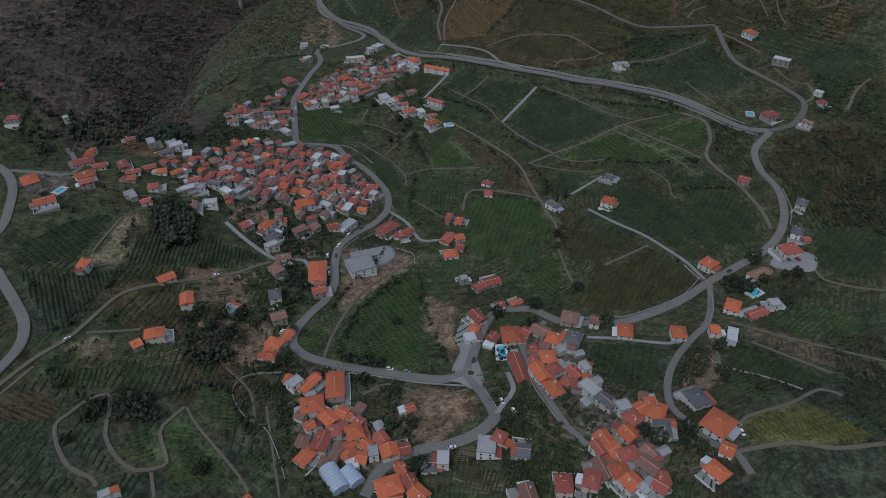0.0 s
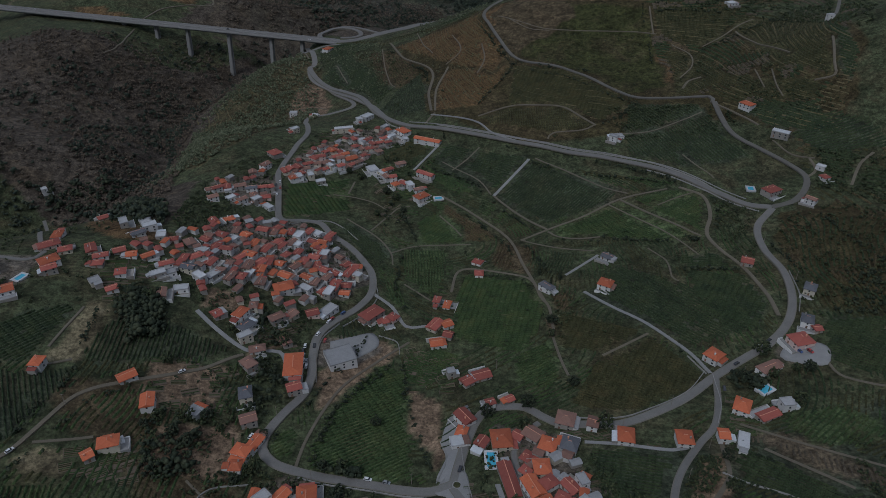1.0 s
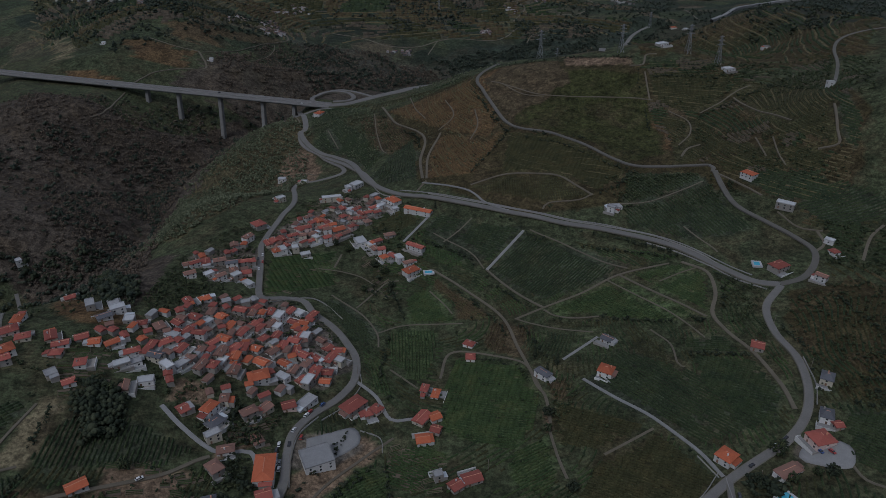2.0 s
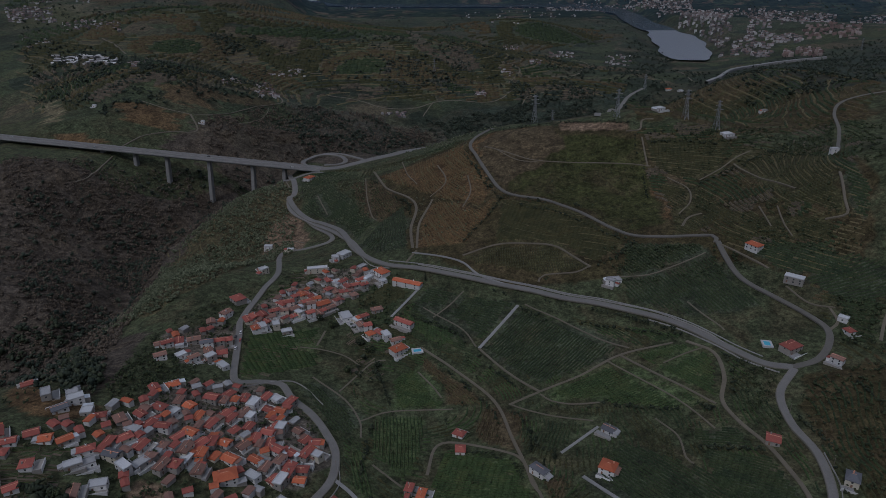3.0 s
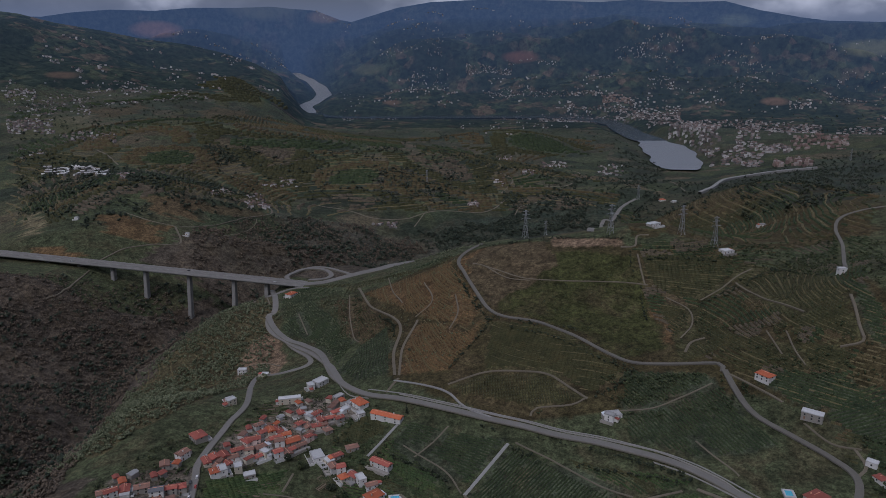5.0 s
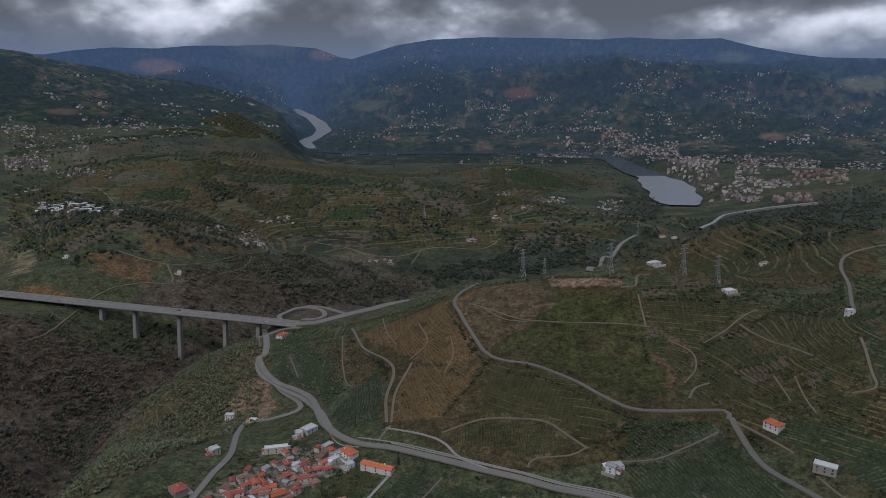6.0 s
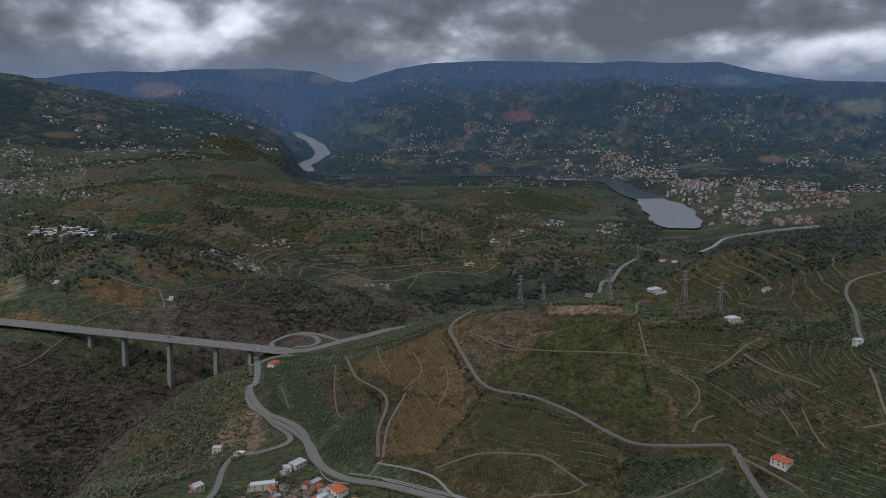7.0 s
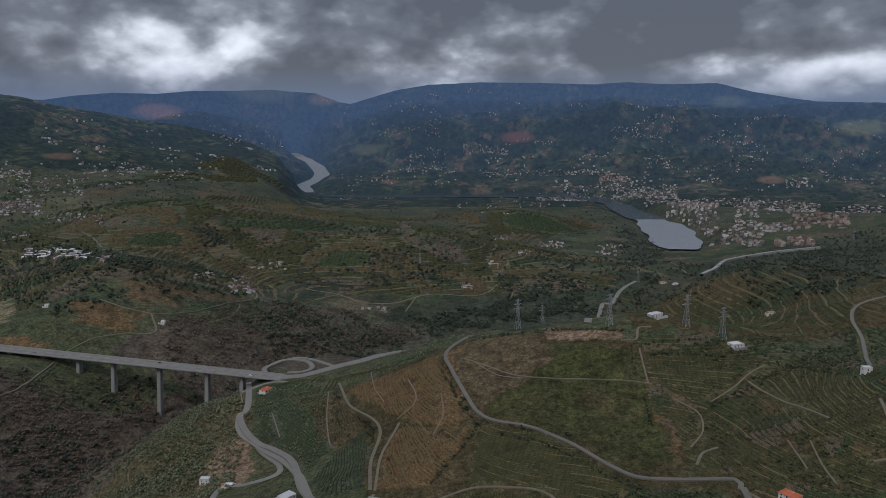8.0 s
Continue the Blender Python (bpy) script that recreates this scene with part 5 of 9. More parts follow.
def terraces(outline, gap, kinds, patch, much=0.5, tall_share=0.32, wide_share=0.19, everywhere=False):
    """Level rows of vines, or dry banks, on the terraces of a slope, in parcels."""
    o = np.array(outline, float)
    cell = gap * 0.75
    x, y = np.meshgrid(np.arange(o[:, 0].min(), o[:, 0].max(), cell), np.arange(o[:, 1].min(), o[:, 1].max(), cell))
    e = 3.0
    ax, ay = (ground_at(x + e, y) - ground_at(x - e, y)) / (2 * e), (ground_at(x, y + e) - ground_at(x, y - e)) / (2 * e)
    slope = np.hypot(ax, ay) + 1e-6
    hit = inside(x, y, outline) & (slope > 0.07)
    if not hit.any():
        return
    rise = gap * float(np.median(slope[hit]))
    level = ground_at(x, y) / rise
    off = (np.round(level) - level) * rise / slope
    dx, dy = off * ax / slope, off * ay / slope
    hit &= (np.abs(dx) < cell * 0.52) & (np.abs(dy) < cell * 0.52)
    parcel = np.sin(x / patch + 1.9 * np.sin(y / patch / 1.3)) + np.sin(y / patch * 1.2 + 1.4 * np.sin(x / patch / 0.9))
    x, y = x + dx, y + dy
    hit &= off_lanes(x, y) & (dice.random(x.shape) > 0.06)
    for other in open_spots if everywhere else planted + open_spots:
        hit &= ~inside(x, y, other)
    for k, kind in enumerate(kinds):
        lo, hi = -2 + 4 * k / len(kinds), -2 + 4 * (k + 1) / len(kinds)
        some = hit & (parcel > lo) & (parcel < lo + (hi - lo) * (0.5 + much))
        px, py = x[some], y[some]
        n = len(px)
        if n == 0:
            continue
        tx, ty = -ay[some] / slope[some], ax[some] / slope[some]
        half, tall, wide = cell * dice.uniform(0.6, 0.7, n), tall_share * gap * dice.uniform(0.75, 1.1, n), gap * wide_share * dice.uniform(0.85, 1.15, n)
        shape = np.array([(-1, -1, 0), (-1, 1, 0), (1, 1, 0), (1, -1, 0), (-0.92, -0.45, 1), (-0.92, 0.5, 1), (0.92, 0.45, 1), (0.92, -0.5, 1)])
        body = np.array([(0, 3, 7, 4), (1, 5, 6, 2), (4, 7, 6, 5), (0, 4, 5, 1), (3, 2, 6, 7)])
        u, v = shape[None, :, 0] * half[:, None], shape[None, :, 1] * wide[:, None]
        vx, vy = px[:, None] + u * tx[:, None] - v * ty[:, None], py[:, None] + u * ty[:, None] + v * tx[:, None]
        vz = ground_at(vx, vy) + shape[None, :, 2] * tall[:, None] * dice.uniform(0.85, 1.15, (n, 8)) - 0.15
        faces = (body[None] + 8 * np.arange(n)[:, None, None]).reshape(-1, 4)
        ob = new("terrace_rows", quick_mesh("terrace_rows", np.stack([vx, vy, vz], -1).reshape(-1, 3), faces, VINES[kind]))
        if kind == "straw":
            ob.name = "terrace_banks"
            tagged(ob, "dry grassy banks between the terraces of a hillside", "terraces", kind="stuff")
        else:
            tagged(ob, "level vine rows on the banked terraces of a hillside", "vineyard", kind="stuff")

# ---- fields: outline, bearing of the rows, gap between rows, kind ----
vineyard([(-37, 374), (-19, 364), (-18, 327), (-11, 284), (-1, 273), (-24, 277), (-50, 281), (-66, 284), (-66, 306), (-55, 332)], 31, 2.6, "green")
vineyard([(-88, 298), (-80, 310), (-74, 305), (-76, 285), (-83, 287)], 39, 2.6, "green")
vineyard([(20, 485), (67, 473), (73, 434), (70, 408), (53, 385), (26, 395), (12, 404), (15, 452)], -14, 2.6, "green")
vineyard([(54, 537), (74, 519), (75, 477), (42, 495), (41, 509)], -104, 3.2, "brown")
vineyard([(-32, 525), (5, 525), (6, 490), (-2, 459), (-10, 458), (-27, 487)], -86, 2.8, "green")
vineyard([(-19, 574), (2, 589), (19, 561), (20, 538), (-13, 537)], -33, 2.6, "green")
vineyard([(6, 599), (48, 545), (46, 538), (23, 538), (21, 566), (3, 590)], -52, 2.8, "brown")
vineyard([(87, 640), (168, 579), (132, 561), (92, 553), (51, 604)], 43, 3.0, "dark")
vineyard([(5, 683), (82, 647), (45, 611), (-12, 653)], -30, 3.0, "dark")
vineyard([(98, 543), (152, 566), (179, 531), (202, 503), (173, 505), (99, 530)], 23, 2.8, "green")
vineyard([(163, 571), (202, 572), (217, 557), (209, 513), (203, 511)], -55, 2.8, "green")
vineyard([(138, 394), (161, 352), (145, 339), (117, 325), (90, 327), (78, 333), (106, 375)], -29, 2.5, "olive")
vineyard([(82, 427), (137, 400), (105, 381), (82, 387), (80, 407)], -27, 2.5, "olive")
vineyard([(82, 449), (101, 449), (90, 429), (80, 432)], -111, 2.8, "brown")
vineyard([(136, 477), (173, 448), (201, 419), (208, 394), (179, 385), (161, 381), (142, 403), (107, 441)], -52, 2.8, "dark")
vineyard([(181, 481), (206, 478), (211, 460), (183, 464)], -15, 2.6, "dark")
vineyard([(182, 461), (221, 447), (218, 408), (207, 392), (180, 415)], -33, 2.6, "dark")
vineyard([(-252, 312), (-221, 319), (-197, 325), (-202, 301), (-211, 272), (-220, 266), (-233, 288)], -59, 2.8, "dark")
vineyard([(-199, 337), (-193, 370), (-174, 377), (-124, 363), (-143, 351), (-170, 341), (-193, 331)], -87, 2.8, "dark")
vineyard([(-212, 248), (-176, 255), (-178, 239), (-193, 236)], -78, 2.8, "green")
vineyard([(-219, 230), (-196, 234), (-188, 223), (-197, 215), (-212, 214)], -15, 3.2, "brown")
vineyard([(-160, 218), (-144, 221), (-135, 204), (-149, 201), (-158, 209)], 30, 2.8, "green")
vineyard([(-141, 221), (-135, 236), (-128, 227), (-101, 197), (-126, 191), (-133, 204)], -1, 2.8, "green")
vineyard([(-134, 252), (-118, 251), (-107, 232), (-112, 225), (-123, 229), (-131, 241)], 9, 2.8, "green")
vineyard([(-100, 214), (-91, 219), (-82, 203), (-82, 193), (-90, 195)], 46, 2.4, "green")
vineyard([(145, 225), (178, 233), (197, 210), (183, 205), (168, 206), (140, 212)], -70, 2.8, "yellow")
vineyard([(155, 290), (170, 284), (198, 255), (188, 243), (161, 254), (151, 264)], -42, 2.6, "dark")
vineyard([(161, 299), (195, 292), (225, 262), (218, 247), (203, 257), (172, 288)], -103, 3.0, "bare")
vineyard([(190, 310), (222, 318), (238, 304), (222, 285), (193, 289)], 40, 3.4, "green")
vineyard([(83, 295), (132, 287), (116, 248), (91, 250), (81, 275)], -20, 2.6, "dark")
vineyard([(248, 391), (289, 382), (269, 338), (249, 342), (236, 356)], -45, 2.6, "dark")
vineyard([(-140, 613), (-87, 635), (-82, 585), (-131, 550)], 30, 2.8, "green")
vineyard([(-88, 557), (-73, 564), (-41, 529), (-41, 500), (-55, 501)], -53, 2.8, "dark")
vineyard([(-41, 479), (-32, 481), (-22, 436), (-26, 431), (-35, 442)], -73, 2.8, "green")
vineyard([(-19, 360), (-2, 351), (14, 384), (-2, 393), (-21, 376)], -23, 2.6, "green")
vineyard([(53, 384), (76, 396), (79, 372), (70, 347), (51, 358)], 30, 2.6, "green")
vineyard([(-257, 338), (-241, 362), (-222, 375), (-216, 368), (-224, 327), (-255, 317)], 54, 2.6, "dark")
vineyard([(99, 249), (92, 285), (79, 250)], -88, 2.6, "dark")
vineyard([(40, 719), (69, 728), (114, 720), (140, 699), (150, 683), (114, 679), (73, 697), (50, 708)], -90, 2.6, "olive")
vineyard([(-66, 987), (-14, 976), (42, 956), (67, 855), (70, 832), (57, 809), (7, 864), (-20, 910)], 112, 3.6, "ochre", True)
vineyard([(-71, 797), (-53, 844), (-27, 871), (-19, 820), (-15, 762), (-47, 762)], 92, 3.2, "dark", True)
vineyard([(9, 851), (57, 799), (77, 817), (39, 745), (-6, 755), (-5, 809)], 112, 3.4, "ochre", True)
vineyard([(82, 809), (150, 790), (190, 716), (158, 690), (119, 723), (71, 734)], 161, 2.8, "olive", True)
vineyard([(254, 892), (340, 884), (313, 822), (268, 823), (249, 853)], 170, 4.0, "olive", True)
vineyard([(331, 837), (406, 855), (381, 728), (364, 679), (334, 724)], 77, 4.0, "olive", True)
vineyard([(265, 795), (292, 736), (356, 674), (349, 658), (309, 674), (270, 745)], 109, 3.6, "olive", True)
vineyard([(-161, 950), (-136, 969), (-91, 922), (-59, 869), (-77, 818), (-104, 877)], -53, 3.2, "dark")
vineyard([(188, 714), (250, 694), (259, 663), (262, 635), (276, 611), (219, 604), (175, 637)], -67, 3.4, "dark")
vineyard([(315, 627), (352, 641), (379, 623), (384, 592), (331, 599)], 5, 3.4, "dark")
vineyard([(248, 821), (284, 803), (291, 733), (255, 714), (236, 714), (245, 761)], 114, 4.0, "olive", True)
vineyard([(396, 831), (395, 756), (389, 692), (377, 665), (369, 680), (382, 726)], 96, 4.0, "dark", True)
vineyard([(255, 885), (344, 877), (394, 855), (333, 846), (343, 892)], 179, 4.0, "olive", True)
vineyard([(286, 683), (341, 658), (353, 615), (311, 638), (298, 648)], -41, 3.0, "dark")
vineyard([(-186, 1068), (-152, 1033), (-84, 918), (-83, 865), (-116, 909), (-160, 963)], -60, 3.0, "dark")
vineyard([(-100, 987), (-70, 977), (-28, 884), (-50, 849), (-80, 890)], -76, 3.0, "brown")

# the plateau beyond the gorge gets distance haze as a bluish green tint
haze_tint = 0.5 * smooth(1280, 1600, gy)[..., None]
cover[..., :3] += (np.array((0.032, 0.046, 0.036)) - cover[..., :3]) * haze_tint
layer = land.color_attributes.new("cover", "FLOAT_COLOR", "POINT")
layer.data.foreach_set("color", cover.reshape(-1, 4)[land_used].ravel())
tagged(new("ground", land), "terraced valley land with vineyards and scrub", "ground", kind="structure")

# ---- river ----
def water_strip(name, rows, words, material):
    """A level stretch of water from rows of middle and half width, drawn in like the land round it."""
    ref = np.arange(len(rows))
    t = np.linspace(0, len(rows) - 1, 8 * len(rows))
    mid = np.stack([np.interp(t, ref, [r[k] for r in rows]) for k in (0, 1)], 1)
    for _ in range(3):
        mid[1:-1] = (mid[:-2] + mid[1:-1] * 2 + mid[2:]) / 4
    half = np.interp(t, ref, [r[2] for r in rows]) * (1 + 0.10 * np.sin(t * 2.3) + 0.07 * np.sin(t * 5.1))
    way = np.gradient(mid, axis=0)
    way /= np.linalg.norm(way, axis=1)[:, None]
    side = np.stack([way[:, 1], -way[:, 0]], 1) * half[:, None]
    p = np.stack([mid - side, mid + side], 1).reshape(-1, 2) - np.array(HEART[:2])
    d = np.linalg.norm(p, axis=1)
    k = drawn_in(d) / d
    verts = np.stack([HEART[0] + p[:, 0] * k, HEART[1] + p[:, 1] * k, HEART[2] * (1 - k)], 1)
    faces = [(2 * i - 2, 2 * i - 1, 2 * i + 1, 2 * i) for i in range(1, len(mid))]
    tagged(new(name, mesh_of(name, verts, faces, material, True)), words, "river", kind="structure")


water_strip("river", RIVER[5:14], "dark calm river between wooded banks", WATER)
water_strip("river", RIVER[:6], "broad rippled river reach painted pale with the cloudy sky's reflection", SKY_PALE)
water_strip("river", RIVER[13:], "upper river painted pale with reflected sky, winding between the hills", SKY_PALE)

# ---- terraced slopes: outline, gap between rows, kinds, size of parcels ----
terraces([(242, 907), (348, 927), (514, 930), (348, 654), (263, 695), (247, 733), (237, 826)], 4.6, ('olive', 'bare', 'dark', 'brown'), 24, 0.45)
terraces([(427, 1674), (505, 1294), (1089, 1838), (518, 935), (353, 940), (246, 926)], 6.5, ('dark', 'olive', 'brown', 'dark'), 38, 0.4)
terraces([(-625, 1246), (-338, 1610), (-54, 1667), (424, 1712), (668, 2709), (-87, 2181), (-573, 1975), (-1021, 1889)], 13, ('dark', 'brown', 'olive', 'bare'), 75, 0.25)
terraces([(-1119, 2047), (-590, 3597), (638, 3604), (684, 2775), (-87, 2181), (-1003, 1860)], 18, ('dark', 'olive', 'brown'), 110, 0.15)
terraces([(-1528, 2762), (-1187, 3028), (-1068, 4066), (-683, 3659), (-1461, 2603)], 26, ('dark', 'olive', 'dark'), 150, 0.0)
terraces([(317, 634), (384, 592), (338, 487), (307, 542)], 4.6, ('dark', 'olive', 'brown'), 22, 0.4)
terraces([(-266, 315), (-116, 359), (-88, 279), (-84, 198), (-199, 176)], 3.4, ('green', 'olive', 'dark', 'green'), 17, 0.4)
terraces([(138, 316), (290, 385), (186, 176), (127, 187), (113, 226)], 3.2, ('green', 'olive', 'dark'), 15, 0.4)
terraces([(-58, 710), (231, 571), (243, 476), (226, 391), (173, 363), (65, 322), (-31, 284), (-81, 318), (-48, 472)], 3.2, ('green', 'olive', 'dark', 'green'), 15, 0.35)
terraces([(-89, 223), (109, 211), (124, 178), (-83, 191)], 3.0, ('green', 'olive'), 13, 0.3)
terraces([(266, 517), (343, 497), (285, 374), (236, 401)], 3.6, ('olive', 'dark', 'brown'), 16, 0.3)
terraces([(-175, 1077), (-53, 1032), (31, 1009), (57, 950), (-37, 1012), (-100, 987), (-84, 893), (-142, 940)], 4.6, ('dark', 'olive'), 26, 0.3)


# dry banks between the terraces: outline, gap, kind
terraces([(246, 905), (300, 925), (420, 915), (405, 800), (385, 690), (350, 615), (312, 640), (262, 700), (243, 760)], 7.5, ("straw",), 30, 0.5, 0.06, 0.10, True)
terraces([(-68, 988), (-14, 978), (44, 956), (70, 855), (70, 832), (57, 800), (39, 745), (-6, 755), (-5, 809), (7, 864), (-20, 910)], 9, ("straw",), 30, 0.5, 0.05, 0.075, True)
terraces([(82, 809), (150, 790), (190, 716), (158, 690), (119, 723), (71, 734)], 10, ("straw",), 30, 0.5, 0.05, 0.07, True)
terraces([(-230, 650), (-300, 720), (-318, 830), (-322, 920), (-262, 1040), (-200, 1060), (-165, 960), (-160, 860), (-190, 720)], 15, ("straw",), 30, 0.5, 0.06, 0.06, True)
terraces([(430, 1500), (700, 1560), (900, 1750), (520, 960), (430, 950), (350, 940)], 16, ("straw",), 30, 0.5, 0.06, 0.09, True)
terraces([(-700, 1310), (-311, 1560), (-54, 1700), (424, 1712), (500, 2300), (-87, 2181), (-573, 1975), (-1021, 1889)], 30, ("straw",), 30, 0.5, 0.05, 0.07, True)


# ---- viaduct ----
def box_bm(bm, x0, x1, y0, y1, z0, z1):
    v = [bm.verts.new((x, y, z)) for z in (z0, z1) for y in (y0, y1) for x in (x0, x1)]
    for f in ((0, 2, 3, 1), (4, 5, 7, 6), (0, 1, 5, 4), (2, 6, 7, 3), (0, 4, 6, 2), (1, 3, 7, 5)):
        bm.faces.new([v[i] for i in f])


def viaduct(a, b, piers):
    """A motorway viaduct from a to b: box-girder deck with parapets and hollow piers."""
    a, b = Vector(a), Vector(b)
    length = (b - a).length
    root = new("viaduct")
    root.matrix_world = Matrix.Translation(a) @ Matrix.Rotation(math.atan2(b.y - a.y, b.x - a.x), 4, "Z") @ Matrix.Rotation(math.asin((a.z - b.z) / length), 4, "Y")
    bm = bmesh.new()
    half = 11.5
    prof = [(-half, 0), (-half, -0.5), (-5.5, -1.3), (-4.2, -4.2), (4.2, -4.2), (5.5, -1.3), (half, -0.5), (half, 0)]
    rings = [[bm.verts.new((x, y, z)) for y, z in prof] for x in np.linspace(0, length, 24)]
    for r0, r1 in zip(rings, rings[1:]):
        for k in range(8):
            bm.faces.new((r0[k], r0[(k + 1) % 8], r1[(k + 1) % 8], r1[k]))
    bm.faces.new(rings[0][::-1])
    bm.faces.new(rings[-1])
    part("deck", bm, CONCRETE, root, "pale concrete box girder")
    for y0, y1 in ((-10.8, -0.9), (0.9, 10.8)):
        bm = bmesh.new()
        box_bm(bm, 0, length, y0, y1, 0.004, 0.09)
        part("carriageway", bm, TARMAC, root, "grey tarmac carriageway")
    for y in (-half + 0.15, -0.45, 0.45, half - 0.15):
        bm = bmesh.new()
        box_bm(bm, 0, length, y - 0.14, y + 0.14, 0.0, 1.0)
        part("parapet", bm, CONCRETE, root)
    for s in piers:
        at = root.matrix_world @ Vector((s, 0, 0))
        foot = float(ground_at(at.x, at.y)) - at.z - 3
        bm = bmesh.new()
        for z0, z1, g in ((foot, -6.0, 0.0), (-6.0, -4.2, 0.6)):
            rings = []
            for z, k in ((z0, 1.12 if g == 0 else 1.0), (z1, 1.0 if g == 0 else 1.25)):
                rings.append([bm.verts.new((s + x * k, y * k, z)) for x, y in ((-2.0, -3.8), (2.0, -3.8), (2.6, -3.1), (2.6, 3.1), (2.0, 3.8), (-2.0, 3.8), (-2.6, 3.1), (-2.6, -3.1))])
            for k in range(8):
                bm.faces.new((rings[0][k], rings[0][(k + 1) % 8], rings[1][(k + 1) % 8], rings[1][k]))
            bm.faces.new(rings[1])
        part("pier", bm, CONCRETE, root, "tall concrete pier")
    return tagged(root, "long pale concrete motorway viaduct on tall piers over the gorge", "viaduct")


viaduct((-760, 1189.3, 97.8), (-160, 1098, 66.0), [213, 264, 317, 368, 435, 503, 552])
for name, line, width, level, words in (
    ("motorway", [(-755, 1188.5), (-830, 1202), (-920, 1235), (-1100, 1320)], 19, None, "grey motorway on the far bank"),
    ("slip_road", [(-186, 1112), (-192, 1131), (-184, 1150), (-176, 1163), (-161, 1169), (-144, 1163), (-132, 1147), (-129, 1130), (-138, 1118), (-158, 1114)], 6, 67.7, "looping grey slip road beside the motorway"),
    ("slip_road", [(-176, 1163), (-158, 1175), (-135, 1168), (-112, 1150), (-96, 1139), (-66, 1148)], 5, 67.8, "curved grey slip road joining the motorway"),
    ("slip_road", [(-205, 1060), (-185, 1082), (-162, 1085), (-150, 1074), (-150, 1060)], 4.5, None, "grey slip road beside the motorway"),
):
    tagged(ribbon(name, line, width, TARMAC, 0.5, 2.5, level=level), words, "road", kind="structure")
tagged(ribbon("motorway", [(-161, 1098.2), (-136, 1104), (-108, 1114), (-80, 1130), (-51, 1152), (-29, 1176), (20, 1225)], 13, TARMAC, 0.5, 3.0), "grey motorway cut into the hillside", "road", kind="structure")
# the road bridge before the far town
tagged(ribbon("far_road", [(600, 1690), (656, 1762), (720, 1880), (790, 1990), (880, 2080), (970, 2125), (1083, 2125)], 8, CONCRETE, 6.0, 7.5, 12.0), "pale elevated road curving towards the far town", "road", kind="structure")


# ---- houses ----
taken = []
PANE = bpy.data.meshes.new("window")
_bm = bmesh.new()
box_bm(_bm, -0.5, 0.5, -0.04, 0.04, -0.5, 0.5)
_bm.to_mesh(PANE)
_bm.free()
PANE.materials.append(GLASS)
LEAF_DOOR = PANE.copy()
LEAF_DOOR.name = "door"
LEAF_DOOR.materials[0] = DOOR
ROOFS = {"o": ROOF, "r": OLD_ROOF, "s": BROWN_TILE, "d": DARK_ROOF, "g": FLAT_ROOF, "w": PALE_ROOF}
ROOF_WORDS = {"o": "bright orange tiled roof", "r": "weathered red tiled roof", "s": "faded brown tiled roof", "d": "dark grey roof", "g": "grey flat roof", "w": "pale flat roof"}


def solid(verts, faces, name, material):
    return mesh_of(name, verts, faces, material)


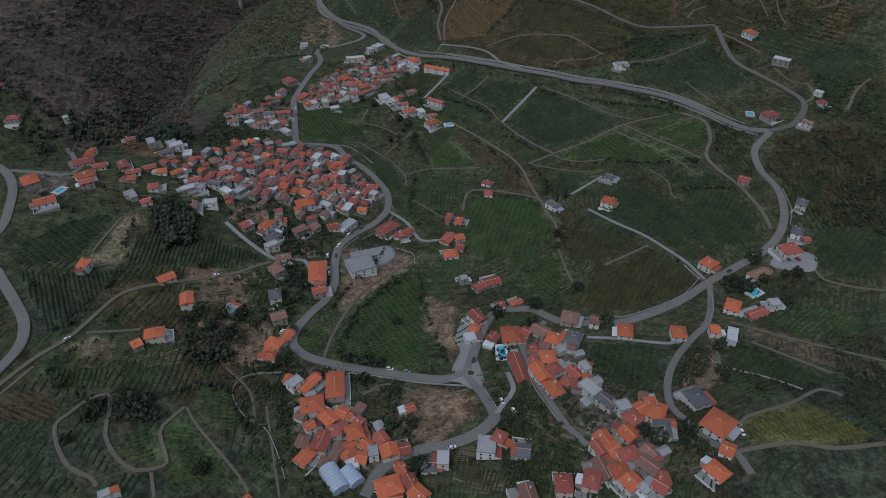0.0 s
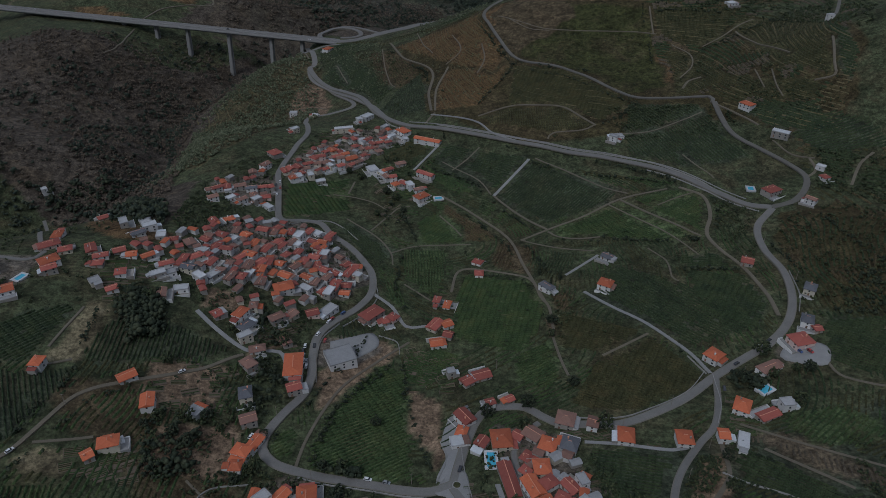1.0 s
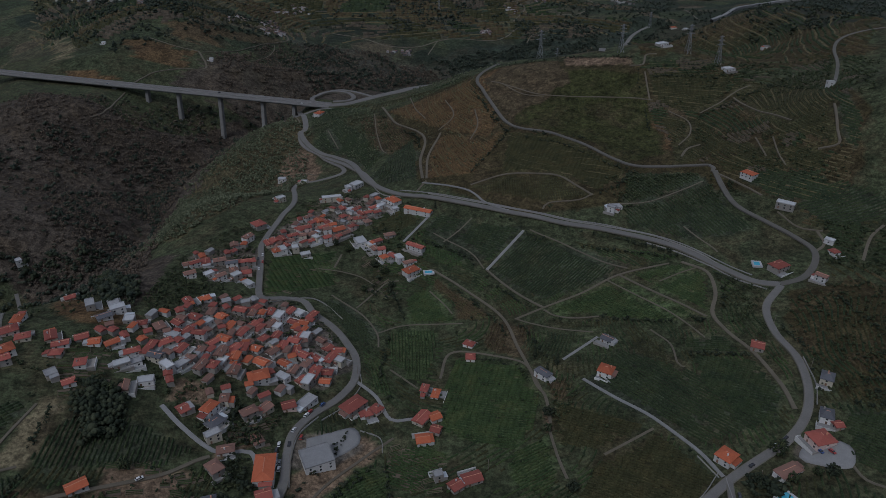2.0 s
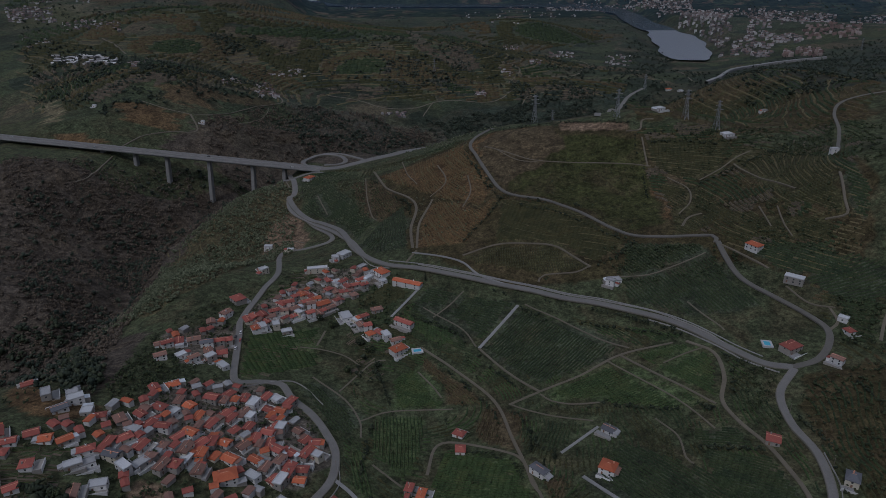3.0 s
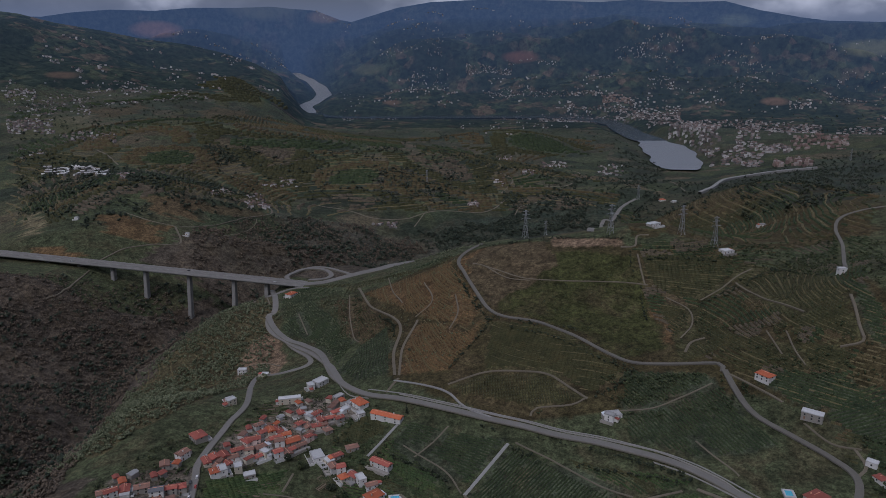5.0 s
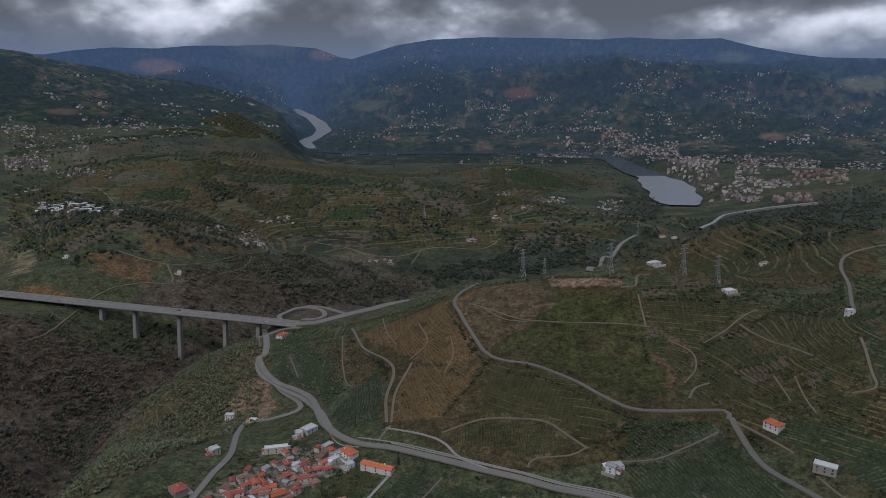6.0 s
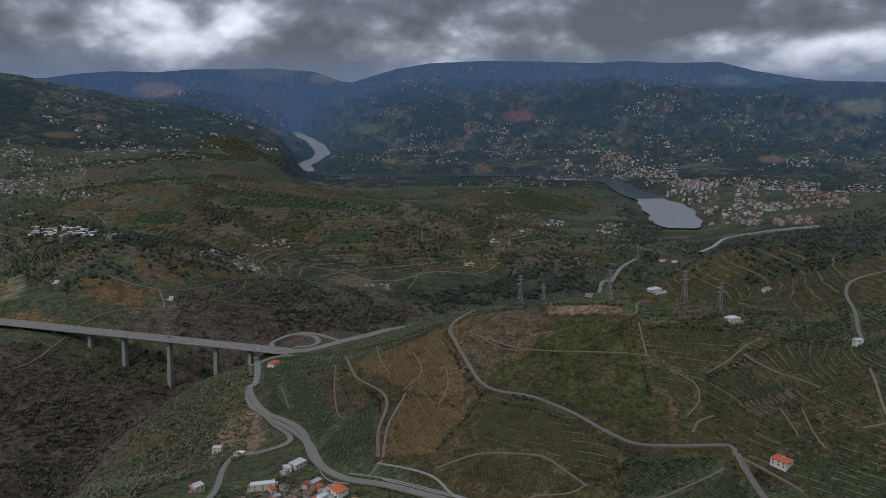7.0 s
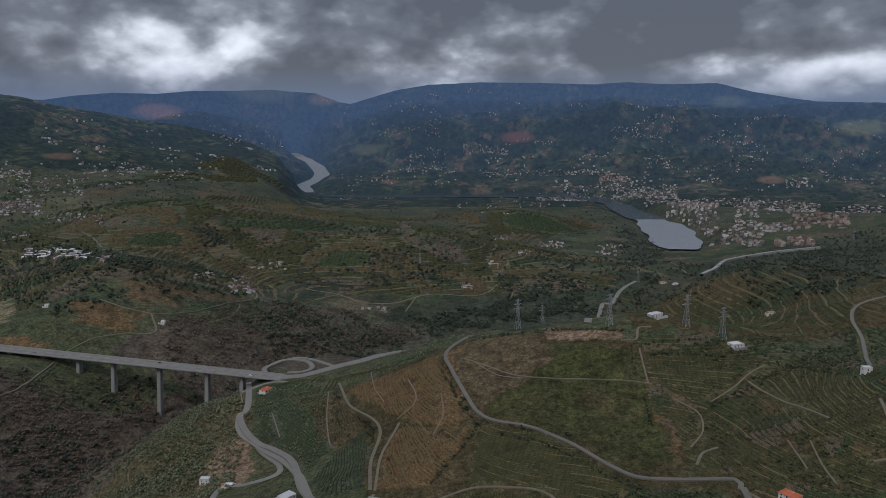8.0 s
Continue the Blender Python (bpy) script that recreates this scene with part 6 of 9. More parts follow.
def house(x, y, bearing, length, width, roof, pick):
    """A rendered or stone house: walls, tiled roof, chimney, door and windows."""
    a = radians(bearing)
    c, s = math.cos(a), math.sin(a)
    corners = [(x + u * length / 2 * c - v * width / 2 * s, y + u * length / 2 * s + v * width / 2 * c) for u in (-1, 1) for v in (-1, 1)]
    hs = [float(ground_at(*p)) for p in corners]
    foot, top = min(hs) - 0.8, float(ground_at(x, y))
    flat = roof in "gw"
    eave = top - foot + (pick.choice((2.6, 3.0, 4.7)) if width < 9 else 4.6)
    if flat:
        eave = top - foot + pick.choice((2.9, 5.2))
    root = new("house")
    root.matrix_world = Matrix.Translation((x, y, foot)) @ Matrix.Rotation(a, 4, "Z")
    l, w = length / 2, width / 2
    stone = pick.random() < (0.48 if roof in "rs" else 0.16)
    wall = STONE_WALL if stone else pick.choice((WHITE_WALL, WHITE_WALL, WHITE_WALL, CREAM_WALL, PINK_WALL if roof in "r" else WHITE_WALL))
    rise = 0 if flat else w * 0.36
    hip = (not flat) and (width > 9 or pick.random() < 0.3)
    k = min(l - 0.6, w * 0.9) if hip else 0
    v = [(-l, -w, 0), (l, -w, 0), (l, w, 0), (-l, w, 0), (-l, -w, eave), (l, -w, eave), (l, w, eave), (-l, w, eave)]
    f = [(0, 1, 5, 4), (2, 3, 7, 6), (4, 5, 6, 7)]
    if flat or hip:
        f += [(1, 2, 6, 5), (3, 0, 4, 7)]
    else:
        v += [(l, 0, eave + rise), (-l, 0, eave + rise)]
        f += [(1, 2, 6, 8, 5), (3, 0, 4, 9, 7)]
    part("body", solid(v, f, "body", wall), None, root, "granite masonry" if stone else "pale render")
    if flat:
        v, f = [], []
        for x0, x1, y0, y1, z1 in ((-l - 0.1, l + 0.1, -w - 0.1, w + 0.1, 0.25), (-l - 0.1, l + 0.1, -w - 0.1, -w + 0.2, 0.7), (-l - 0.1, l + 0.1, w - 0.2, w + 0.1, 0.7), (-l - 0.1, -l + 0.2, -w + 0.2, w - 0.2, 0.7), (l - 0.2, l + 0.1, -w + 0.2, w - 0.2, 0.7)):
            b = len(v)
            v += [(p, q, r) for r in (eave + 0.01, eave + z1) for q in (y0, y1) for p in (x0, x1)]
            f += [tuple(b + i for i in g) for g in ((0, 2, 3, 1), (4, 5, 7, 6), (0, 1, 5, 4), (2, 6, 7, 3), (0, 4, 6, 2), (1, 3, 7, 5))]
        part("roof", solid(v, f, "roof", ROOFS[roof]), None, root)
    else:
        o, t = 0.45, 0.22
        drop = o * 0.36
        e0, r0 = eave - drop, eave + rise
        v = [(-l - o, -w - o, e0), (l + o, -w - o, e0), (l + o, w + o, e0), (-l - o, w + o, e0), (-l - o + k, 0, r0), (l + o - k, 0, r0)]
        v += [(p, q, r + t) for p, q, r in v]
        f = [(6, 7, 11, 10), (8, 9, 10, 11), (9, 6, 10), (7, 8, 11), (0, 4, 5, 1), (2, 5, 4, 3), (3, 4, 0), (1, 5, 2), (0, 1, 7, 6), (1, 2, 8, 7), (2, 3, 9, 8), (3, 0, 6, 9)]
        if not hip:
            f = [g for g in f if len(g) == 4] + [(9, 6, 10), (7, 8, 11)]
        tile = part("roof", solid(v, f, "roof", ROOFS[roof]), None, root)
        b = r0 + t
        v = [(-l - o + k, -0.18, b - 0.06), (l + o - k, -0.18, b - 0.06), (l + o - k, 0.18, b - 0.06), (-l - o + k, 0.18, b - 0.06), (-l - o + k, 0, b + 0.12), (l + o - k, 0, b + 0.12)]
        part("ridge_cap", solid(v, [(0, 1, 5, 4), (2, 3, 4, 5), (1, 2, 5), (3, 0, 4)], "ridge_cap", RIDGE), None, tile)
        cx, cy = pick.uniform(-l * 0.6, l * 0.6), pick.choice((-1, 1)) * w * 0.4
        if pick.random() < 0.6:
            bm = bmesh.new()
            box_bm(bm, cx - 0.35, cx + 0.35, cy - 0.3, cy + 0.3, eave + 0.2, eave + rise + 0.7)
            box_bm(bm, cx - 0.42, cx + 0.42, cy - 0.37, cy + 0.37, eave + rise + 0.7, eave + rise + 0.88)
            part("chimney", bm, pick.choice((WHITE_WALL, STONE_WALL, RIDGE)), root)
    low = top - foot
    floors = [low + 1.4] + ([low + 3.7] if eave - low > 4.4 else [])
    n = max(1, int(length / 4))
    for side in (-1, 1):
        for z in floors:
            for i in range(min(n, 3)):
                u = (i + 0.5) / min(n, 3) * 2 * l - l
                if side == -1 and z == floors[0] and i == 0:
                    d = part("door", LEAF_DOOR, None, root)
                    d.location, d.scale = (u, side * (w + 0.01), low + 1.0), (1.1, 1, 2.1)
                else:
                    g = part("window", PANE, None, root)
                    g.location, g.scale = (u, side * (w + 0.01), z), (1.1, 1, 1.3)
    for z in floors[-1:]:
        for side in (-1, 1):
            g = part("window", PANE, None, root)
            g.location, g.scale, g.rotation_euler = (side * (l + 0.01), 0, z), (1.0, 1, 1.2), (0, 0, math.pi / 2)
    if pick.random() < 0.55:
        side, d, wid = pick.choice((-1, 1)), pick.uniform(2.2, 3.8), width * pick.uniform(0.5, 0.95)
        top2, y0 = low + 2.7, pick.uniform(-0.5, 0.5) * (width - wid)
        x0, x1 = sorted((side * (l + 0.003), side * (l + d)))
        za, zb = (top2 - 0.1, top2 + 0.5) if side == -1 else (top2 + 0.5, top2 - 0.1)
        v = [(x0, y0 - wid / 2, 0), (x1, y0 - wid / 2, 0), (x1, y0 + wid / 2, 0), (x0, y0 + wid / 2, 0), (x0, y0 - wid / 2, za), (x1, y0 - wid / 2, zb), (x1, y0 + wid / 2, zb), (x0, y0 + wid / 2, za)]
        f = [(0, 1, 5, 4), (1, 2, 6, 5), (2, 3, 7, 6), (3, 0, 4, 7), (4, 5, 6, 7)]
        annex = part("annex", solid(v, f, "annex", pick.choice((wall, STONE_WALL, WHITE_WALL))), None, root, "low lean-to annex")
        o = 0.25
        v = [(x0 - (o if side == -1 else 0), y0 - wid / 2 - o, za + 0.02), (x1 + (o if side == 1 else 0), y0 - wid / 2 - o, zb + 0.02), (x1 + (o if side == 1 else 0), y0 + wid / 2 + o, zb + 0.02), (x0 - (o if side == -1 else 0), y0 + wid / 2 + o, za + 0.02)]
        v += [(p, q, r + 0.18) for p, q, r in v]
        cover_mat = pick.choice((OLD_ROOF, ROOF, BROWN_TILE, FLAT_ROOF, SHEET))
        part("annex_roof", solid(v, [(3, 2, 1, 0), (4, 5, 6, 7), (0, 1, 5, 4), (1, 2, 6, 5), (2, 3, 7, 6), (3, 0, 4, 7)], "annex_roof", cover_mat), None, annex)
    below = [(float(ground_at(x - s * q * (w + 2.5), y + c * q * (w + 2.5))), q) for q in (-1, 1)]
    drop_at, side = min(below)
    far_x, far_y = x - s * side * (w + 3), y + c * side * (w + 3)
    if pick.random() < 0.75 and drop_at < top + 0.3 and off_lanes(np.array([far_x]), np.array([far_y]))[0] and all(math.hypot(far_x - p, far_y - q) > r for p, q, r in taken):
        d, x0, x1 = pick.uniform(2.5, 5.0), -l - pick.uniform(0, 2.5), l + pick.uniform(0, 2.5)
        deep_to = min(drop_at - foot - 2.5, 0.0)
        y0, y1 = sorted((side * (w + 0.003), side * (w + d)))
        bm = bmesh.new()
        box_bm(bm, x0, x1, y0, y1, deep_to, low + 0.12)
        yard = part("patio", bm, pick.choice((CONCRETE, CONCRETE, STONE_WALL, FLAT_ROOF)), root, "paved yard on a retaining wall")
        rim = side * (w + d)
        for a0, a1, b0, b1 in ((x0, x1, rim - 0.12, rim + 0.12), (x0 - 0.12, x0 + 0.12, y0, y1), (x1 - 0.12, x1 + 0.12, y0, y1))[: pick.choice((1, 2, 3))]:
            bm = bmesh.new()
            box_bm(bm, a0, a1, b0, b1, deep_to, low + 0.95)
            part("parapet", bm, pick.choice((WHITE_WALL, WHITE_WALL, STONE_WALL)), yard)
    size = "small" if length * width < 50 else ("large" if length * width > 100 else "")
    tone = "granite" if stone else "white-walled"
    tagged(root, " ".join(f"{size} {tone} house with a {ROOF_WORDS[roof]} in the valley".split()), "house", "village houses")
    taken.append((x, y, max(length, width) / 2 + 1.5))
    return root


home_pick = random.Random(11)


def homes(roofs, rows):
    for roof, (x, y, bearing, length, width) in zip(roofs, rows):
        if roof == "o" and length * width < 75 and y > 330:
            roof = home_pick.choice("oorrs")
        house(x, y, bearing, length, width, roof, home_pick)


# ---- houses: east, north, bearing of the ridge, length, width; one letter each for the roof ----
homes("oooooorrsoorooow", [(-76, 261, -123, 12.9, 6.2), (-61.6, 259.6, -82, 17.5, 9.4), (-71.7, 245.2, 13, 11.9, 10.9), (-70.7, 231.1, 36, 5, 5.5), (-62.1, 238, -46, 9.7, 7.8), (-55.8, 241.8, -25, 5.9, 7.8), (-63.3, 221.7, -103, 11.3, 7.8), (-57.9, 228.4, -73, 7.1, 6.2), (-73.1, 222.6, -101, 7.6, 6.2), (-70.6, 213.6, -123, 9.1, 7), (-47.6, 228.4, 22, 8.1, 9.4), (-46, 234.7, -33, 5, 5.5), (-40.9, 221.9, -37, 5.8, 6.2), (-49.4, 216.6, -38, 5.8, 7.8), (-42.4, 213.6, -8, 5.2, 7), (-46.5, 209.7, 29, 5, 6.2)])
homes("orgrooorodwrg", [(-28.9, 216.4, -71, 7.5, 8.6), (-21.7, 218.7, 15, 5.7, 7), (-36.9, 215.9, 12, 5, 6.2), (-33.6, 224.5, -54, 6.6, 6.2), (-27.6, 195.8, 20, 12, 10.1), (-25, 189.9, 6, 8.2, 7.8), (-21.9, 206.3, -50, 5.9, 5.5), (-17.6, 197.7, -61, 7.2, 6.2), (-13.3, 190.9, -43, 8, 7.8), (-9.2, 208.1, 3, 7.3, 7.8), (-2.3, 209.6, -1, 5.8, 7.8), (-20.2, 245.8, 21, 5, 5.5), (-83.3, 259.5, 47, 8, 6.2)])
homes("rowrorrsodssoror", [(17.5, 320.9, -54, 11.1, 7.8), (15.5, 310.8, -17, 5.8, 7.8), (12.7, 303.1, 13, 6.9, 7), (26.2, 299.9, 59, 6.9, 6.2), (36.8, 301.1, 5, 10.7, 12.5), (38.9, 272, -78, 21.8, 7), (46.1, 304.4, -36, 5.8, 6.2), (54.4, 304.7, -41, 9.8, 8.6), (60.9, 293.9, -22, 8.8, 9.4), (72, 293.1, -21, 8.6, 9.4), (73.2, 314.6, -18, 9.9, 10.1), (87.6, 310.6, -19, 5.8, 7.8), (102.7, 298.7, -11, 8.4, 10.1), (49.4, 288, -36, 5.5, 7), (55.7, 277.5, 3, 8.3, 9.4), (47.5, 277.3, 47, 5.2, 5.5)])
homes("ororgrgdg", [(49.8, 264.1, -67, 12.4, 7.8), (57.6, 266, -56, 6.7, 7.8), (55.6, 251.7, -66, 10.7, 7.8), (68.2, 263.9, -54, 8.9, 6.2), (73.9, 265.8, -69, 6.9, 4.7), (63, 256.5, -30, 6.2, 6.2), (73.3, 247.7, -50, 10.8, 7), (80, 237.3, -50, 9.7, 6.2), (87.2, 233, -71, 6.3, 7)])
homes("oooorodororssoos", [(95.8, 231.8, 28, 5.8, 7.8), (101.6, 235.7, 4, 5.8, 7.8), (102.3, 228.2, -27, 8.2, 10.9), (106.7, 219.9, -5, 5, 6.2), (90.2, 224.1, -50, 7.4, 7.8), (86.5, 215.9, -57, 8.1, 8.6), (101.7, 215.7, -5, 7.6, 9.4), (74.3, 213, -65, 8.5, 7.8), (70.2, 206.4, -66, 8, 4.7), (77.3, 205.5, 29, 6.4, 8.6), (83.1, 201.7, -72, 7.1, 9.4), (93.6, 203.6, -58, 6.9, 7), (90.7, 194.8, -45, 9.2, 7.8), (77.2, 192.7, -78, 8.1, 7.8), (81.4, 186.4, -56, 7.3, 8.6), (70.9, 195.7, -73, 11.6, 7)])
homes("rrggrrsogrd", [(95, 188.4, -81, 6.1, 7), (93.2, 183.7, -39, 6.5, 7.8), (88.7, 181.5, 25, 5, 6.2), (85.8, 182.5, -52, 5, 4.7), (64.4, 189.2, -18, 7.1, 9.4), (52.2, 188.4, -2, 7.3, 9.4), (35.9, 186, -77, 7.8, 7), (34.9, 181.6, -8, 6.1, 6.2), (18.8, 215.1, -7, 8.9, 10.1), (25.3, 219.7, -29, 6, 7), (36.2, 211.1, -8, 6.6, 7.8)])
homes("ooodorsorgoowdrd", [(128.3, 217.6, -45, 12.3, 14), (128.2, 203, -32, 5.8, 7.8), (119.9, 191.2, -54, 9.6, 7.8), (124, 236.4, 22, 9.3, 10.9), (171.2, 366.2, -50, 9.1, 10.1), (224.6, 372, -75, 10.8, 12.5), (199, 352.2, 26, 14.8, 7), (171, 319, -29, 8.2, 10.9), (182.4, 311.6, 24, 12.6, 6.2), (195.2, 318.9, 8, 7, 6.2), (132.3, 294.9, -5, 8.2, 9.4), (152.6, 295.6, -6, 5.2, 7), (161.6, 291.6, -112, 11, 5.5), (235.6, 389.3, -25, 7.1, 9.4), (238.5, 381.8, 8, 5, 5.5), (249.8, 420.1, -32, 7.1, 9.4)])
homes("ododrooorororrgr", [(223.5, 460.5, -25, 8, 8.6), (129.9, 488.2, -41, 8.5, 7), (121.5, 451.6, -30, 9.5, 9.4), (80, 454.8, -48, 11.1, 6.2), (31.2, 501.6, -29, 7.7, 6.2), (31.6, 483.5, -2, 6.4, 7), (-0.2, 442.4, 77, 7.2, 4.7), (7.2, 439.4, 76, 8.8, 4.7), (-1.1, 412.8, 58, 11.3, 7.8), (7, 414.2, 28, 6.9, 7), (7.9, 402.2, -20, 6, 6.2), (-0, 393.5, 11, 8, 7.8), (28.6, 360.1, 21, 10.7, 7.8), (19.5, 354.3, 36, 6.9, 7), (9.7, 361.7, 19, 5, 4.7), (32.4, 332.6, 19, 5, 4.7)])
homes("r", [(44, 337, 29, 5, 4.7)])
homes("ooooogsdooosorgr", [(-215.4, 323.2, -93, 7.4, 6.2), (-170.2, 325.2, 39, 9.7, 7), (-153.4, 308.7, -74, 10.2, 7), (-162.2, 279.2, -72, 7.6, 10.1), (-169.1, 270.8, 41, 5, 6.2), (-129.7, 309.4, 64, 6.7, 7.8), (-111, 351.5, 45, 7.1, 9.4), (-107.3, 327.7, 16, 7.1, 9.4), (-95, 295.5, -112, 9.7, 6.2), (-99.5, 287.1, 71, 7.1, 9.4), (-100.6, 278.5, 0, 6.1, 7), (-101.6, 309.6, 23, 8.7, 7), (-85.9, 356.7, -83, 19.5, 10.9), (-82.3, 338.5, 23, 8.1, 7), (-59.7, 370.4, 25, 17.2, 15.6), (-45, 420.2, 49, 15.7, 10.1)])
homes("roog", [(-35.4, 415.4, 24, 5.3, 6.2), (-30.5, 419.9, -38, 7, 7), (-93.6, 187.9, -121, 5, 3.1), (-153.6, 182.7, 28, 5, 3.9)])
homes("ogsorosdrrwoorro", [(-83.6, 411.4, 23, 8, 7), (-73.9, 418.6, 57, 12.2, 7.8), (-96.5, 405, 54, 8.1, 7), (-106.2, 431.2, 23, 13, 10.1), (-139.6, 390.3, 43, 5.8, 7.8), (-125.8, 394.5, 66, 9.8, 7), (-119.8, 404, 6, 5.2, 7), (-120.3, 385.5, 57, 10.1, 7.8), (-169, 471.1, 146, 7.9, 5.4), (-161.1, 480.9, 156, 9.7, 6.5), (-152.7, 480.4, 60, 8.4, 5.6), (-145.2, 489.3, 146, 7.3, 6.7), (-137.9, 481.6, 81, 9.3, 5.5), (-136.6, 505.9, 165, 9.1, 6.6), (-128.9, 517, 55, 8.6, 6.3), (-124.7, 490.8, 58, 8.2, 5.3)])
homes("rwrrorrworororor", [(-118.2, 515.6, 83, 8.4, 5.7), (-110.6, 510.6, 73, 9.6, 6.6), (-105.8, 524.4, 67, 8.6, 5.9), (-100.2, 508.9, 153, 9.3, 5.3), (-91.8, 507.8, 165, 7.5, 6.1), (-88.3, 523.2, 64, 10, 5.5), (-91.4, 489, 59, 8.7, 5.6), (-87, 488.3, 79, 7.6, 6.1), (-113.1, 474.9, 56, 6.7, 5.6), (-105.4, 479.9, 74, 7.3, 5.7), (-114.9, 461.1, 159, 6.6, 6.3), (-122.9, 459.4, 86, 9.1, 6.7), (-108.5, 447.9, 152, 9.9, 6.4), (-99.7, 471.1, 86, 8.7, 6.5), (-94.7, 452.3, 149, 8.1, 5.4), (-89.9, 469, 87, 7.7, 5.2)])
homes("rrorrrorwowrrowr", [(-84.5, 464.1, 148, 9.2, 5.8), (-77.5, 466, 145, 9.9, 5.9), (-75.6, 487.6, 144, 6.7, 5.5), (-70.6, 482.1, 57, 6.6, 6), (-63.8, 481.2, 178, 6.9, 6), (-66.7, 466.3, 67, 10, 6), (-73.8, 453.2, 157, 6.6, 5.9), (-67.2, 451.3, 174, 9.4, 6), (-60.1, 466, 151, 7.3, 5.5), (-66.1, 441.4, 173, 7, 5.3), (-76.2, 437.3, 72, 10, 5.8), (-74, 444.4, 76, 9.3, 6.4), (-80.3, 438.1, 55, 7.2, 6.6), (-124.3, 445.1, 85, 7.7, 6.3), (-131.1, 438.3, 75, 9.4, 6), (-134.1, 430.7, 77, 7.4, 6.7)])
homes("rrsrwgsrwrorogdr", [(-128.2, 454.6, 55, 9.9, 6.7), (-141.2, 458.2, 54, 9.6, 5.4), (-146.4, 445.5, 76, 6.7, 5.5), (-157.3, 441.2, 72, 9.1, 6.7), (-158.6, 421.6, 142, 9.7, 5.2), (-152.3, 427.8, 56, 9.3, 6.5), (-140.5, 427.7, 72, 9.6, 5.5), (-119.8, 487.8, 64, 9.6, 6.4), (-107.5, 492.5, 71, 6.6, 5.3), (-128.3, 476.1, 70, 9.5, 6.2), (-135.7, 461.5, 155, 9.2, 6), (-152.2, 461.7, 172, 9.4, 5.3), (-160.9, 463.8, 66, 9.3, 5.7), (-166.9, 454.9, 160, 9.9, 5.4), (-167.8, 428.7, 164, 9.6, 6), (-174.6, 439.9, 83, 9.2, 5.3)])
homes("sswsossssssws", [(-113.9, 498.9, 59, 7.6, 6.5), (-130.1, 506.9, 81, 7.1, 6.6), (-99, 524.9, 147, 8.2, 5.7), (-153.5, 493.5, 85, 9, 5.2), (-93.1, 479.3, 162, 8.2, 6.3), (-104.6, 462.3, 55, 7.4, 6.6), (-133.3, 446, 80, 10, 6.2), (-149.5, 433.4, 74, 7.6, 6.7), (-121.7, 431.6, 85, 7.6, 6.6), (-87.7, 447.1, 74, 8, 5.4), (-80.3, 454.8, 65, 8.8, 5.4), (-92.8, 438.3, 147, 9.3, 5.5), (-62.5, 468.2, 65, 8.5, 5.8)])
homes("rworroooorrrroor", [(-459.1, 667.6, 10, 12.5, 9.9), (-475.7, 658.6, 121, 7.6, 5.7), (-268.2, 457.9, 98, 9.8, 6.5), (-263.2, 437.5, 36, 13.9, 8.8), (-248.3, 430.2, 25, 8.5, 6.7), (-250.2, 412.7, 42, 11.8, 9.5), (-245.5, 403.5, 34, 8.7, 6.5), (-280.5, 399.4, 130, 12.5, 9.4), (-260.7, 377.2, 32, 12.3, 8.9), (-232.6, 433, 120, 10, 6.6), (-223.3, 426, 21, 9.4, 5.7), (-221.3, 416.4, 7, 7.1, 6.1), (-215.7, 436.6, 29, 7.8, 6.7), (-206.5, 433.6, 13, 6.7, 6.8), (-196.6, 435.1, 40, 8.6, 5.7), (-204.4, 410.3, 106, 7.3, 6.7)])
homes("rgrrwsogwswrwrgw", [(-203.6, 393.3, 35, 7, 5.6), (-215.4, 397.8, 131, 7.1, 6.5), (-182.8, 430.1, 27, 9.9, 5.6), (-188.8, 461.7, 13, 6.8, 5.3), (-198.2, 464.9, 101, 6.7, 6.8), (-177.7, 462.4, 129, 9, 6.4), (-168.2, 445.4, 41, 9.6, 6.4), (-177.9, 420.3, 32, 9, 6.1), (-166.1, 406.8, 13, 9.5, 6), (-175, 397.6, 103, 9.6, 5.6), (-183.8, 417.3, 32, 9.5, 5.7), (-483.2, 702.9, 22, 6.6, 6.6), (-416.7, 688.8, 132, 7, 5.5), (-259.7, 506.2, 37, 7.3, 6.1), (-217.7, 485.7, 33, 7.1, 6.5), (-209.7, 475, 32, 9.7, 6.7)])
homes("dggssss", [(-214.1, 464.2, 38, 9.4, 6.1), (-230.5, 479.5, 119, 9.7, 5.7), (-118.6, 374.7, 39, 8.6, 5.3), (-109.8, 367.4, 16, 9.5, 6.3), (-95.3, 378.7, 129, 8.7, 5.7), (-104, 397.8, 39, 9.6, 6.6), (-190, 555.8, 32, 8.6, 6)])
homes("orwoorsdrrwrwswo", [(-13.4, 691.5, -24, 27.8, 7), (-14.1, 639.6, -34, 17.7, 6.2), (-102.5, 726.2, 13, 19.4, 5.5), (-200.4, 579.3, 30, 6.8, 6.3), (-193.7, 578.6, 37, 8.6, 5.6), (-186.7, 584.4, 110, 9.2, 6.7), (-176, 587.4, 21, 9.9, 6.5), (-165.8, 586.3, 17, 9.5, 6.2), (-158.3, 591.3, 18, 9.1, 5.3), (-152.5, 594.8, 22, 7.8, 6.6), (-177.8, 563.6, 46, 7.5, 5.8), (-151.2, 576.1, 18, 7.9, 6.8), (-156.4, 565.1, 48, 7.5, 6.3), (-167.2, 559.9, 42, 8, 5.5), (-145.3, 558, 139, 9.8, 5.6), (-165.2, 514.7, 32, 8.7, 6.5)])
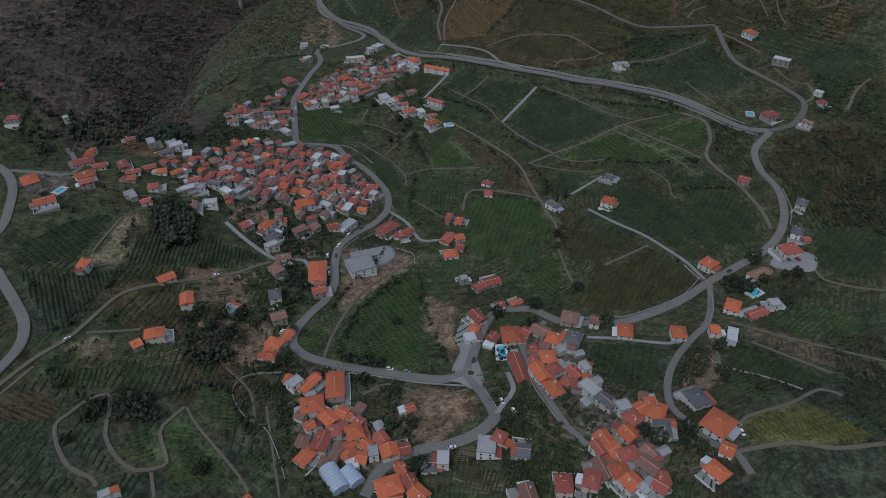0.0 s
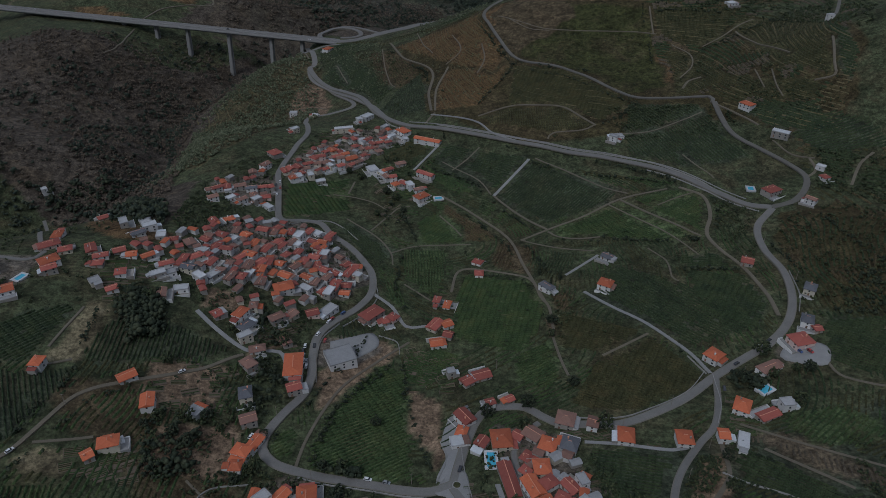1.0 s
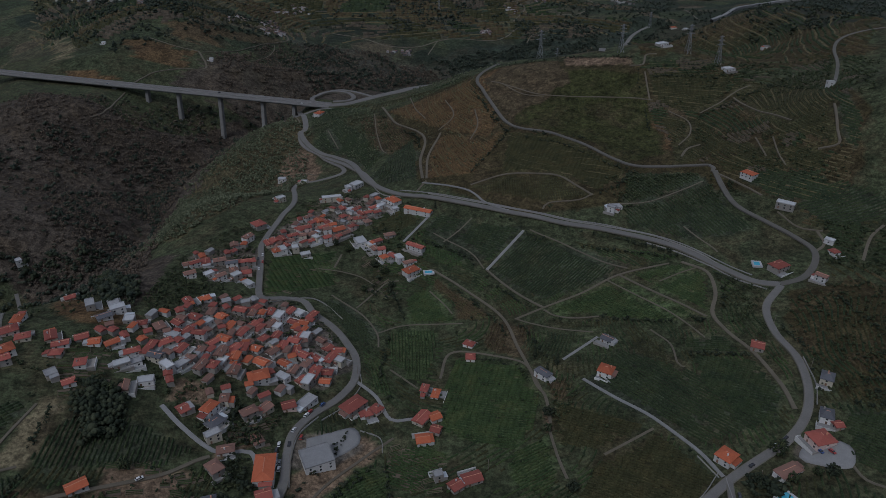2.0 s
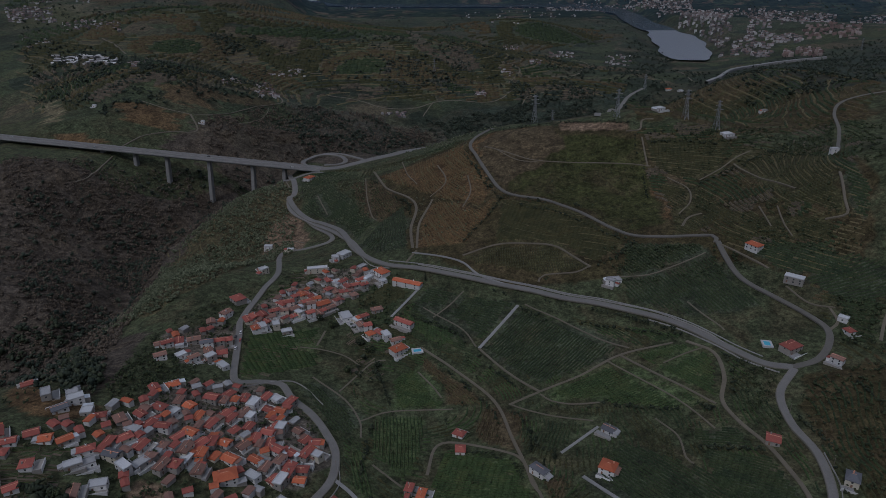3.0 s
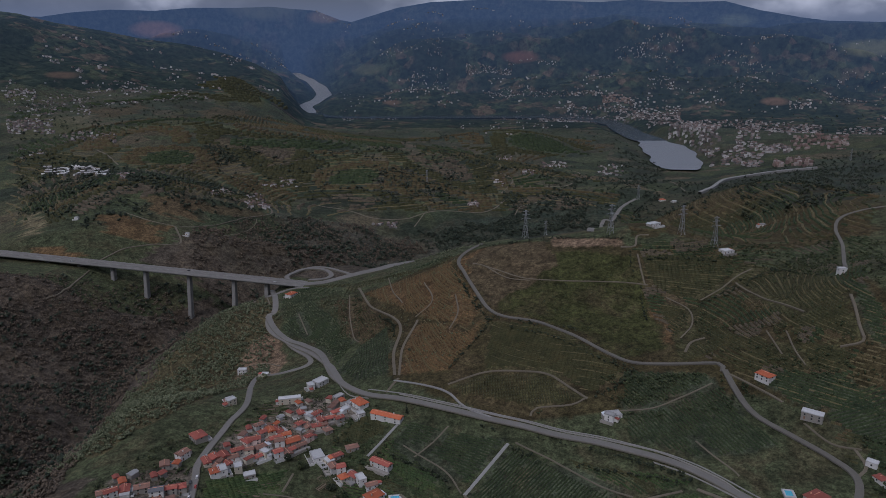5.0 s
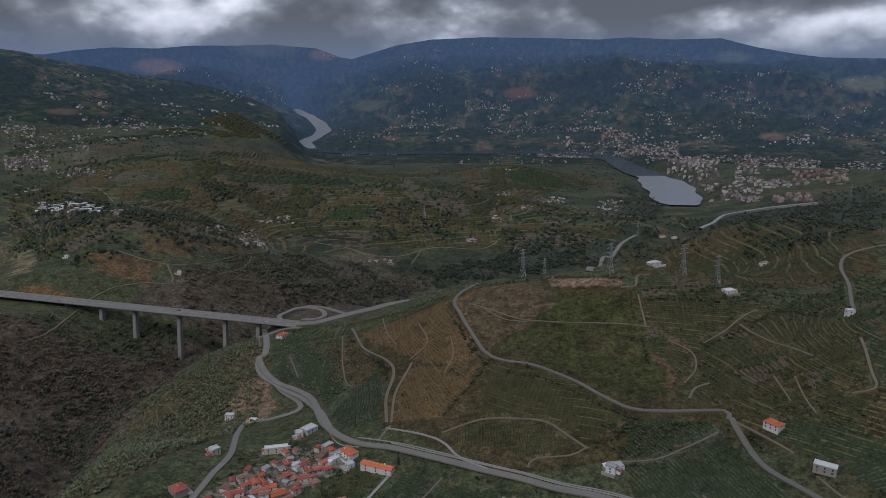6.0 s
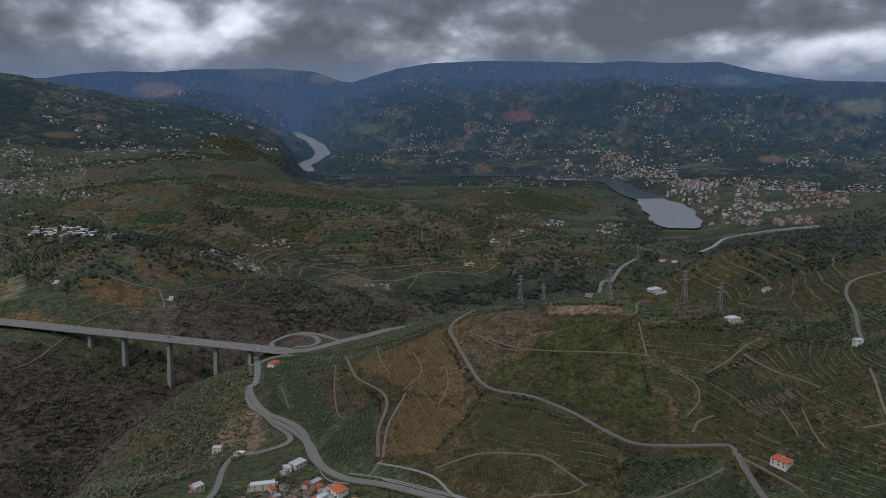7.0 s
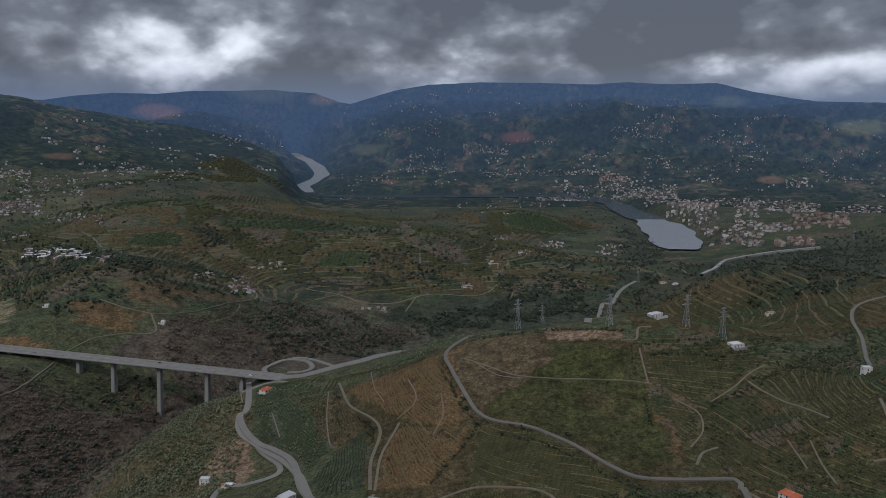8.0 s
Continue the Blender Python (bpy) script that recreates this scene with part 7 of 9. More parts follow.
homes("rsrswrrrorororro", [(-173.7, 504.9, 129, 7.4, 6), (-160.7, 574.2, 116, 7.5, 6.7), (-160, 656.8, 134, 11.7, 10), (-172.8, 619.7, 110, 7.2, 6.7), (-151.7, 717, 49, 8.2, 5.4), (-145.7, 630.3, 123, 10, 5.5), (-141.1, 635.4, 137, 6.9, 6.8), (-135.3, 639.7, 127, 8.8, 6.7), (-135.5, 626.3, 137, 7.1, 6.3), (-129.9, 631.9, 135, 7.1, 5.5), (-135.7, 617.8, 119, 7.6, 6.8), (-126.4, 645.9, 30, 10, 5.5), (-122.7, 659.8, 141, 9.8, 6.3), (-117.3, 661.2, 19, 9.7, 6.3), (-112.9, 671.4, 47, 6.9, 5.5), (-107.6, 674.8, 124, 8.4, 6.1)])
homes("swwrwrsoorsrsrow", [(-111, 655.5, 44, 9.4, 6.4), (-121.3, 627.8, 113, 7.3, 5.6), (-111.6, 623.1, 24, 8.7, 5.8), (-109.9, 645.9, 42, 9.8, 5.5), (-105.9, 648.7, 142, 7.2, 5.2), (-103.5, 679.1, 137, 9.1, 6.7), (-97.9, 663.6, 18, 7.6, 6.4), (-95, 674.6, 22, 7.8, 5.9), (-88.6, 667.3, 33, 11.8, 8.6), (-86.2, 659, 43, 8, 5.4), (-89.6, 653.6, 127, 9.6, 6), (-96.6, 651.2, 36, 7.1, 6.2), (-80.9, 663.5, 39, 9, 5.2), (-75.8, 671.8, 46, 7, 5.3), (-88.7, 705.7, 117, 8, 5.7), (-81.4, 703.6, 23, 7.7, 6.3)])
homes("rrrrsrrwowrsggww", [(-75.5, 704.8, 52, 9.8, 5.6), (-68.7, 692.9, 126, 8.4, 5.8), (-63.2, 697.9, 24, 8.1, 5.4), (-57.7, 706, 38, 10, 5.4), (-62.1, 682.1, 38, 6.7, 6.5), (-71.2, 687.5, 20, 9.8, 6.5), (-54.1, 694.7, 37, 7.4, 5.3), (-50.8, 709.1, 48, 7.2, 6), (-39.1, 714.8, 132, 13.9, 9.8), (-36.7, 700.9, 122, 6.5, 6), (-85.8, 687.2, 47, 6.8, 5.9), (-80, 687.4, 122, 9.7, 5.7), (-59.1, 727.1, 51, 9.4, 5.5), (-46.5, 718.6, 50, 10, 5.2), (-65.9, 652.7, 117, 12.8, 9.2), (-56, 647, 130, 8.8, 6.2)])
homes("rrsoowsoswworwoo", [(-50.1, 651.9, 37, 8.9, 5.3), (-45.4, 637.7, 22, 6.9, 6.4), (-51, 637.8, 119, 7.5, 6.1), (-42.2, 628.8, 130, 6.7, 6.7), (-34, 630.2, 135, 8.4, 5.9), (-28.4, 625, 120, 9.2, 6), (-20, 619.8, 26, 8.7, 5.5), (-17, 606.8, 40, 12.9, 9.4), (-39.1, 660.4, 24, 9.9, 6.3), (-81.9, 765.4, 51, 12.6, 9.1), (-89.5, 757.3, 118, 7.6, 5.7), (290.4, 673.4, 124, 12.2, 9.1), (274.4, 553.9, 28, 13.7, 9.7), (323.9, 579.5, 137, 7.1, 5.4), (321.6, 565.7, 18, 6.5, 6.6), (297.8, 533.6, 131, 8.4, 5.6)])
homes("gssrsww", [(164.5, 656.2, 142, 7.9, 5.6), (-118.6, 680.2, 43, 7.5, 5.3), (-118.5, 648.4, 20, 6.7, 5.2), (-102.3, 667.9, 33, 9.1, 6.1), (-128.3, 640, 29, 7.7, 6.3), (-131.1, 621.7, 120, 9.2, 6.1), (305.9, 626.7, -36, 14.6, 7)])
homes("wwoowwwsgwwgww", [(342.9, 901.7, 20, 12, 9), (277.9, 953.9, 30, 12, 9), (-163.4, 1024.9, 60, 13, 10), (513.1, 1674.9, 10, 14, 8), (530.7, 1644.5, 10, 9, 7), (-185.5, 864.7, 0, 9, 6), (-155, 725.3, 40, 7, 6), (-164.1, 632.7, 60, 9, 7), (167.7, 659.4, 10, 12, 8), (-566.8, 1285.5, 0, 6, 5), (-153.7, 838.8, 0, 7, 5), (458.1, 1070.8, 0, 8, 6), (-391.1, 1292.9, 0, 6, 5), (398.4, 775.6, 0, 7, 5)])


def infill(outline, number, tries=1500):
    """Small old sheds and back houses wedged into the gaps of a crowded village, in one mesh."""
    ox, oy = zip(*outline)
    roofs = [OLD_ROOF, BROWN_TILE, ROOF, FLAT_ROOF]
    verts, faces, slots, made = [], [], [], 0
    for _ in range(tries):
        x, y = home_pick.uniform(min(ox), max(ox)), home_pick.uniform(min(oy), max(oy))
        length, width = home_pick.uniform(4.6, 7.2), home_pick.uniform(3.8, 5.2)
        if made >= number or not inside(np.array(x), np.array(y), outline):
            continue
        if any(math.hypot(x - p, y - q) < 0.66 * (r - 1.5) + 0.5 * length for p, q, r in taken):
            continue
        spread = [(x + a * 4.6, y + b * 4.6) for a in (-1, 0, 1) for b in (-1, 0, 1)]
        if not off_lanes(*np.array(spread).T).all():
            continue
        a = radians(home_pick.choice((25, 60, 75, 120, 150)) + home_pick.uniform(-10, 10))
        c, q = math.cos(a), math.sin(a)
        z, up, b = float(ground_at(x, y)), home_pick.uniform(2.3, 4.4), len(verts)
        l, w, o, rise = length / 2, width / 2, 0.35, width * 0.18
        shape = [(u * l, v * w, -2.5) for u, v in ((-1, -1), (1, -1), (1, 1), (-1, 1))] + [(u * l, v * w, up) for u, v in ((-1, -1), (1, -1), (1, 1), (-1, 1))]
        shape += [(-l, 0, up + rise), (l, 0, up + rise)]
        shape += [(u * (l + o), v * (w + o), up - 0.1 + t) for t in (0.0, 0.2) for u, v in ((-1, -1), (1, -1), (1, 1), (-1, 1))]
        shape += [(-l - o, 0, up + rise + 0.22), (l + o, 0, up + rise + 0.22)]
        verts += [(x + p * c - r * q, y + p * q + r * c, z + h) for p, r, h in shape]
        wall = [(0, 1, 5, 4), (2, 3, 7, 6), (1, 2, 6, 9, 5), (3, 0, 4, 8, 7)]
        roof = [(14, 15, 19, 18), (16, 17, 18, 19), (10, 11, 15, 14), (12, 13, 17, 16), (11, 12, 16, 19, 15), (13, 10, 14, 18, 17), (13, 12, 11, 10)]
        faces += [tuple(b + i for i in g) for g in wall + roof]
        slots += [home_pick.choice((0, 0, 1, 2))] * len(wall) + [3 + home_pick.choice((0, 0, 1, 1, 2, 3))] * len(roof)
        taken.append((x, y, length / 2 + 1.5))
        made += 1
    me = mesh_of("outbuildings", verts, faces, STONE_WALL)
    for m in [WHITE_WALL, CREAM_WALL] + roofs:
        me.materials.append(m)
    me.polygons.foreach_set("material_index", slots)
    tagged(new("outbuildings", me), "old sheds and back houses crowded between village houses", "outbuildings", kind="stuff")


infill([(-178, 493), (-156, 528), (-117, 547), (-91, 531), (-56, 492), (-50, 470), (-62, 432), (-83, 430), (-102, 410), (-130, 405), (-165, 410), (-215, 440), (-210, 470)], 62)
infill([(-205, 600), (-152, 645), (-117, 698), (-91, 736), (-35, 724), (-34, 706), (-63, 689), (-84, 663), (-110, 637), (-140, 621), (-150, 575)], 26)
infill([(-90, 267), (-60, 278), (-45, 240), (-15, 228), (-20, 200), (-66, 210)], 10)
infill([(33, 319), (66, 304), (77, 270), (111, 231), (98, 189), (78, 191), (51, 259)], 12)


# ---- plants ----
LEAVES = {"brown": BROWN_LEAF, "dark": DARK_LEAF, "olive": OLIVE_LEAF, "bush": BUSH_LEAF, "wood": WOOD_LEAF}
PLANT_WORDS = {"brown": "russet leafless scrub on the gorge slope", "dark": "dark evergreen trees in a dense thicket", "olive": "grey-green olive trees on the slope", "bush": "green bushes scattered over rough ground", "wood": "dark woodland trees in the valley"}
CELL = 2.0
blocked = np.zeros((800, 600), bool)


def block(x, y, r):
    i0, i1 = int((x - r + 560) / CELL), int((x + r + 560) / CELL) + 1
    j0, j1 = int((y - r - 150) / CELL), int((y + r - 150) / CELL) + 1
    blocked[max(j0, 0) : max(j1, 0), max(i0, 0) : max(i1, 0)] = True


for x, y, r in taken:
    block(x, y, r * 0.8)
for line, width in ways:
    for x, y in line:
        block(x, y, width / 2 + 1.0)


def free(x, y):
    i = np.clip(((x + 560) / CELL).astype(int), 0, 599)
    j = np.clip(((y - 150) / CELL).astype(int), 0, 799)
    return ~blocked[j, i]


def clumps(name, x, y, tall, per, kind, words):
    """Many plants in one mesh, each a few overlapping leaf clumps on the ground."""
    n = len(x)
    if n == 0:
        return
    z = ground_at(x, y)
    spread = tall * 0.38
    cx = x[:, None] + dice.normal(0, 1, (n, per)) * spread[:, None] * 0.6
    cy = y[:, None] + dice.normal(0, 1, (n, per)) * spread[:, None] * 0.6
    cz = z[:, None] + tall[:, None] * dice.uniform(0.25, 0.85, (n, per))
    size = tall[:, None] * dice.uniform(0.35, 0.75, (n, per))
    m = n * per
    spin = dice.uniform(0, math.tau, m)
    shape = CLUMP[None] * dice.uniform(0.7, 1.3, (m, 6, 3)) * size.reshape(m, 1, 1)
    c, s = np.cos(spin)[:, None], np.sin(spin)[:, None]
    vx = cx.reshape(m, 1) + shape[..., 0] * c - shape[..., 1] * s
    vy = cy.reshape(m, 1) + shape[..., 0] * s + shape[..., 1] * c
    vz = cz.reshape(m, 1) + shape[..., 2] * 0.85
    faces = (CLUMP_FACES[None] + 6 * np.arange(m)[:, None, None]).reshape(-1, 3)
    tagged(new(name, quick_mesh(name, np.stack([vx, vy, vz], -1).reshape(-1, 3), faces, LEAVES[kind])), words, "vegetation", kind="stuff")


def thicket(kind, outline, count, lo, hi):
    ox, oy = np.array(outline, float).T
    x, y = dice.uniform(ox.min(), ox.max(), count * 6), dice.uniform(oy.min(), oy.max(), count * 6)
    patchy = np.sin(x / 23 + 1.7 * np.sin(y / 31)) + np.sin(y / 19 + 1.3 * np.sin(x / 27))
    if kind in ("brown", "dark", "wood"):
        east_rim = np.interp(y, (600, 700, 830, 925, 1050, 1100), (-230, -275, -322, -330, -268, -220))
        x = np.where((y > 600) & (y < 1150) & (x > east_rim) & (x < 0), 9e4, x)
    far = 14 * smooth(1150, 1400, y)
    keep = inside(x + far * np.sin(y / 21 + x / 33), y + far * np.sin(x / 17), outline) & free(x, y) & (patchy > dice.uniform(-2.4, 1.6, len(x)))
    x, y = x[keep][:count], y[keep][:count]
    clumps({"brown": "scrub", "dark": "trees", "olive": "olive_trees", "bush": "bushes", "wood": "woodland"}[kind], x, y, dice.uniform(lo, hi, len(x)) * dice.uniform(0.7, 1.1, len(x)), 5 if hi > 5 else 4, kind, PLANT_WORDS[kind])


def hedge(kind, line, gap, lo, hi):
    p = spline(line, gap)
    way = np.gradient(p, axis=0)
    way /= np.linalg.norm(way, axis=1)[:, None] + 1e-6
    aside = np.stack([way[:, 1], -way[:, 0]], 1) * 4.2
    p = np.where(off_lanes(p[:, 0], p[:, 1])[:, None], p, p + aside)
    p = p + dice.normal(0, 0.6, p.shape)
    p = p[(dice.random(len(p)) > 0.15) & off_lanes(p[:, 0], p[:, 1])]
    clumps("hedge", p[:, 0], p[:, 1], dice.uniform(lo, hi, len(p)), 4, kind, "line of dark bushes along a field edge")


def crown_mesh(name, wide, tall, number, size, material, seed, pointed=False):
    rng = np.random.default_rng(seed)
    d = rng.normal(0, 1, (number, 3))
    d /= np.linalg.norm(d, axis=1)[:, None]
    r = rng.uniform(0.45, 1.0, number) ** 0.5
    lobes = 1 + 0.25 * np.sin(d[:, 0] * 5 + seed) * np.sin(d[:, 1] * 4 + seed * 2)
    p = d * (r * lobes)[:, None]
    taper = np.clip(1.05 - 0.5 * (p[:, 2] + 1), 0.08, 1) if pointed else np.ones(number)
    p = p * np.stack([wide * taper, wide * taper, np.full(number, tall)], 1)
    verts, faces = [], []
    shape = CLUMP[None] * rng.uniform(0.6, 1.4, (number, 6, 3)) * size * rng.uniform(0.7, 1.3, (number, 1, 1))
    verts = (p[:, None] + shape).reshape(-1, 3)
    faces = (CLUMP_FACES[None] + 6 * np.arange(number)[:, None, None]).reshape(-1, 3)
    return quick_mesh(name, verts, faces, material)


def trunk_mesh(height, foot):
    bm = bmesh.new()
    bmesh.ops.create_cone(bm, cap_ends=True, segments=7, radius1=foot, radius2=foot * 0.45, depth=height, matrix=Matrix.Translation((0, 0, height / 2)))
    for k in range(4):
        a = k * math.tau / 4 + 0.4
        m = Matrix.Translation((0, 0, height * (0.55 + 0.1 * k))) @ Matrix.Rotation(a, 4, "Z") @ Matrix.Rotation(radians(48), 4, "Y") @ Matrix.Translation((0, 0, height * 0.25))
        bmesh.ops.create_cone(bm, cap_ends=True, segments=5, radius1=foot * 0.45, radius2=foot * 0.12, depth=height * 0.5, matrix=m)
    me = bpy.data.meshes.new("trunk")
    bm.to_mesh(me)
    bm.free()
    me.materials.append(BARK)
    return me


def tree_kind(wide, tall, stem, number, size, seed, words, pointed=False):
    root = new("tree")
    part("trunk", trunk_mesh(stem + tall * 0.6, 0.22), None, root)
    part("crown", crown_mesh("crown", wide, tall, number, size, DARK_LEAF if pointed or seed % 2 else BUSH_LEAF, seed, pointed), None, root).location = (0, 0, stem + tall * (0.8 if not pointed else 1.0))
    tagged(root, words, "tree", "trees in the valley")
    return root


TREES = [tree_kind(2.6 + 0.4 * k, 2.3 + 0.3 * k, 1.4, 90, 1.2, 3 + k, "dark broadleaf tree with a rounded uneven crown") for k in range(4)]
CYPRESS = tree_kind(1.5, 5.0, 0.6, 110, 0.9, 21, "tall narrow dark cypress beside a house", True)
for first in TREES + [CYPRESS]:
    first.location = (0, 0, -400)
used = set()


def plant(first, x, y, size):
    m = Matrix.Translation((x, y, float(ground_at(x, y)) - 0.1)) @ Matrix.Rotation(home_pick.uniform(0, 6.28), 4, "Z") @ Matrix.Scale(size, 4)
    if first not in used:
        used.add(first)
        first.matrix_world = m
    else:
        t = copy_thing(first, m)
        t.scale = (size, size, size)


def grove(rows):
    for k, (x, y) in enumerate(rows):
        plant(TREES[k % 4], x, y, home_pick.uniform(0.8, 1.35))


def cypresses(rows):
    for x, y in rows:
        plant(CYPRESS, x, y, home_pick.uniform(0.9, 1.15))


# ---- scrub, groves and hedges: outline or line, then how many or how close, and height ----
thicket("brown", [(-608, 1078), (-503, 1062), (-411, 1062), (-302, 1022), (-245, 1017), (-300, 946), (-266, 723), (-246, 613), (-236, 567), (-289, 549)], 2600, 2, 5)
thicket("wood", [(-550, 981), (-416, 1001), (-319, 1003), (-333, 863), (-266, 625), (-394, 707)], 220, 4, 8)
thicket("brown", [(-670, 1050), (-282, 1079), (-295, 951), (-334, 863), (-249, 612), (-210, 510), (-343, 643), (-502, 715)], 2600, 2, 5)
thicket("wood", [(-579, 882), (-379, 1023), (-314, 1032), (-340, 882), (-257, 586), (-441, 719), (-505, 723)], 240, 4, 8)
thicket("wood", [(-502, 715), (-358, 678), (-228, 550), (-205, 496), (-248, 501), (-492, 685)], 330, 4, 8)
thicket("wood", [(-518, 1072), (-415, 1151), (-332, 1205), (-255, 1255), (-268, 1029), (-310, 962), (-332, 866), (-385, 844)], 240, 4, 8)
thicket("brown", [(-518, 1072), (-415, 1151), (-332, 1205), (-269, 1243), (-268, 1029), (-310, 962), (-332, 866), (-385, 844)], 1500, 2, 5)
thicket("olive", [(-318, 830), (-325, 925), (-262, 1050), (-215, 1090), (-190, 1040), (-165, 960), (-160, 900), (-150, 830), (-170, 760), (-190, 700), (-230, 640), (-290, 650), (-310, 720)], 4300, 2.2, 4.6)
thicket("bush", [(-318, 830), (-325, 925), (-262, 1050), (-215, 1090), (-190, 1040), (-165, 960), (-160, 900), (-150, 830), (-170, 760), (-190, 700), (-230, 640), (-290, 650), (-310, 720)], 500, 1.5, 3.5)
thicket("olive", [(-129, 1069), (-56, 1060), (11, 1460), (89, 982), (107, 968), (57, 967), (-8, 982), (-76, 1005)], 500, 2, 4)
thicket("olive", [(-170, 1048), (-91, 1026), (-59, 876), (-74, 802), (-130, 914), (-171, 983)], 420, 2, 3.5)
thicket("bush", [(-100, 987), (-69, 967), (-28, 878), (-49, 786), (-74, 802)], 250, 1.5, 3)
thicket("brown", [(-390, 1299), (-325, 1522), (-206, 1577), (-45, 1534), (21, 1483), (-130, 1365), (-228, 1288), (-354, 1199)], 2200, 2.5, 6)
thicket("bush", [(-94, 277), (-56, 278), (-29, 262), (-9, 218), (-24, 192), (-67, 192), (-88, 217)], 380, 1.4, 3.4)
thicket("bush", [(23, 309), (80, 291), (115, 235), (134, 203), (100, 180), (33, 186), (25, 228)], 420, 1.4, 3.4)
thicket("bush", [(-190, 503), (-119, 555), (-49, 492), (-76, 384), (-122, 369), (-164, 410)], 650, 1.4, 3.6)
thicket("bush", [(-502, 715), (-214, 509), (-162, 433), (-174, 378), (-246, 357), (-316, 424)], 300, 1.5, 4)
thicket("bush", [(-217, 613), (-160, 675), (-98, 747), (-4, 709), (-9, 609), (-77, 649), (-138, 610), (-136, 544), (-182, 508)], 520, 1.4, 3.6)
thicket("bush", [(-162, 337), (-99, 364), (-91, 278), (-108, 258), (-144, 262)], 240, 1.5, 4)
thicket("dark", [(-154, 308), (-126, 307), (-117, 273), (-141, 263)], 60, 3, 7)
thicket("dark", [(-186, 234), (-153, 239), (-147, 225), (-179, 219)], 40, 3, 7)
thicket("dark", [(-204, 394), (-177, 400), (-175, 381), (-195, 377)], 40, 3, 7)
thicket("dark", [(-117, 402), (-97, 397), (-85, 298), (-100, 276)], 50, 3, 7)
thicket("dark", [(-59, 630), (-20, 610), (-29, 563), (-56, 581)], 40, 3, 7)
thicket("dark", [(173, 350), (193, 347), (192, 335), (176, 337)], 30, 3, 7)
thicket("dark", [(-57, 283), (-37, 282), (-43, 277), (-62, 278)], 30, 3, 7)
thicket("bush", [(-116, 265), (-87, 258), (-77, 218), (-84, 198), (-104, 229)], 200, 1.5, 3.5)
thicket("bush", [(14, 259), (77, 238), (63, 189), (28, 194)], 220, 1.5, 3)
thicket("bush", [(268, 521), (319, 529), (348, 507), (285, 374), (255, 402), (253, 447), (251, 483)], 500, 1.5, 3.5)
thicket("dark", [(277, 439), (321, 451), (285, 374), (265, 400)], 120, 2, 4.5)
thicket("bush", [(230, 557), (257, 529), (233, 470), (214, 491)], 160, 1.5, 3)
thicket("bush", [(324, 609), (379, 579), (353, 517), (311, 554)], 300, 1.5, 3.5)
thicket("bush", [(216, 291), (242, 283), (201, 207), (195, 230)], 250, 1.5, 3)
thicket("bush", [(128, 288), (147, 281), (133, 246), (116, 248)], 180, 1.5, 3)
thicket("bush", [(57, 477), (105, 442), (76, 386), (62, 486)], 200, 1.5, 3.2)
thicket("bush", [(257, 893), (390, 945), (432, 898), (403, 771), (331, 840)], 300, 1.5, 3)
thicket("bush", [(167, 710), (275, 690), (277, 648), (173, 651)], 400, 1.5, 3.5)
thicket("dark", [(476, 1235), (538, 1167), (1149, 1924), (965, 1618), (517, 1006), (455, 1152)], 600, 4, 8)
thicket("bush", [(259, 877), (275, 892), (475, 960), (514, 895), (400, 707), (395, 756), (378, 887)], 500, 2, 4)
thicket("bush", [(262, 802), (317, 741), (374, 667), (364, 630), (275, 690)], 350, 1.5, 3)
thicket("wood", [(621, 1714), (944, 2227), (1191, 2325), (1425, 2380), (1145, 1928), (926, 1826), (496, 1212)], 600, 4, 8)
thicket("wood", [(-318, 1534), (-247, 1554), (-89, 1532), (-20, 1461), (-122, 1306), (-233, 1308), (-280, 1409)], 700, 4, 9)
thicket("wood", [(-46, 1545), (209, 1660), (231, 1548), (21, 1483)], 500, 4, 9)
thicket("wood", [(-146, 1982), (70, 1934), (93, 1773), (-106, 1711)], 350, 4, 9)
thicket("wood", [(173, 1814), (342, 1802), (361, 1590), (176, 1560)], 550, 4, 9)
thicket("wood", [(-588, 1502), (-509, 1711), (-378, 1717), (-523, 1401)], 400, 4, 9)
thicket("wood", [(-585, 1970), (-479, 2046), (-448, 1931), (-554, 1876)], 250, 4, 9)
thicket("wood", [(725, 2903), (783, 2683), (740, 2357), (514, 2020)], 260, 4, 9)
thicket("wood", [(-1119, 2047), (-516, 1632), (-318, 1534), (-532, 1232), (-725, 1405)], 900, 4, 9)
thicket("wood", [(-607, 1876), (262, 2488), (404, 1915), (67, 1701), (-361, 1699)], 900, 4, 9)
thicket("wood", [(306, 2390), (699, 1817), (427, 1197), (294, 1594)], 700, 4, 9)
thicket("wood", [(-1691, 2980), (-1014, 3268), (-667, 3342), (-707, 1956), (-1186, 2156)], 500, 4, 9)
thicket("wood", [(-590, 3597), (897, 3542), (718, 2463), (-224, 2023)], 500, 4, 9)
thicket("wood", [(-1459, 2638), (-1166, 3085), (-928, 3876), (-1146, 2758), (-1723, 3035)], 500, 4, 9)
thicket("wood", [(293, 4871), (1664, 4579), (1836, 4157), (456, 4607)], 400, 4, 9)
thicket("wood", [(1571, 4298), (2507, 4182), (1702, 2860), (1510, 3732)], 300, 4, 9)
thicket("dark", [(-445, 681), (-389, 715), (-359, 731), (-347, 710), (-223, 533), (-198, 490), (-219, 484), (-345, 673), (-412, 674)], 420, 4, 9)
thicket("dark", [(-196, 380), (-180, 399), (-168, 384), (-165, 364), (-177, 353)], 150, 4, 8)
thicket("bush", [(-216, 604), (-205, 501), (-188, 480), (-168, 502), (-138, 543), (-156, 607)], 420, 1.5, 3.5)
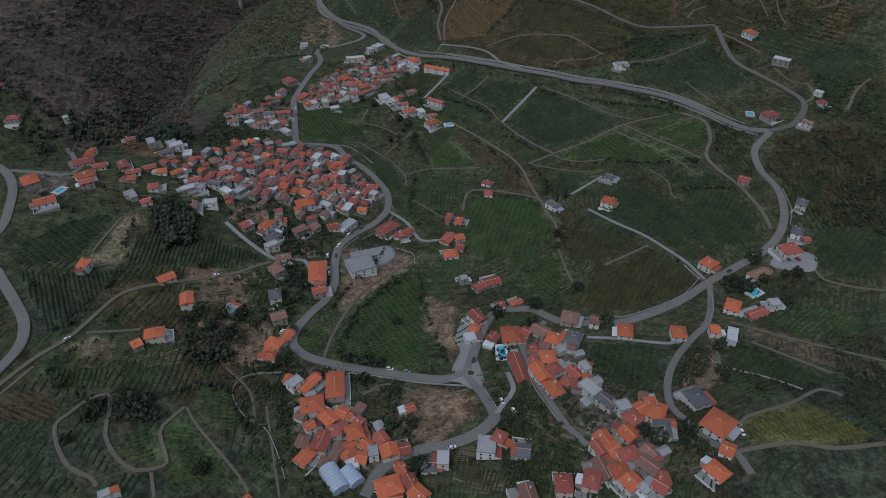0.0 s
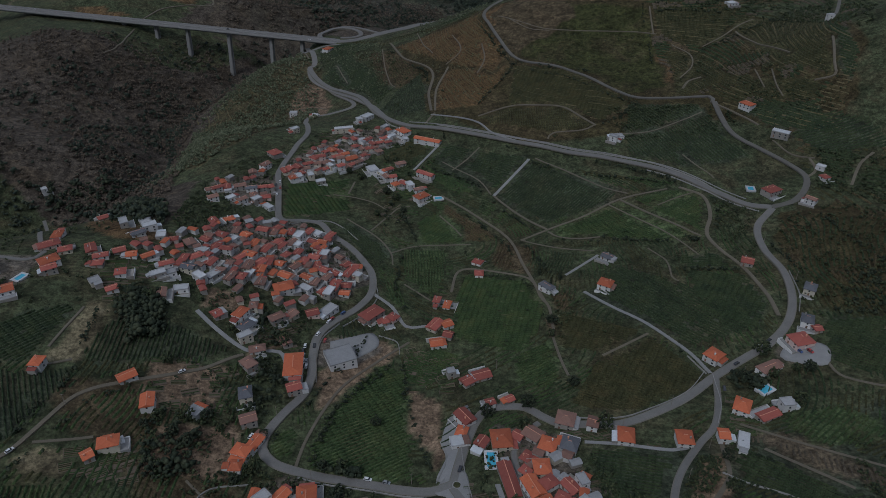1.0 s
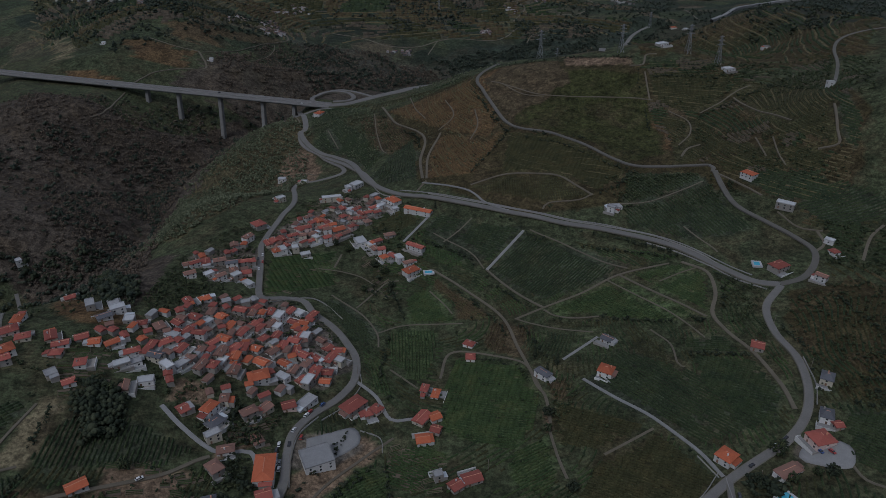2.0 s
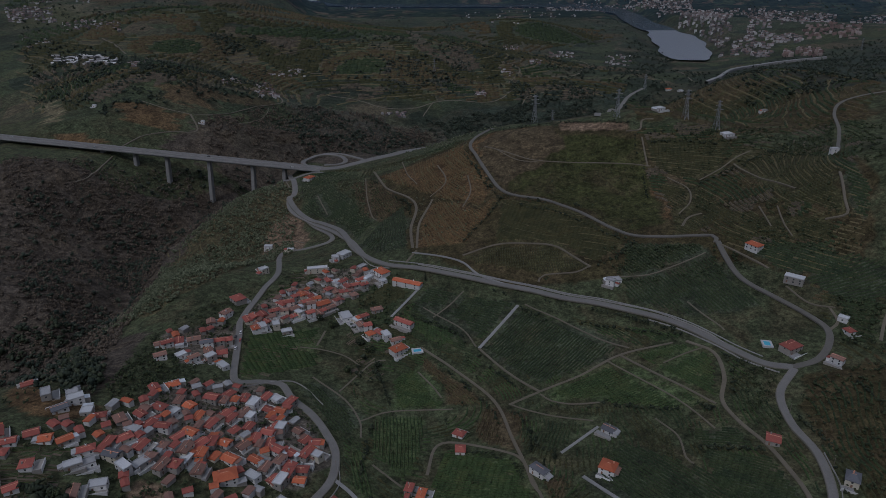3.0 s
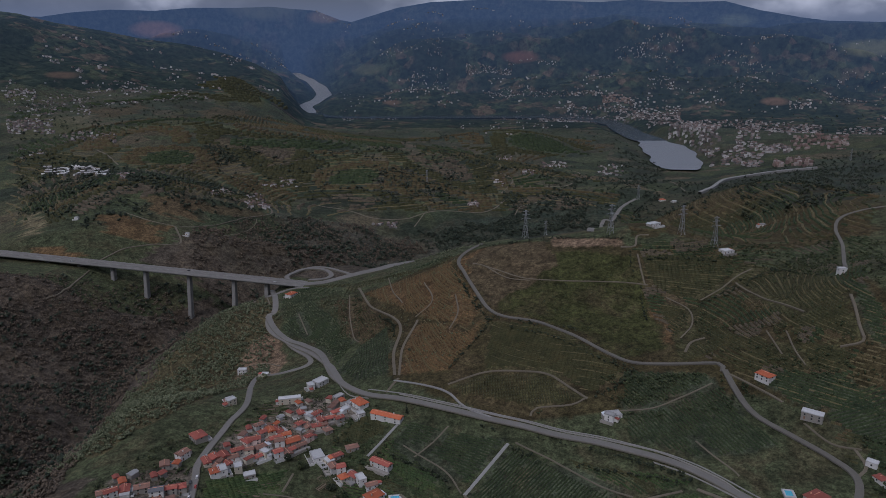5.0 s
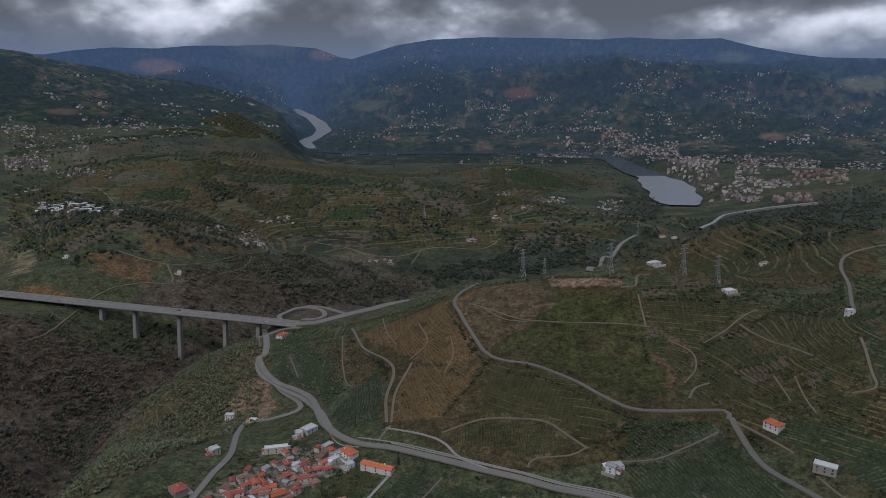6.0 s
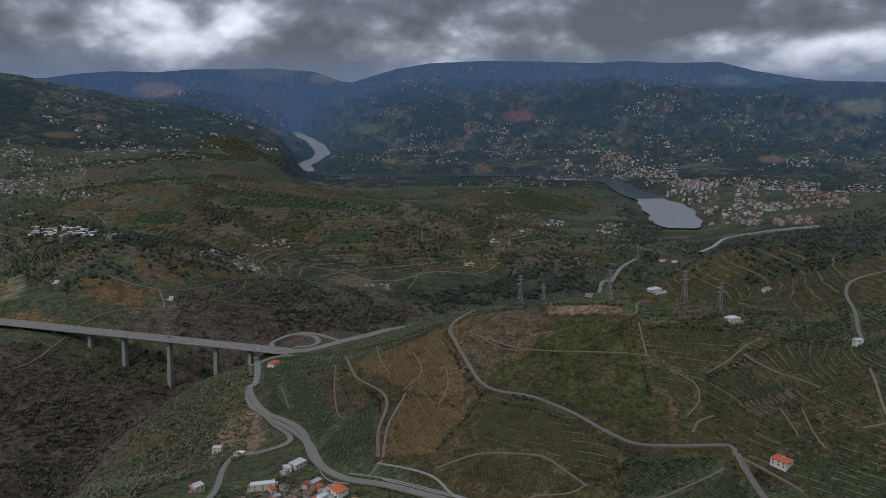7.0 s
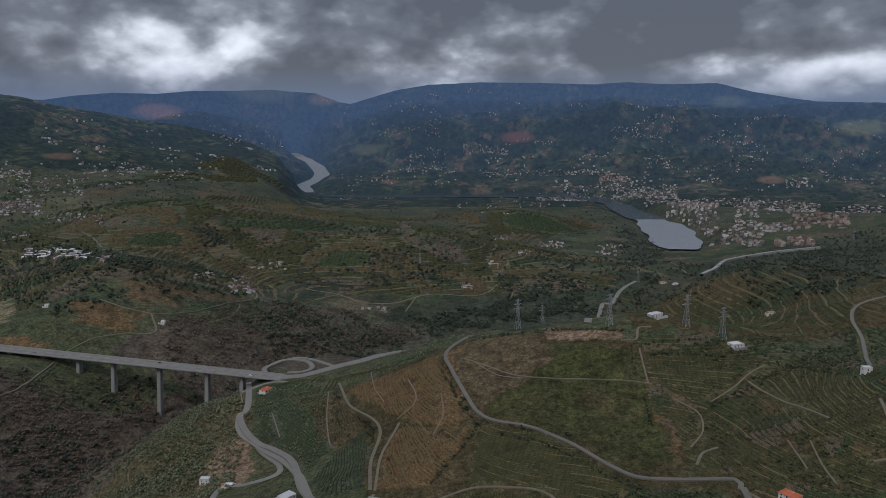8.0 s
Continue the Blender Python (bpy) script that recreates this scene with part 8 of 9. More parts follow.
thicket("wood", [(478, 1232), (1000, 2115), (1212, 2062), (623, 1113), (530, 1060), (501, 1141)], 900, 4, 8)
thicket("bush", [(243, 760), (246, 905), (420, 915), (405, 780), (350, 615), (262, 690)], 650, 1.3, 2.8)
thicket("bush", [(-66, 710), (231, 571), (243, 476), (226, 391), (65, 330), (-48, 472)], 420, 1.2, 2.6)
thicket("olive", [(-75, 985), (60, 955), (80, 830), (40, 745), (-50, 765), (-110, 880)], 260, 1.4, 2.8)
thicket("bush", [(70, 860), (240, 900), (240, 740), (190, 720), (90, 815)], 220, 1.0, 2.2)
hedge("dark", [(84, 641), (114, 621), (200, 582)], 3.0, 2, 4.4)
hedge("dark", [(-7, 648), (18, 631), (47, 608)], 3.0, 2, 4.4)
hedge("dark", [(50, 599), (71, 563), (93, 536)], 3.0, 2, 4.4)
hedge("dark", [(93, 545), (122, 556), (154, 572), (197, 579)], 3.0, 2, 4.4)
hedge("dark", [(31, 691), (75, 666), (152, 627), (206, 589)], 3.0, 2, 4.4)
hedge("dark", [(-41, 594), (-26, 563), (-18, 532)], 3.0, 2, 4.4)
hedge("dark", [(8, 605), (33, 577), (54, 544)], 3.0, 2, 4.4)
hedge("dark", [(157, 563), (179, 531), (201, 500)], 3.0, 2, 4.4)
hedge("dark", [(228, 557), (224, 530), (213, 501), (216, 477), (223, 452), (225, 417)], 3.0, 2, 4.4)
hedge("dark", [(16, 485), (12, 459)], 3.0, 2, 4.4)
hedge("dark", [(74, 521), (82, 485), (91, 469)], 3.0, 2, 4.4)
hedge("dark", [(142, 403), (159, 373)], 3.0, 2, 4.4)
hedge("dark", [(180, 462), (223, 451)], 3.0, 2, 4.4)
hedge("dark", [(-30, 519), (-31, 448), (-24, 432)], 3.0, 2, 4.4)
hedge("dark", [(-198, 326), (-200, 301), (-208, 272)], 3.0, 2, 4.4)
hedge("dark", [(-203, 371), (-201, 335)], 3.0, 2, 4.4)
hedge("dark", [(-237, 306), (-228, 281), (-220, 266)], 3.0, 2, 4.4)
hedge("dark", [(-66, 307), (-55, 330), (-36, 368)], 3.0, 2, 4.4)
hedge("dark", [(285, 538), (269, 526), (252, 510)], 3.0, 2, 4.4)
hedge("dark", [(232, 389), (253, 396), (290, 385)], 3.0, 2, 4.4)
hedge("dark", [(-134, 252), (-118, 252), (-106, 231)], 3.0, 2, 4.4)
hedge("dark", [(151, 264), (174, 243), (193, 243), (203, 210)], 3.0, 2, 4.4)
hedge("dark", [(39, 744), (67, 785), (80, 813)], 3.0, 2, 4.4)
hedge("dark", [(-61, 960), (-29, 898), (-13, 854)], 3.0, 2, 4.4)
hedge("dark", [(86, 819), (129, 798), (155, 787), (174, 750), (194, 724)], 3.0, 2, 4.4)
hedge("dark", [(152, 683), (178, 693), (197, 714)], 3.0, 2, 4.4)
hedge("dark", [(48, 924), (62, 878), (72, 837)], 3.0, 2, 4.4)
hedge("dark", [(255, 885), (333, 880)], 3.0, 2, 4.4)
hedge("dark", [(285, 806), (310, 821), (333, 846)], 3.0, 2, 4.4)
hedge("dark", [(-110, 405), (-89, 367), (-81, 352)], 3.0, 2, 4.4)
hedge("dark", [(-193, 271), (-182, 306), (-164, 331)], 3.2, 1.8, 4)
hedge("dark", [(-195, 267), (-202, 250), (-215, 232)], 3.2, 1.8, 4)
hedge("dark", [(-170, 237), (-149, 240), (-137, 248), (-118, 252)], 3.2, 1.8, 4)
hedge("dark", [(-96, 256), (-86, 235), (-83, 208)], 3.2, 1.8, 4)
hedge("dark", [(-60, 283), (-66, 306), (-52, 335), (-29, 369)], 3.2, 1.8, 4)
hedge("dark", [(-21, 370), (-14, 327), (-1, 284)], 3.2, 1.8, 4)
hedge("dark", [(160, 291), (201, 259), (220, 246)], 3.2, 1.8, 4)
hedge("dark", [(220, 386), (247, 434), (242, 485)], 3.2, 1.8, 4)
hedge("dark", [(298, 519), (301, 467), (309, 428)], 3.2, 1.8, 4)
hedge("dark", [(2, 612), (43, 558), (68, 503), (80, 429)], 3.2, 1.8, 4)
hedge("dark", [(11, 490), (74, 473)], 3.2, 1.8, 4)
hedge("dark", [(2, 717), (86, 667), (162, 623), (206, 589), (239, 546)], 3.2, 1.8, 4)
hedge("dark", [(99, 527), (173, 502), (204, 503)], 3.2, 1.8, 4)
hedge("dark", [(-43, 407), (-58, 358), (-69, 329)], 3.2, 1.8, 4)
hedge("dark", [(56, 914), (80, 811), (132, 777), (171, 735), (196, 710)], 3.2, 1.8, 4)
hedge("dark", [(-74, 988), (-23, 874), (-1, 796)], 3.2, 1.8, 4)
hedge("dark", [(242, 909), (237, 856), (228, 794)], 3.2, 1.8, 4)
hedge("dark", [(251, 899), (345, 904), (378, 851)], 3.2, 1.8, 4)
hedge("dark", [(311, 816), (378, 851), (393, 786)], 3.2, 1.8, 4)
hedge("dark", [(88, 963), (179, 948), (250, 917)], 3.2, 1.8, 4)
for k, line in enumerate(farm_tracks):
    if max(y for _, y in line) < 1400:
        hedge("dark" if k % 3 else "bush", [(x + 2.6, y + 1.5) for x, y in line], 3.4, 1.8, 3.6)
    else:
        hedge("wood", [(x + 6, y + 4) for x, y in line], 11, 4, 8)
grove([(-151, 295), (-146, 301), (-136, 294), (-133, 305), (-127, 288), (-154, 343), (-118, 201), (-116, 205), (-180, 207), (-177, 222), (-173, 224), (-165, 231), (-159, 232), (-153, 228), (-163, 238), (-194, 238), (78, 414), (76, 400), (54, 332), (200, 368), (220, 348), (213, 349), (114, 216), (144, 257), (-57, 283), (-47, 284), (-33, 318), (-96, 378), (-177, 400), (-181, 392), (150, 281), (159, 244), (-88, 647), (-76, 638), (-50, 617), (-41, 608)])
grove([(-33, 589), (-56, 581), (-92, 302), (-92, 278), (-99, 270), (-17, 205), (-13, 208), (-29, 262), (-48, 265), (50, 311), (30, 325), (94, 311), (83, 349), (199, 346), (182, 346), (204, 322), (-123, 308), (-114, 301), (-245, 555), (-299, 620), (-370, 673), (-409, 685), (-431, 688), (-459, 694), (205, 373), (-30, 234), (-18, 235), (99, 210), (110, 208), (117, 204), (94, 216)])
cypresses([(77, 477), (83, 458), (91, 466), (3, 694)])


# ---- far settlements ----
TOWN = {"a": (TOWN_WALL, TOWN_ROOF), "t": (TOWN_WALL, TOWN_ROOF), "p": (TOWN_PINK, TOWN_ROOF), "s": (TOWN_WALL, TOWN_SHED)}


def settlement(corners, number, tall, kind):
    """Distant houses in one mesh: walls and pitched roofs."""
    (ax, ay), (bx, by), (cx, cy), (dx, dy) = corners
    verts, faces, slots = [], [], []
    for _ in range(round(number * 3.2)):
        u, v = dice.random(2)
        v = np.clip(v + 0.15 * math.sin(u * 9), 0, 1)
        x = (ax * (1 - u) + bx * u) * (1 - v) + (dx * (1 - u) + cx * u) * v
        y = (ay * (1 - u) + by * u) * (1 - v) + (dy * (1 - u) + cy * u) * v
        z = float(ground_at(x, y))
        if z < 3:
            continue
        d = math.hypot(x - HEART[0], y - HEART[1])
        small = 0.85 * d / float(drawn_out(d))
        l, w = dice.uniform(2.8, 5.2) * (2.4 if kind == "s" else 1) * small, dice.uniform(2.6, 3.8) * small
        if kind in "tp":
            l, w = l * 1.4, w * 1.3
        h = 0.75 * tall * dice.uniform(0.5, 1.25) * small
        a = dice.uniform(-0.5, 0.5) + (1.57 if dice.random() < 0.4 else 0)
        c, s = math.cos(a), math.sin(a)
        b = len(verts)
        rise = w * 0.4
        for p, q, r in [(-l, -w, -4), (l, -w, -4), (l, w, -4), (-l, w, -4), (-l, -w, h), (l, -w, h), (l, w, h), (-l, w, h), (-l, 0, h + rise), (l, 0, h + rise)]:
            verts.append((x + p * c - q * s, y + p * s + q * c, z + r))
        faces += [tuple(b + i for i in g) for g in ((0, 1, 5, 4), (2, 3, 7, 6), (1, 2, 6, 9, 5), (3, 0, 4, 8, 7), (4, 5, 9, 8), (6, 7, 8, 9))]
        slots += [0, 0, 0, 0, 1, 1]
    if not verts:
        return
    me = mesh_of("distant_houses", verts, faces, TOWN[kind][0])
    me.materials.append(TOWN[kind][1])
    me.polygons.foreach_set("material_index", slots)
    words = {"a": "scattered distant white houses on the hillside", "t": "dense distant town of pale houses by the river", "p": "distant pinkish apartment blocks of the town", "s": "long pale distant sheds in the valley"}
    tagged(new("distant_houses", me), words[kind], "houses", kind="stuff")


# ---- far settlements: corners of the place, how many, and how tall ----
settlement([(-1500, 2666), (-1315, 2616), (-1113, 2254), (-1299, 2337)], 60, 6, "a")
settlement([(-1093, 2247), (-854, 2091), (-802, 1979), (-976, 2033)], 30, 6, "a")
settlement([(-888, 1775), (-717, 1739), (-664, 1630), (-841, 1694)], 14, 7, "s")
settlement([(-674, 1676), (-643, 1686), (-543, 1468), (-577, 1477)], 8, 6, "a")
settlement([(-1108, 2029), (-983, 1967), (-924, 1863), (-1021, 1889)], 6, 6, "a")
settlement([(-1742, 3066), (-1636, 3123), (-1595, 3046), (-1691, 2980)], 20, 6, "a")
settlement([(-1649, 3061), (-1451, 3212), (-1162, 2625), (-1461, 2736)], 45, 6, "a")
settlement([(-1533, 3335), (-1335, 3520), (-1224, 3250), (-1479, 3222)], 25, 6, "a")
settlement([(-1136, 3065), (-1069, 3319), (-1032, 3211), (-1113, 3004)], 10, 6, "a")
settlement([(-1280, 2859), (-1172, 3045), (-1137, 2959), (-1253, 2799)], 8, 6, "a")
settlement([(-1447, 3309), (-1151, 3519), (-1061, 3265), (-1367, 3138)], 15, 6, "a")
settlement([(-1042, 3048), (-966, 3222), (-1179, 3845), (-1313, 3744)], 8, 6, "a")
settlement([(-1216, 4364), (-1121, 4907), (-1118, 4883), (-1163, 4183)], 14, 6, "a")
settlement([(-1551, 4772), (-1012, 4950), (-1013, 4950), (-1429, 4426)], 30, 6, "a")
settlement([(-463, 1647), (-442, 1724), (-411, 1627), (-418, 1514)], 8, 5, "a")
settlement([(-410, 1698), (-365, 1739), (-326, 1585), (-356, 1517)], 18, 5, "a")
settlement([(-362, 1862), (-325, 1873), (-313, 1819), (-349, 1806)], 6, 5, "a")
settlement([(-402, 1807), (-365, 1815), (-361, 1802), (-396, 1784)], 3, 5, "a")
settlement([(210, 2547), (272, 2595), (264, 2507), (197, 2358)], 8, 6, "a")
settlement([(252, 2065), (289, 2115), (274, 1993), (243, 1978)], 4, 6, "a")
settlement([(363, 2551), (461, 2568), (441, 2452), (346, 2423)], 12, 6, "a")
settlement([(554, 2511), (638, 2509), (583, 2292), (506, 2287)], 12, 6, "a")
settlement([(93, 1753), (118, 1755), (117, 1723), (92, 1720)], 6, 5, "a")
settlement([(153, 1923), (189, 1929), (184, 1867), (150, 1866)], 4, 5, "a")
settlement([(-116, 1583), (-61, 1601), (-59, 1578), (-114, 1560)], 5, 5, "a")
settlement([(231, 3658), (369, 3650), (298, 2889), (190, 2891)], 8, 6, "a")
settlement([(96, 3844), (672, 3805), (631, 3564), (92, 3610)], 12, 6, "a")
settlement([(778, 4437), (1407, 4287), (1264, 3844), (687, 3892)], 220, 9, "t")
settlement([(982, 4446), (1143, 4418), (1124, 4336), (967, 4371)], 24, 12, "p")
settlement([(1156, 3686), (1409, 3690), (1037, 2723), (931, 2966)], 120, 14, "t")
settlement([(1092, 3853), (1808, 3765), (1647, 3433), (1026, 3624)], 70, 8, "t")
settlement([(1536, 3796), (1645, 3782), (1181, 2731), (1121, 2784)], 36, 9, "t")
settlement([(1724, 3648), (1879, 3628), (1705, 3298), (1388, 2954)], 36, 9, "t")
settlement([(1517, 3431), (1647, 3433), (1366, 2861), (1260, 2865)], 15, 8, "t")
settlement([(1174, 2671), (1242, 2608), (1181, 2480), (1121, 2550)], 20, 9, "t")
settlement([(1353, 2839), (1513, 2746), (1338, 2436), (1211, 2543)], 36, 10, "p")
settlement([(1096, 2413), (1168, 2315), (1097, 2178), (1033, 2279)], 14, 16, "p")
settlement([(1025, 2799), (1133, 2577), (1016, 2315), (925, 2527)], 40, 8, "t")
settlement([(601, 4367), (766, 4358), (690, 3909), (543, 3919)], 26, 8, "t")
settlement([(364, 4310), (625, 4300), (591, 4052), (345, 4060)], 20, 7, "a")
settlement([(-560, 4327), (-226, 4304), (-211, 4035), (-517, 4029)], 12, 6, "a")
settlement([(289, 4768), (796, 4551), (788, 4496), (278, 4553)], 45, 7, "a")
settlement([(793, 4531), (987, 4476), (981, 4442), (788, 4496)], 20, 8, "t")
settlement([(1261, 4496), (1401, 4507), (1377, 4422), (1247, 4437)], 15, 6, "a")
settlement([(1756, 4551), (2037, 4481), (1925, 4226), (1679, 4331)], 25, 7, "a")
settlement([(2174, 4415), (2526, 4229), (2508, 4186), (2128, 4311)], 20, 7, "a")
settlement([(2161, 4122), (2306, 4157), (2210, 3983), (2107, 4016)], 10, 7, "a")
settlement([(1905, 3525), (2106, 3502), (1956, 3257), (1521, 2833)], 25, 8, "t")
settlement([(1936, 4104), (2011, 4067), (1979, 3996), (1901, 4023)], 12, 7, "a")
settlement([(1125, 2793), (1199, 2726), (1139, 2591), (1072, 2662)], 14, 8, "t")
settlement([(-534, 5373), (34, 5059), (34, 4949), (-498, 5026)], 55, 7, "a")
settlement([(-345, 5014), (34, 4941), (34, 4919), (-341, 4951)], 25, 7, "a")
settlement([(-189, 4904), (72, 4901), (71, 4816), (-187, 4848)], 25, 7, "a")
settlement([(183, 4899), (478, 4876), (476, 4845), (182, 4869)], 45, 7, "a")
settlement([(442, 4893), (765, 4825), (762, 4803), (442, 4882)], 12, 7, "a")
settlement([(1122, 4808), (1454, 4710), (1449, 4678), (1117, 4769)], 30, 7, "a")
settlement([(1295, 4786), (1521, 4709), (1518, 4681), (1288, 4745)], 20, 7, "a")
settlement([(1651, 4649), (1931, 4567), (1925, 4540), (1646, 4621)], 20, 7, "a")
settlement([(1962, 4666), (2164, 4577), (2129, 4494), (1934, 4588)], 15, 7, "a")
settlement([(-1456, 2632), (-1327, 2748), (-1618, 3265), (-1803, 3169)], 15, 6, "a")
settlement([(-794, 4994), (-572, 5027), (-573, 5023), (-796, 4993)], 15, 7, "a")
settlement([(-636, 4855), (-463, 4668), (-394, 4026), (-517, 4029)], 8, 6, "a")
settlement([(2295, 4489), (2573, 4338), (2562, 4298), (2259, 4398)], 20, 7, "a")
settlement([(1387, 4448), (1821, 4283), (1797, 4218), (1367, 4385)], 12, 7, "a")


def hamlets(number, span, depth, most):
    """White houses in loose strings along the far slopes: bearings and true distances between which they lie."""
    for _ in range(number):
        turn, d = dice.uniform(*span), depth[0] * (depth[1] / depth[0]) ** dice.random()
        lean, n = dice.uniform(-0.5, 0.5), int(dice.integers(4, most))
        rows = []
        for i in range(n):
            t = turn + dice.normal(0, 0.010)
            r = d + (t - turn) * d * lean * 3 + dice.normal(0, 55)
            k = float(drawn_in(r))
            b = math.atan(t)
            rows.append((HEART[0] + k * math.sin(b), HEART[1] + k * math.cos(b)))
        verts, faces, slots = [], [], []
        for x, y in rows:
            z = float(ground_at(x, y))
            e = math.hypot(x - HEART[0], y - HEART[1])
            small = 0.85 * e / float(drawn_out(e))
            if z < HEART[2] - (HEART[2] - 8) / (float(drawn_out(e)) / e):
                continue
            l, w, h = dice.uniform(4, 8) * small, dice.uniform(3.5, 5.5) * small, dice.uniform(5, 9) * small
            a = dice.uniform(0, 3.14)
            c, q = math.cos(a), math.sin(a)
            b = len(verts)
            for p, o, up in [(-l, -w, -4), (l, -w, -4), (l, w, -4), (-l, w, -4), (-l, -w, h), (l, -w, h), (l, w, h), (-l, w, h), (-l, 0, h + w * 0.4), (l, 0, h + w * 0.4)]:
                verts.append((x + p * c - o * q, y + p * q + o * c, z + up))
            faces += [tuple(b + i for i in g) for g in ((0, 1, 5, 4), (2, 3, 7, 6), (1, 2, 6, 9, 5), (3, 0, 4, 8, 7), (4, 5, 9, 8), (6, 7, 8, 9))]
            slots += [0, 0, 0, 0, 1, 1]
        if verts:
            me = mesh_of("distant_houses", verts, faces, TOWN_WALL)
            me.materials.append(TOWN_ROOF)
            me.polygons.foreach_set("material_index", slots)
            tagged(new("distant_houses", me), "distant white hamlet on a far hillside", "houses", kind="stuff")


hamlets(15, (-0.62, -0.24), (3500, 5000), 13)
hamlets(52, (-0.14, 0.66), (4500, 8500), 16)
hamlets(22, (-0.08, 0.66), (8000, 10500), 14)
hamlets(12, (-0.40, -0.22), (8000, 10500), 16)


# ---- small things ----
PAINT = {
    "w": plain("white_car_paint", (0.6, 0.6, 0.6), (0.66, 0.66, 0.66), 0.5, 0.3, 0.1, 2.0, bump=0),
    "g": plain("grey_car_paint", (0.2, 0.21, 0.22), (0.26, 0.27, 0.28), 0.5, 0.3, 0.1, 2.0, bump=0),
    "d": plain("dark_car_paint", (0.03, 0.032, 0.036), (0.05, 0.05, 0.055), 0.5, 0.25, 0.1, 2.0, bump=0),
    "r": plain("red_car_paint", (0.3, 0.03, 0.025), (0.36, 0.04, 0.03), 0.5, 0.3, 0.1, 2.0, bump=0),
    "b": plain("blue_car_paint", (0.04, 0.08, 0.22), (0.05, 0.1, 0.26), 0.5, 0.3, 0.1, 2.0, bump=0),
}
TYRE = plain("tyre_rubber", (0.02, 0.02, 0.02), (0.035, 0.035, 0.035), 2.0, 0.9, 0.1, 6.0, bump=0)
STEEL = plain("galvanised_steel", (0.25, 0.26, 0.27), (0.34, 0.35, 0.36), 0.5, 0.5, 0.1, 3.0, metal=0.6, bump=0)
WOOD_POLE = plain("grey_timber_pole", (0.14, 0.12, 0.1), (0.2, 0.17, 0.14), 1.0, 0.9, 0.2, 5.0)
SOIL_BED = plain("garden_soil", (0.075, 0.058, 0.04), (0.13, 0.1, 0.07), 0.4, 0.95, 0.6, 2.0)


def loft(rings):
    """A solid from rings of points, closed at both ends."""
    n = len(rings[0])
    verts = [p for r in rings for p in r]
    faces = [tuple(range(n))[::-1], tuple(range(len(verts) - n, len(verts)))]
    for k in range(len(rings) - 1):
        a, b = k * n, k * n + n
        faces += [(a + i, a + (i + 1) % n, b + (i + 1) % n, b + i) for i in range(n)]
    return verts, faces


def car_kind(key):
    root = new("car")
    v, f = loft([[(x, -w, z) for x, z in prof] if s < 0 else [(x, w, z) for x, z in prof] for s, w, prof in (
        (-1, 0.85, ((-2.05, 0.35), (2.05, 0.35), (2.1, 0.7), (1.9, 0.85), (-1.95, 0.95), (-2.1, 0.7))), (1, 0.85, ((-2.05, 0.35), (2.05, 0.35), (2.1, 0.7), (1.9, 0.85), (-1.95, 0.95), (-2.1, 0.7))))])
    part("body", mesh_of("body", v, f, PAINT[key]), None, root)
    v, f = loft([[(-1.85, s, 0.93), (1.15, s, 0.87), (0.45, s * 0.86, 1.42), (-1.45, s * 0.86, 1.44)] for s in (-0.8, 0.8)])
    part("cabin", mesh_of("cabin", v, f, GLASS), None, root, "dark glass cabin")
    v, f = loft([[(-1.4, s, 1.43), (0.4, s, 1.415), (0.36, s, 1.47), (-1.36, s, 1.485)] for s in (-0.66, 0.66)])
    part("roof", mesh_of("roof", v, f, PAINT[key]), None, root)
    for x in (-1.3, 1.3):
        for y in (-0.8, 0.8):
            bm = bmesh.new()
            bmesh.ops.create_cone(bm, cap_ends=True, segments=10, radius1=0.32, radius2=0.32, depth=0.2, matrix=Matrix.Translation((x, y, 0.32)) @ Matrix.Rotation(radians(90), 4, "X"))
            part("wheel", bm, TYRE, root)
    words = {"w": "white", "g": "grey", "d": "dark", "r": "red", "b": "blue"}
    return tagged(root, f"small {words[key]} car parked beside the road", "car", "parked cars")


car_first = {}


def seat(x, y):
    return max(float(ground_at(x + a, y + b)) for a in (-1.5, 1.5) for b in (-1.5, 1.5))


def cars(keys, rows):
    for key, (x, y, bearing) in zip(keys, rows):
        m = Matrix.Translation((x, y, seat(x, y) + 0.42)) @ Matrix.Rotation(radians(bearing), 4, "Z")
        if key not in car_first:
            car_first[key] = car_kind(key)
            car_first[key].matrix_world = m
        else:
            copy_thing(car_first[key], m)


def motorway_cars(keys, rows):
    """Cars on the viaduct: share of its length, offset from its middle."""
    a, b = Vector((-760, 1189.3, 97.95)), Vector((-160, 1098, 66.15))
    turn = math.atan2(b.y - a.y, b.x - a.x)
    for key, (share, off) in zip(keys, rows):
        at = a.lerp(b, share) + Vector((-math.sin(turn), math.cos(turn), 0)) * off
        m = Matrix.Translation(at) @ Matrix.Rotation(turn + (0 if off < 0 else math.pi), 4, "Z")
        tagged(copy_thing(car_first[key], m), "small car driving on the motorway viaduct", "car", "motorway cars")


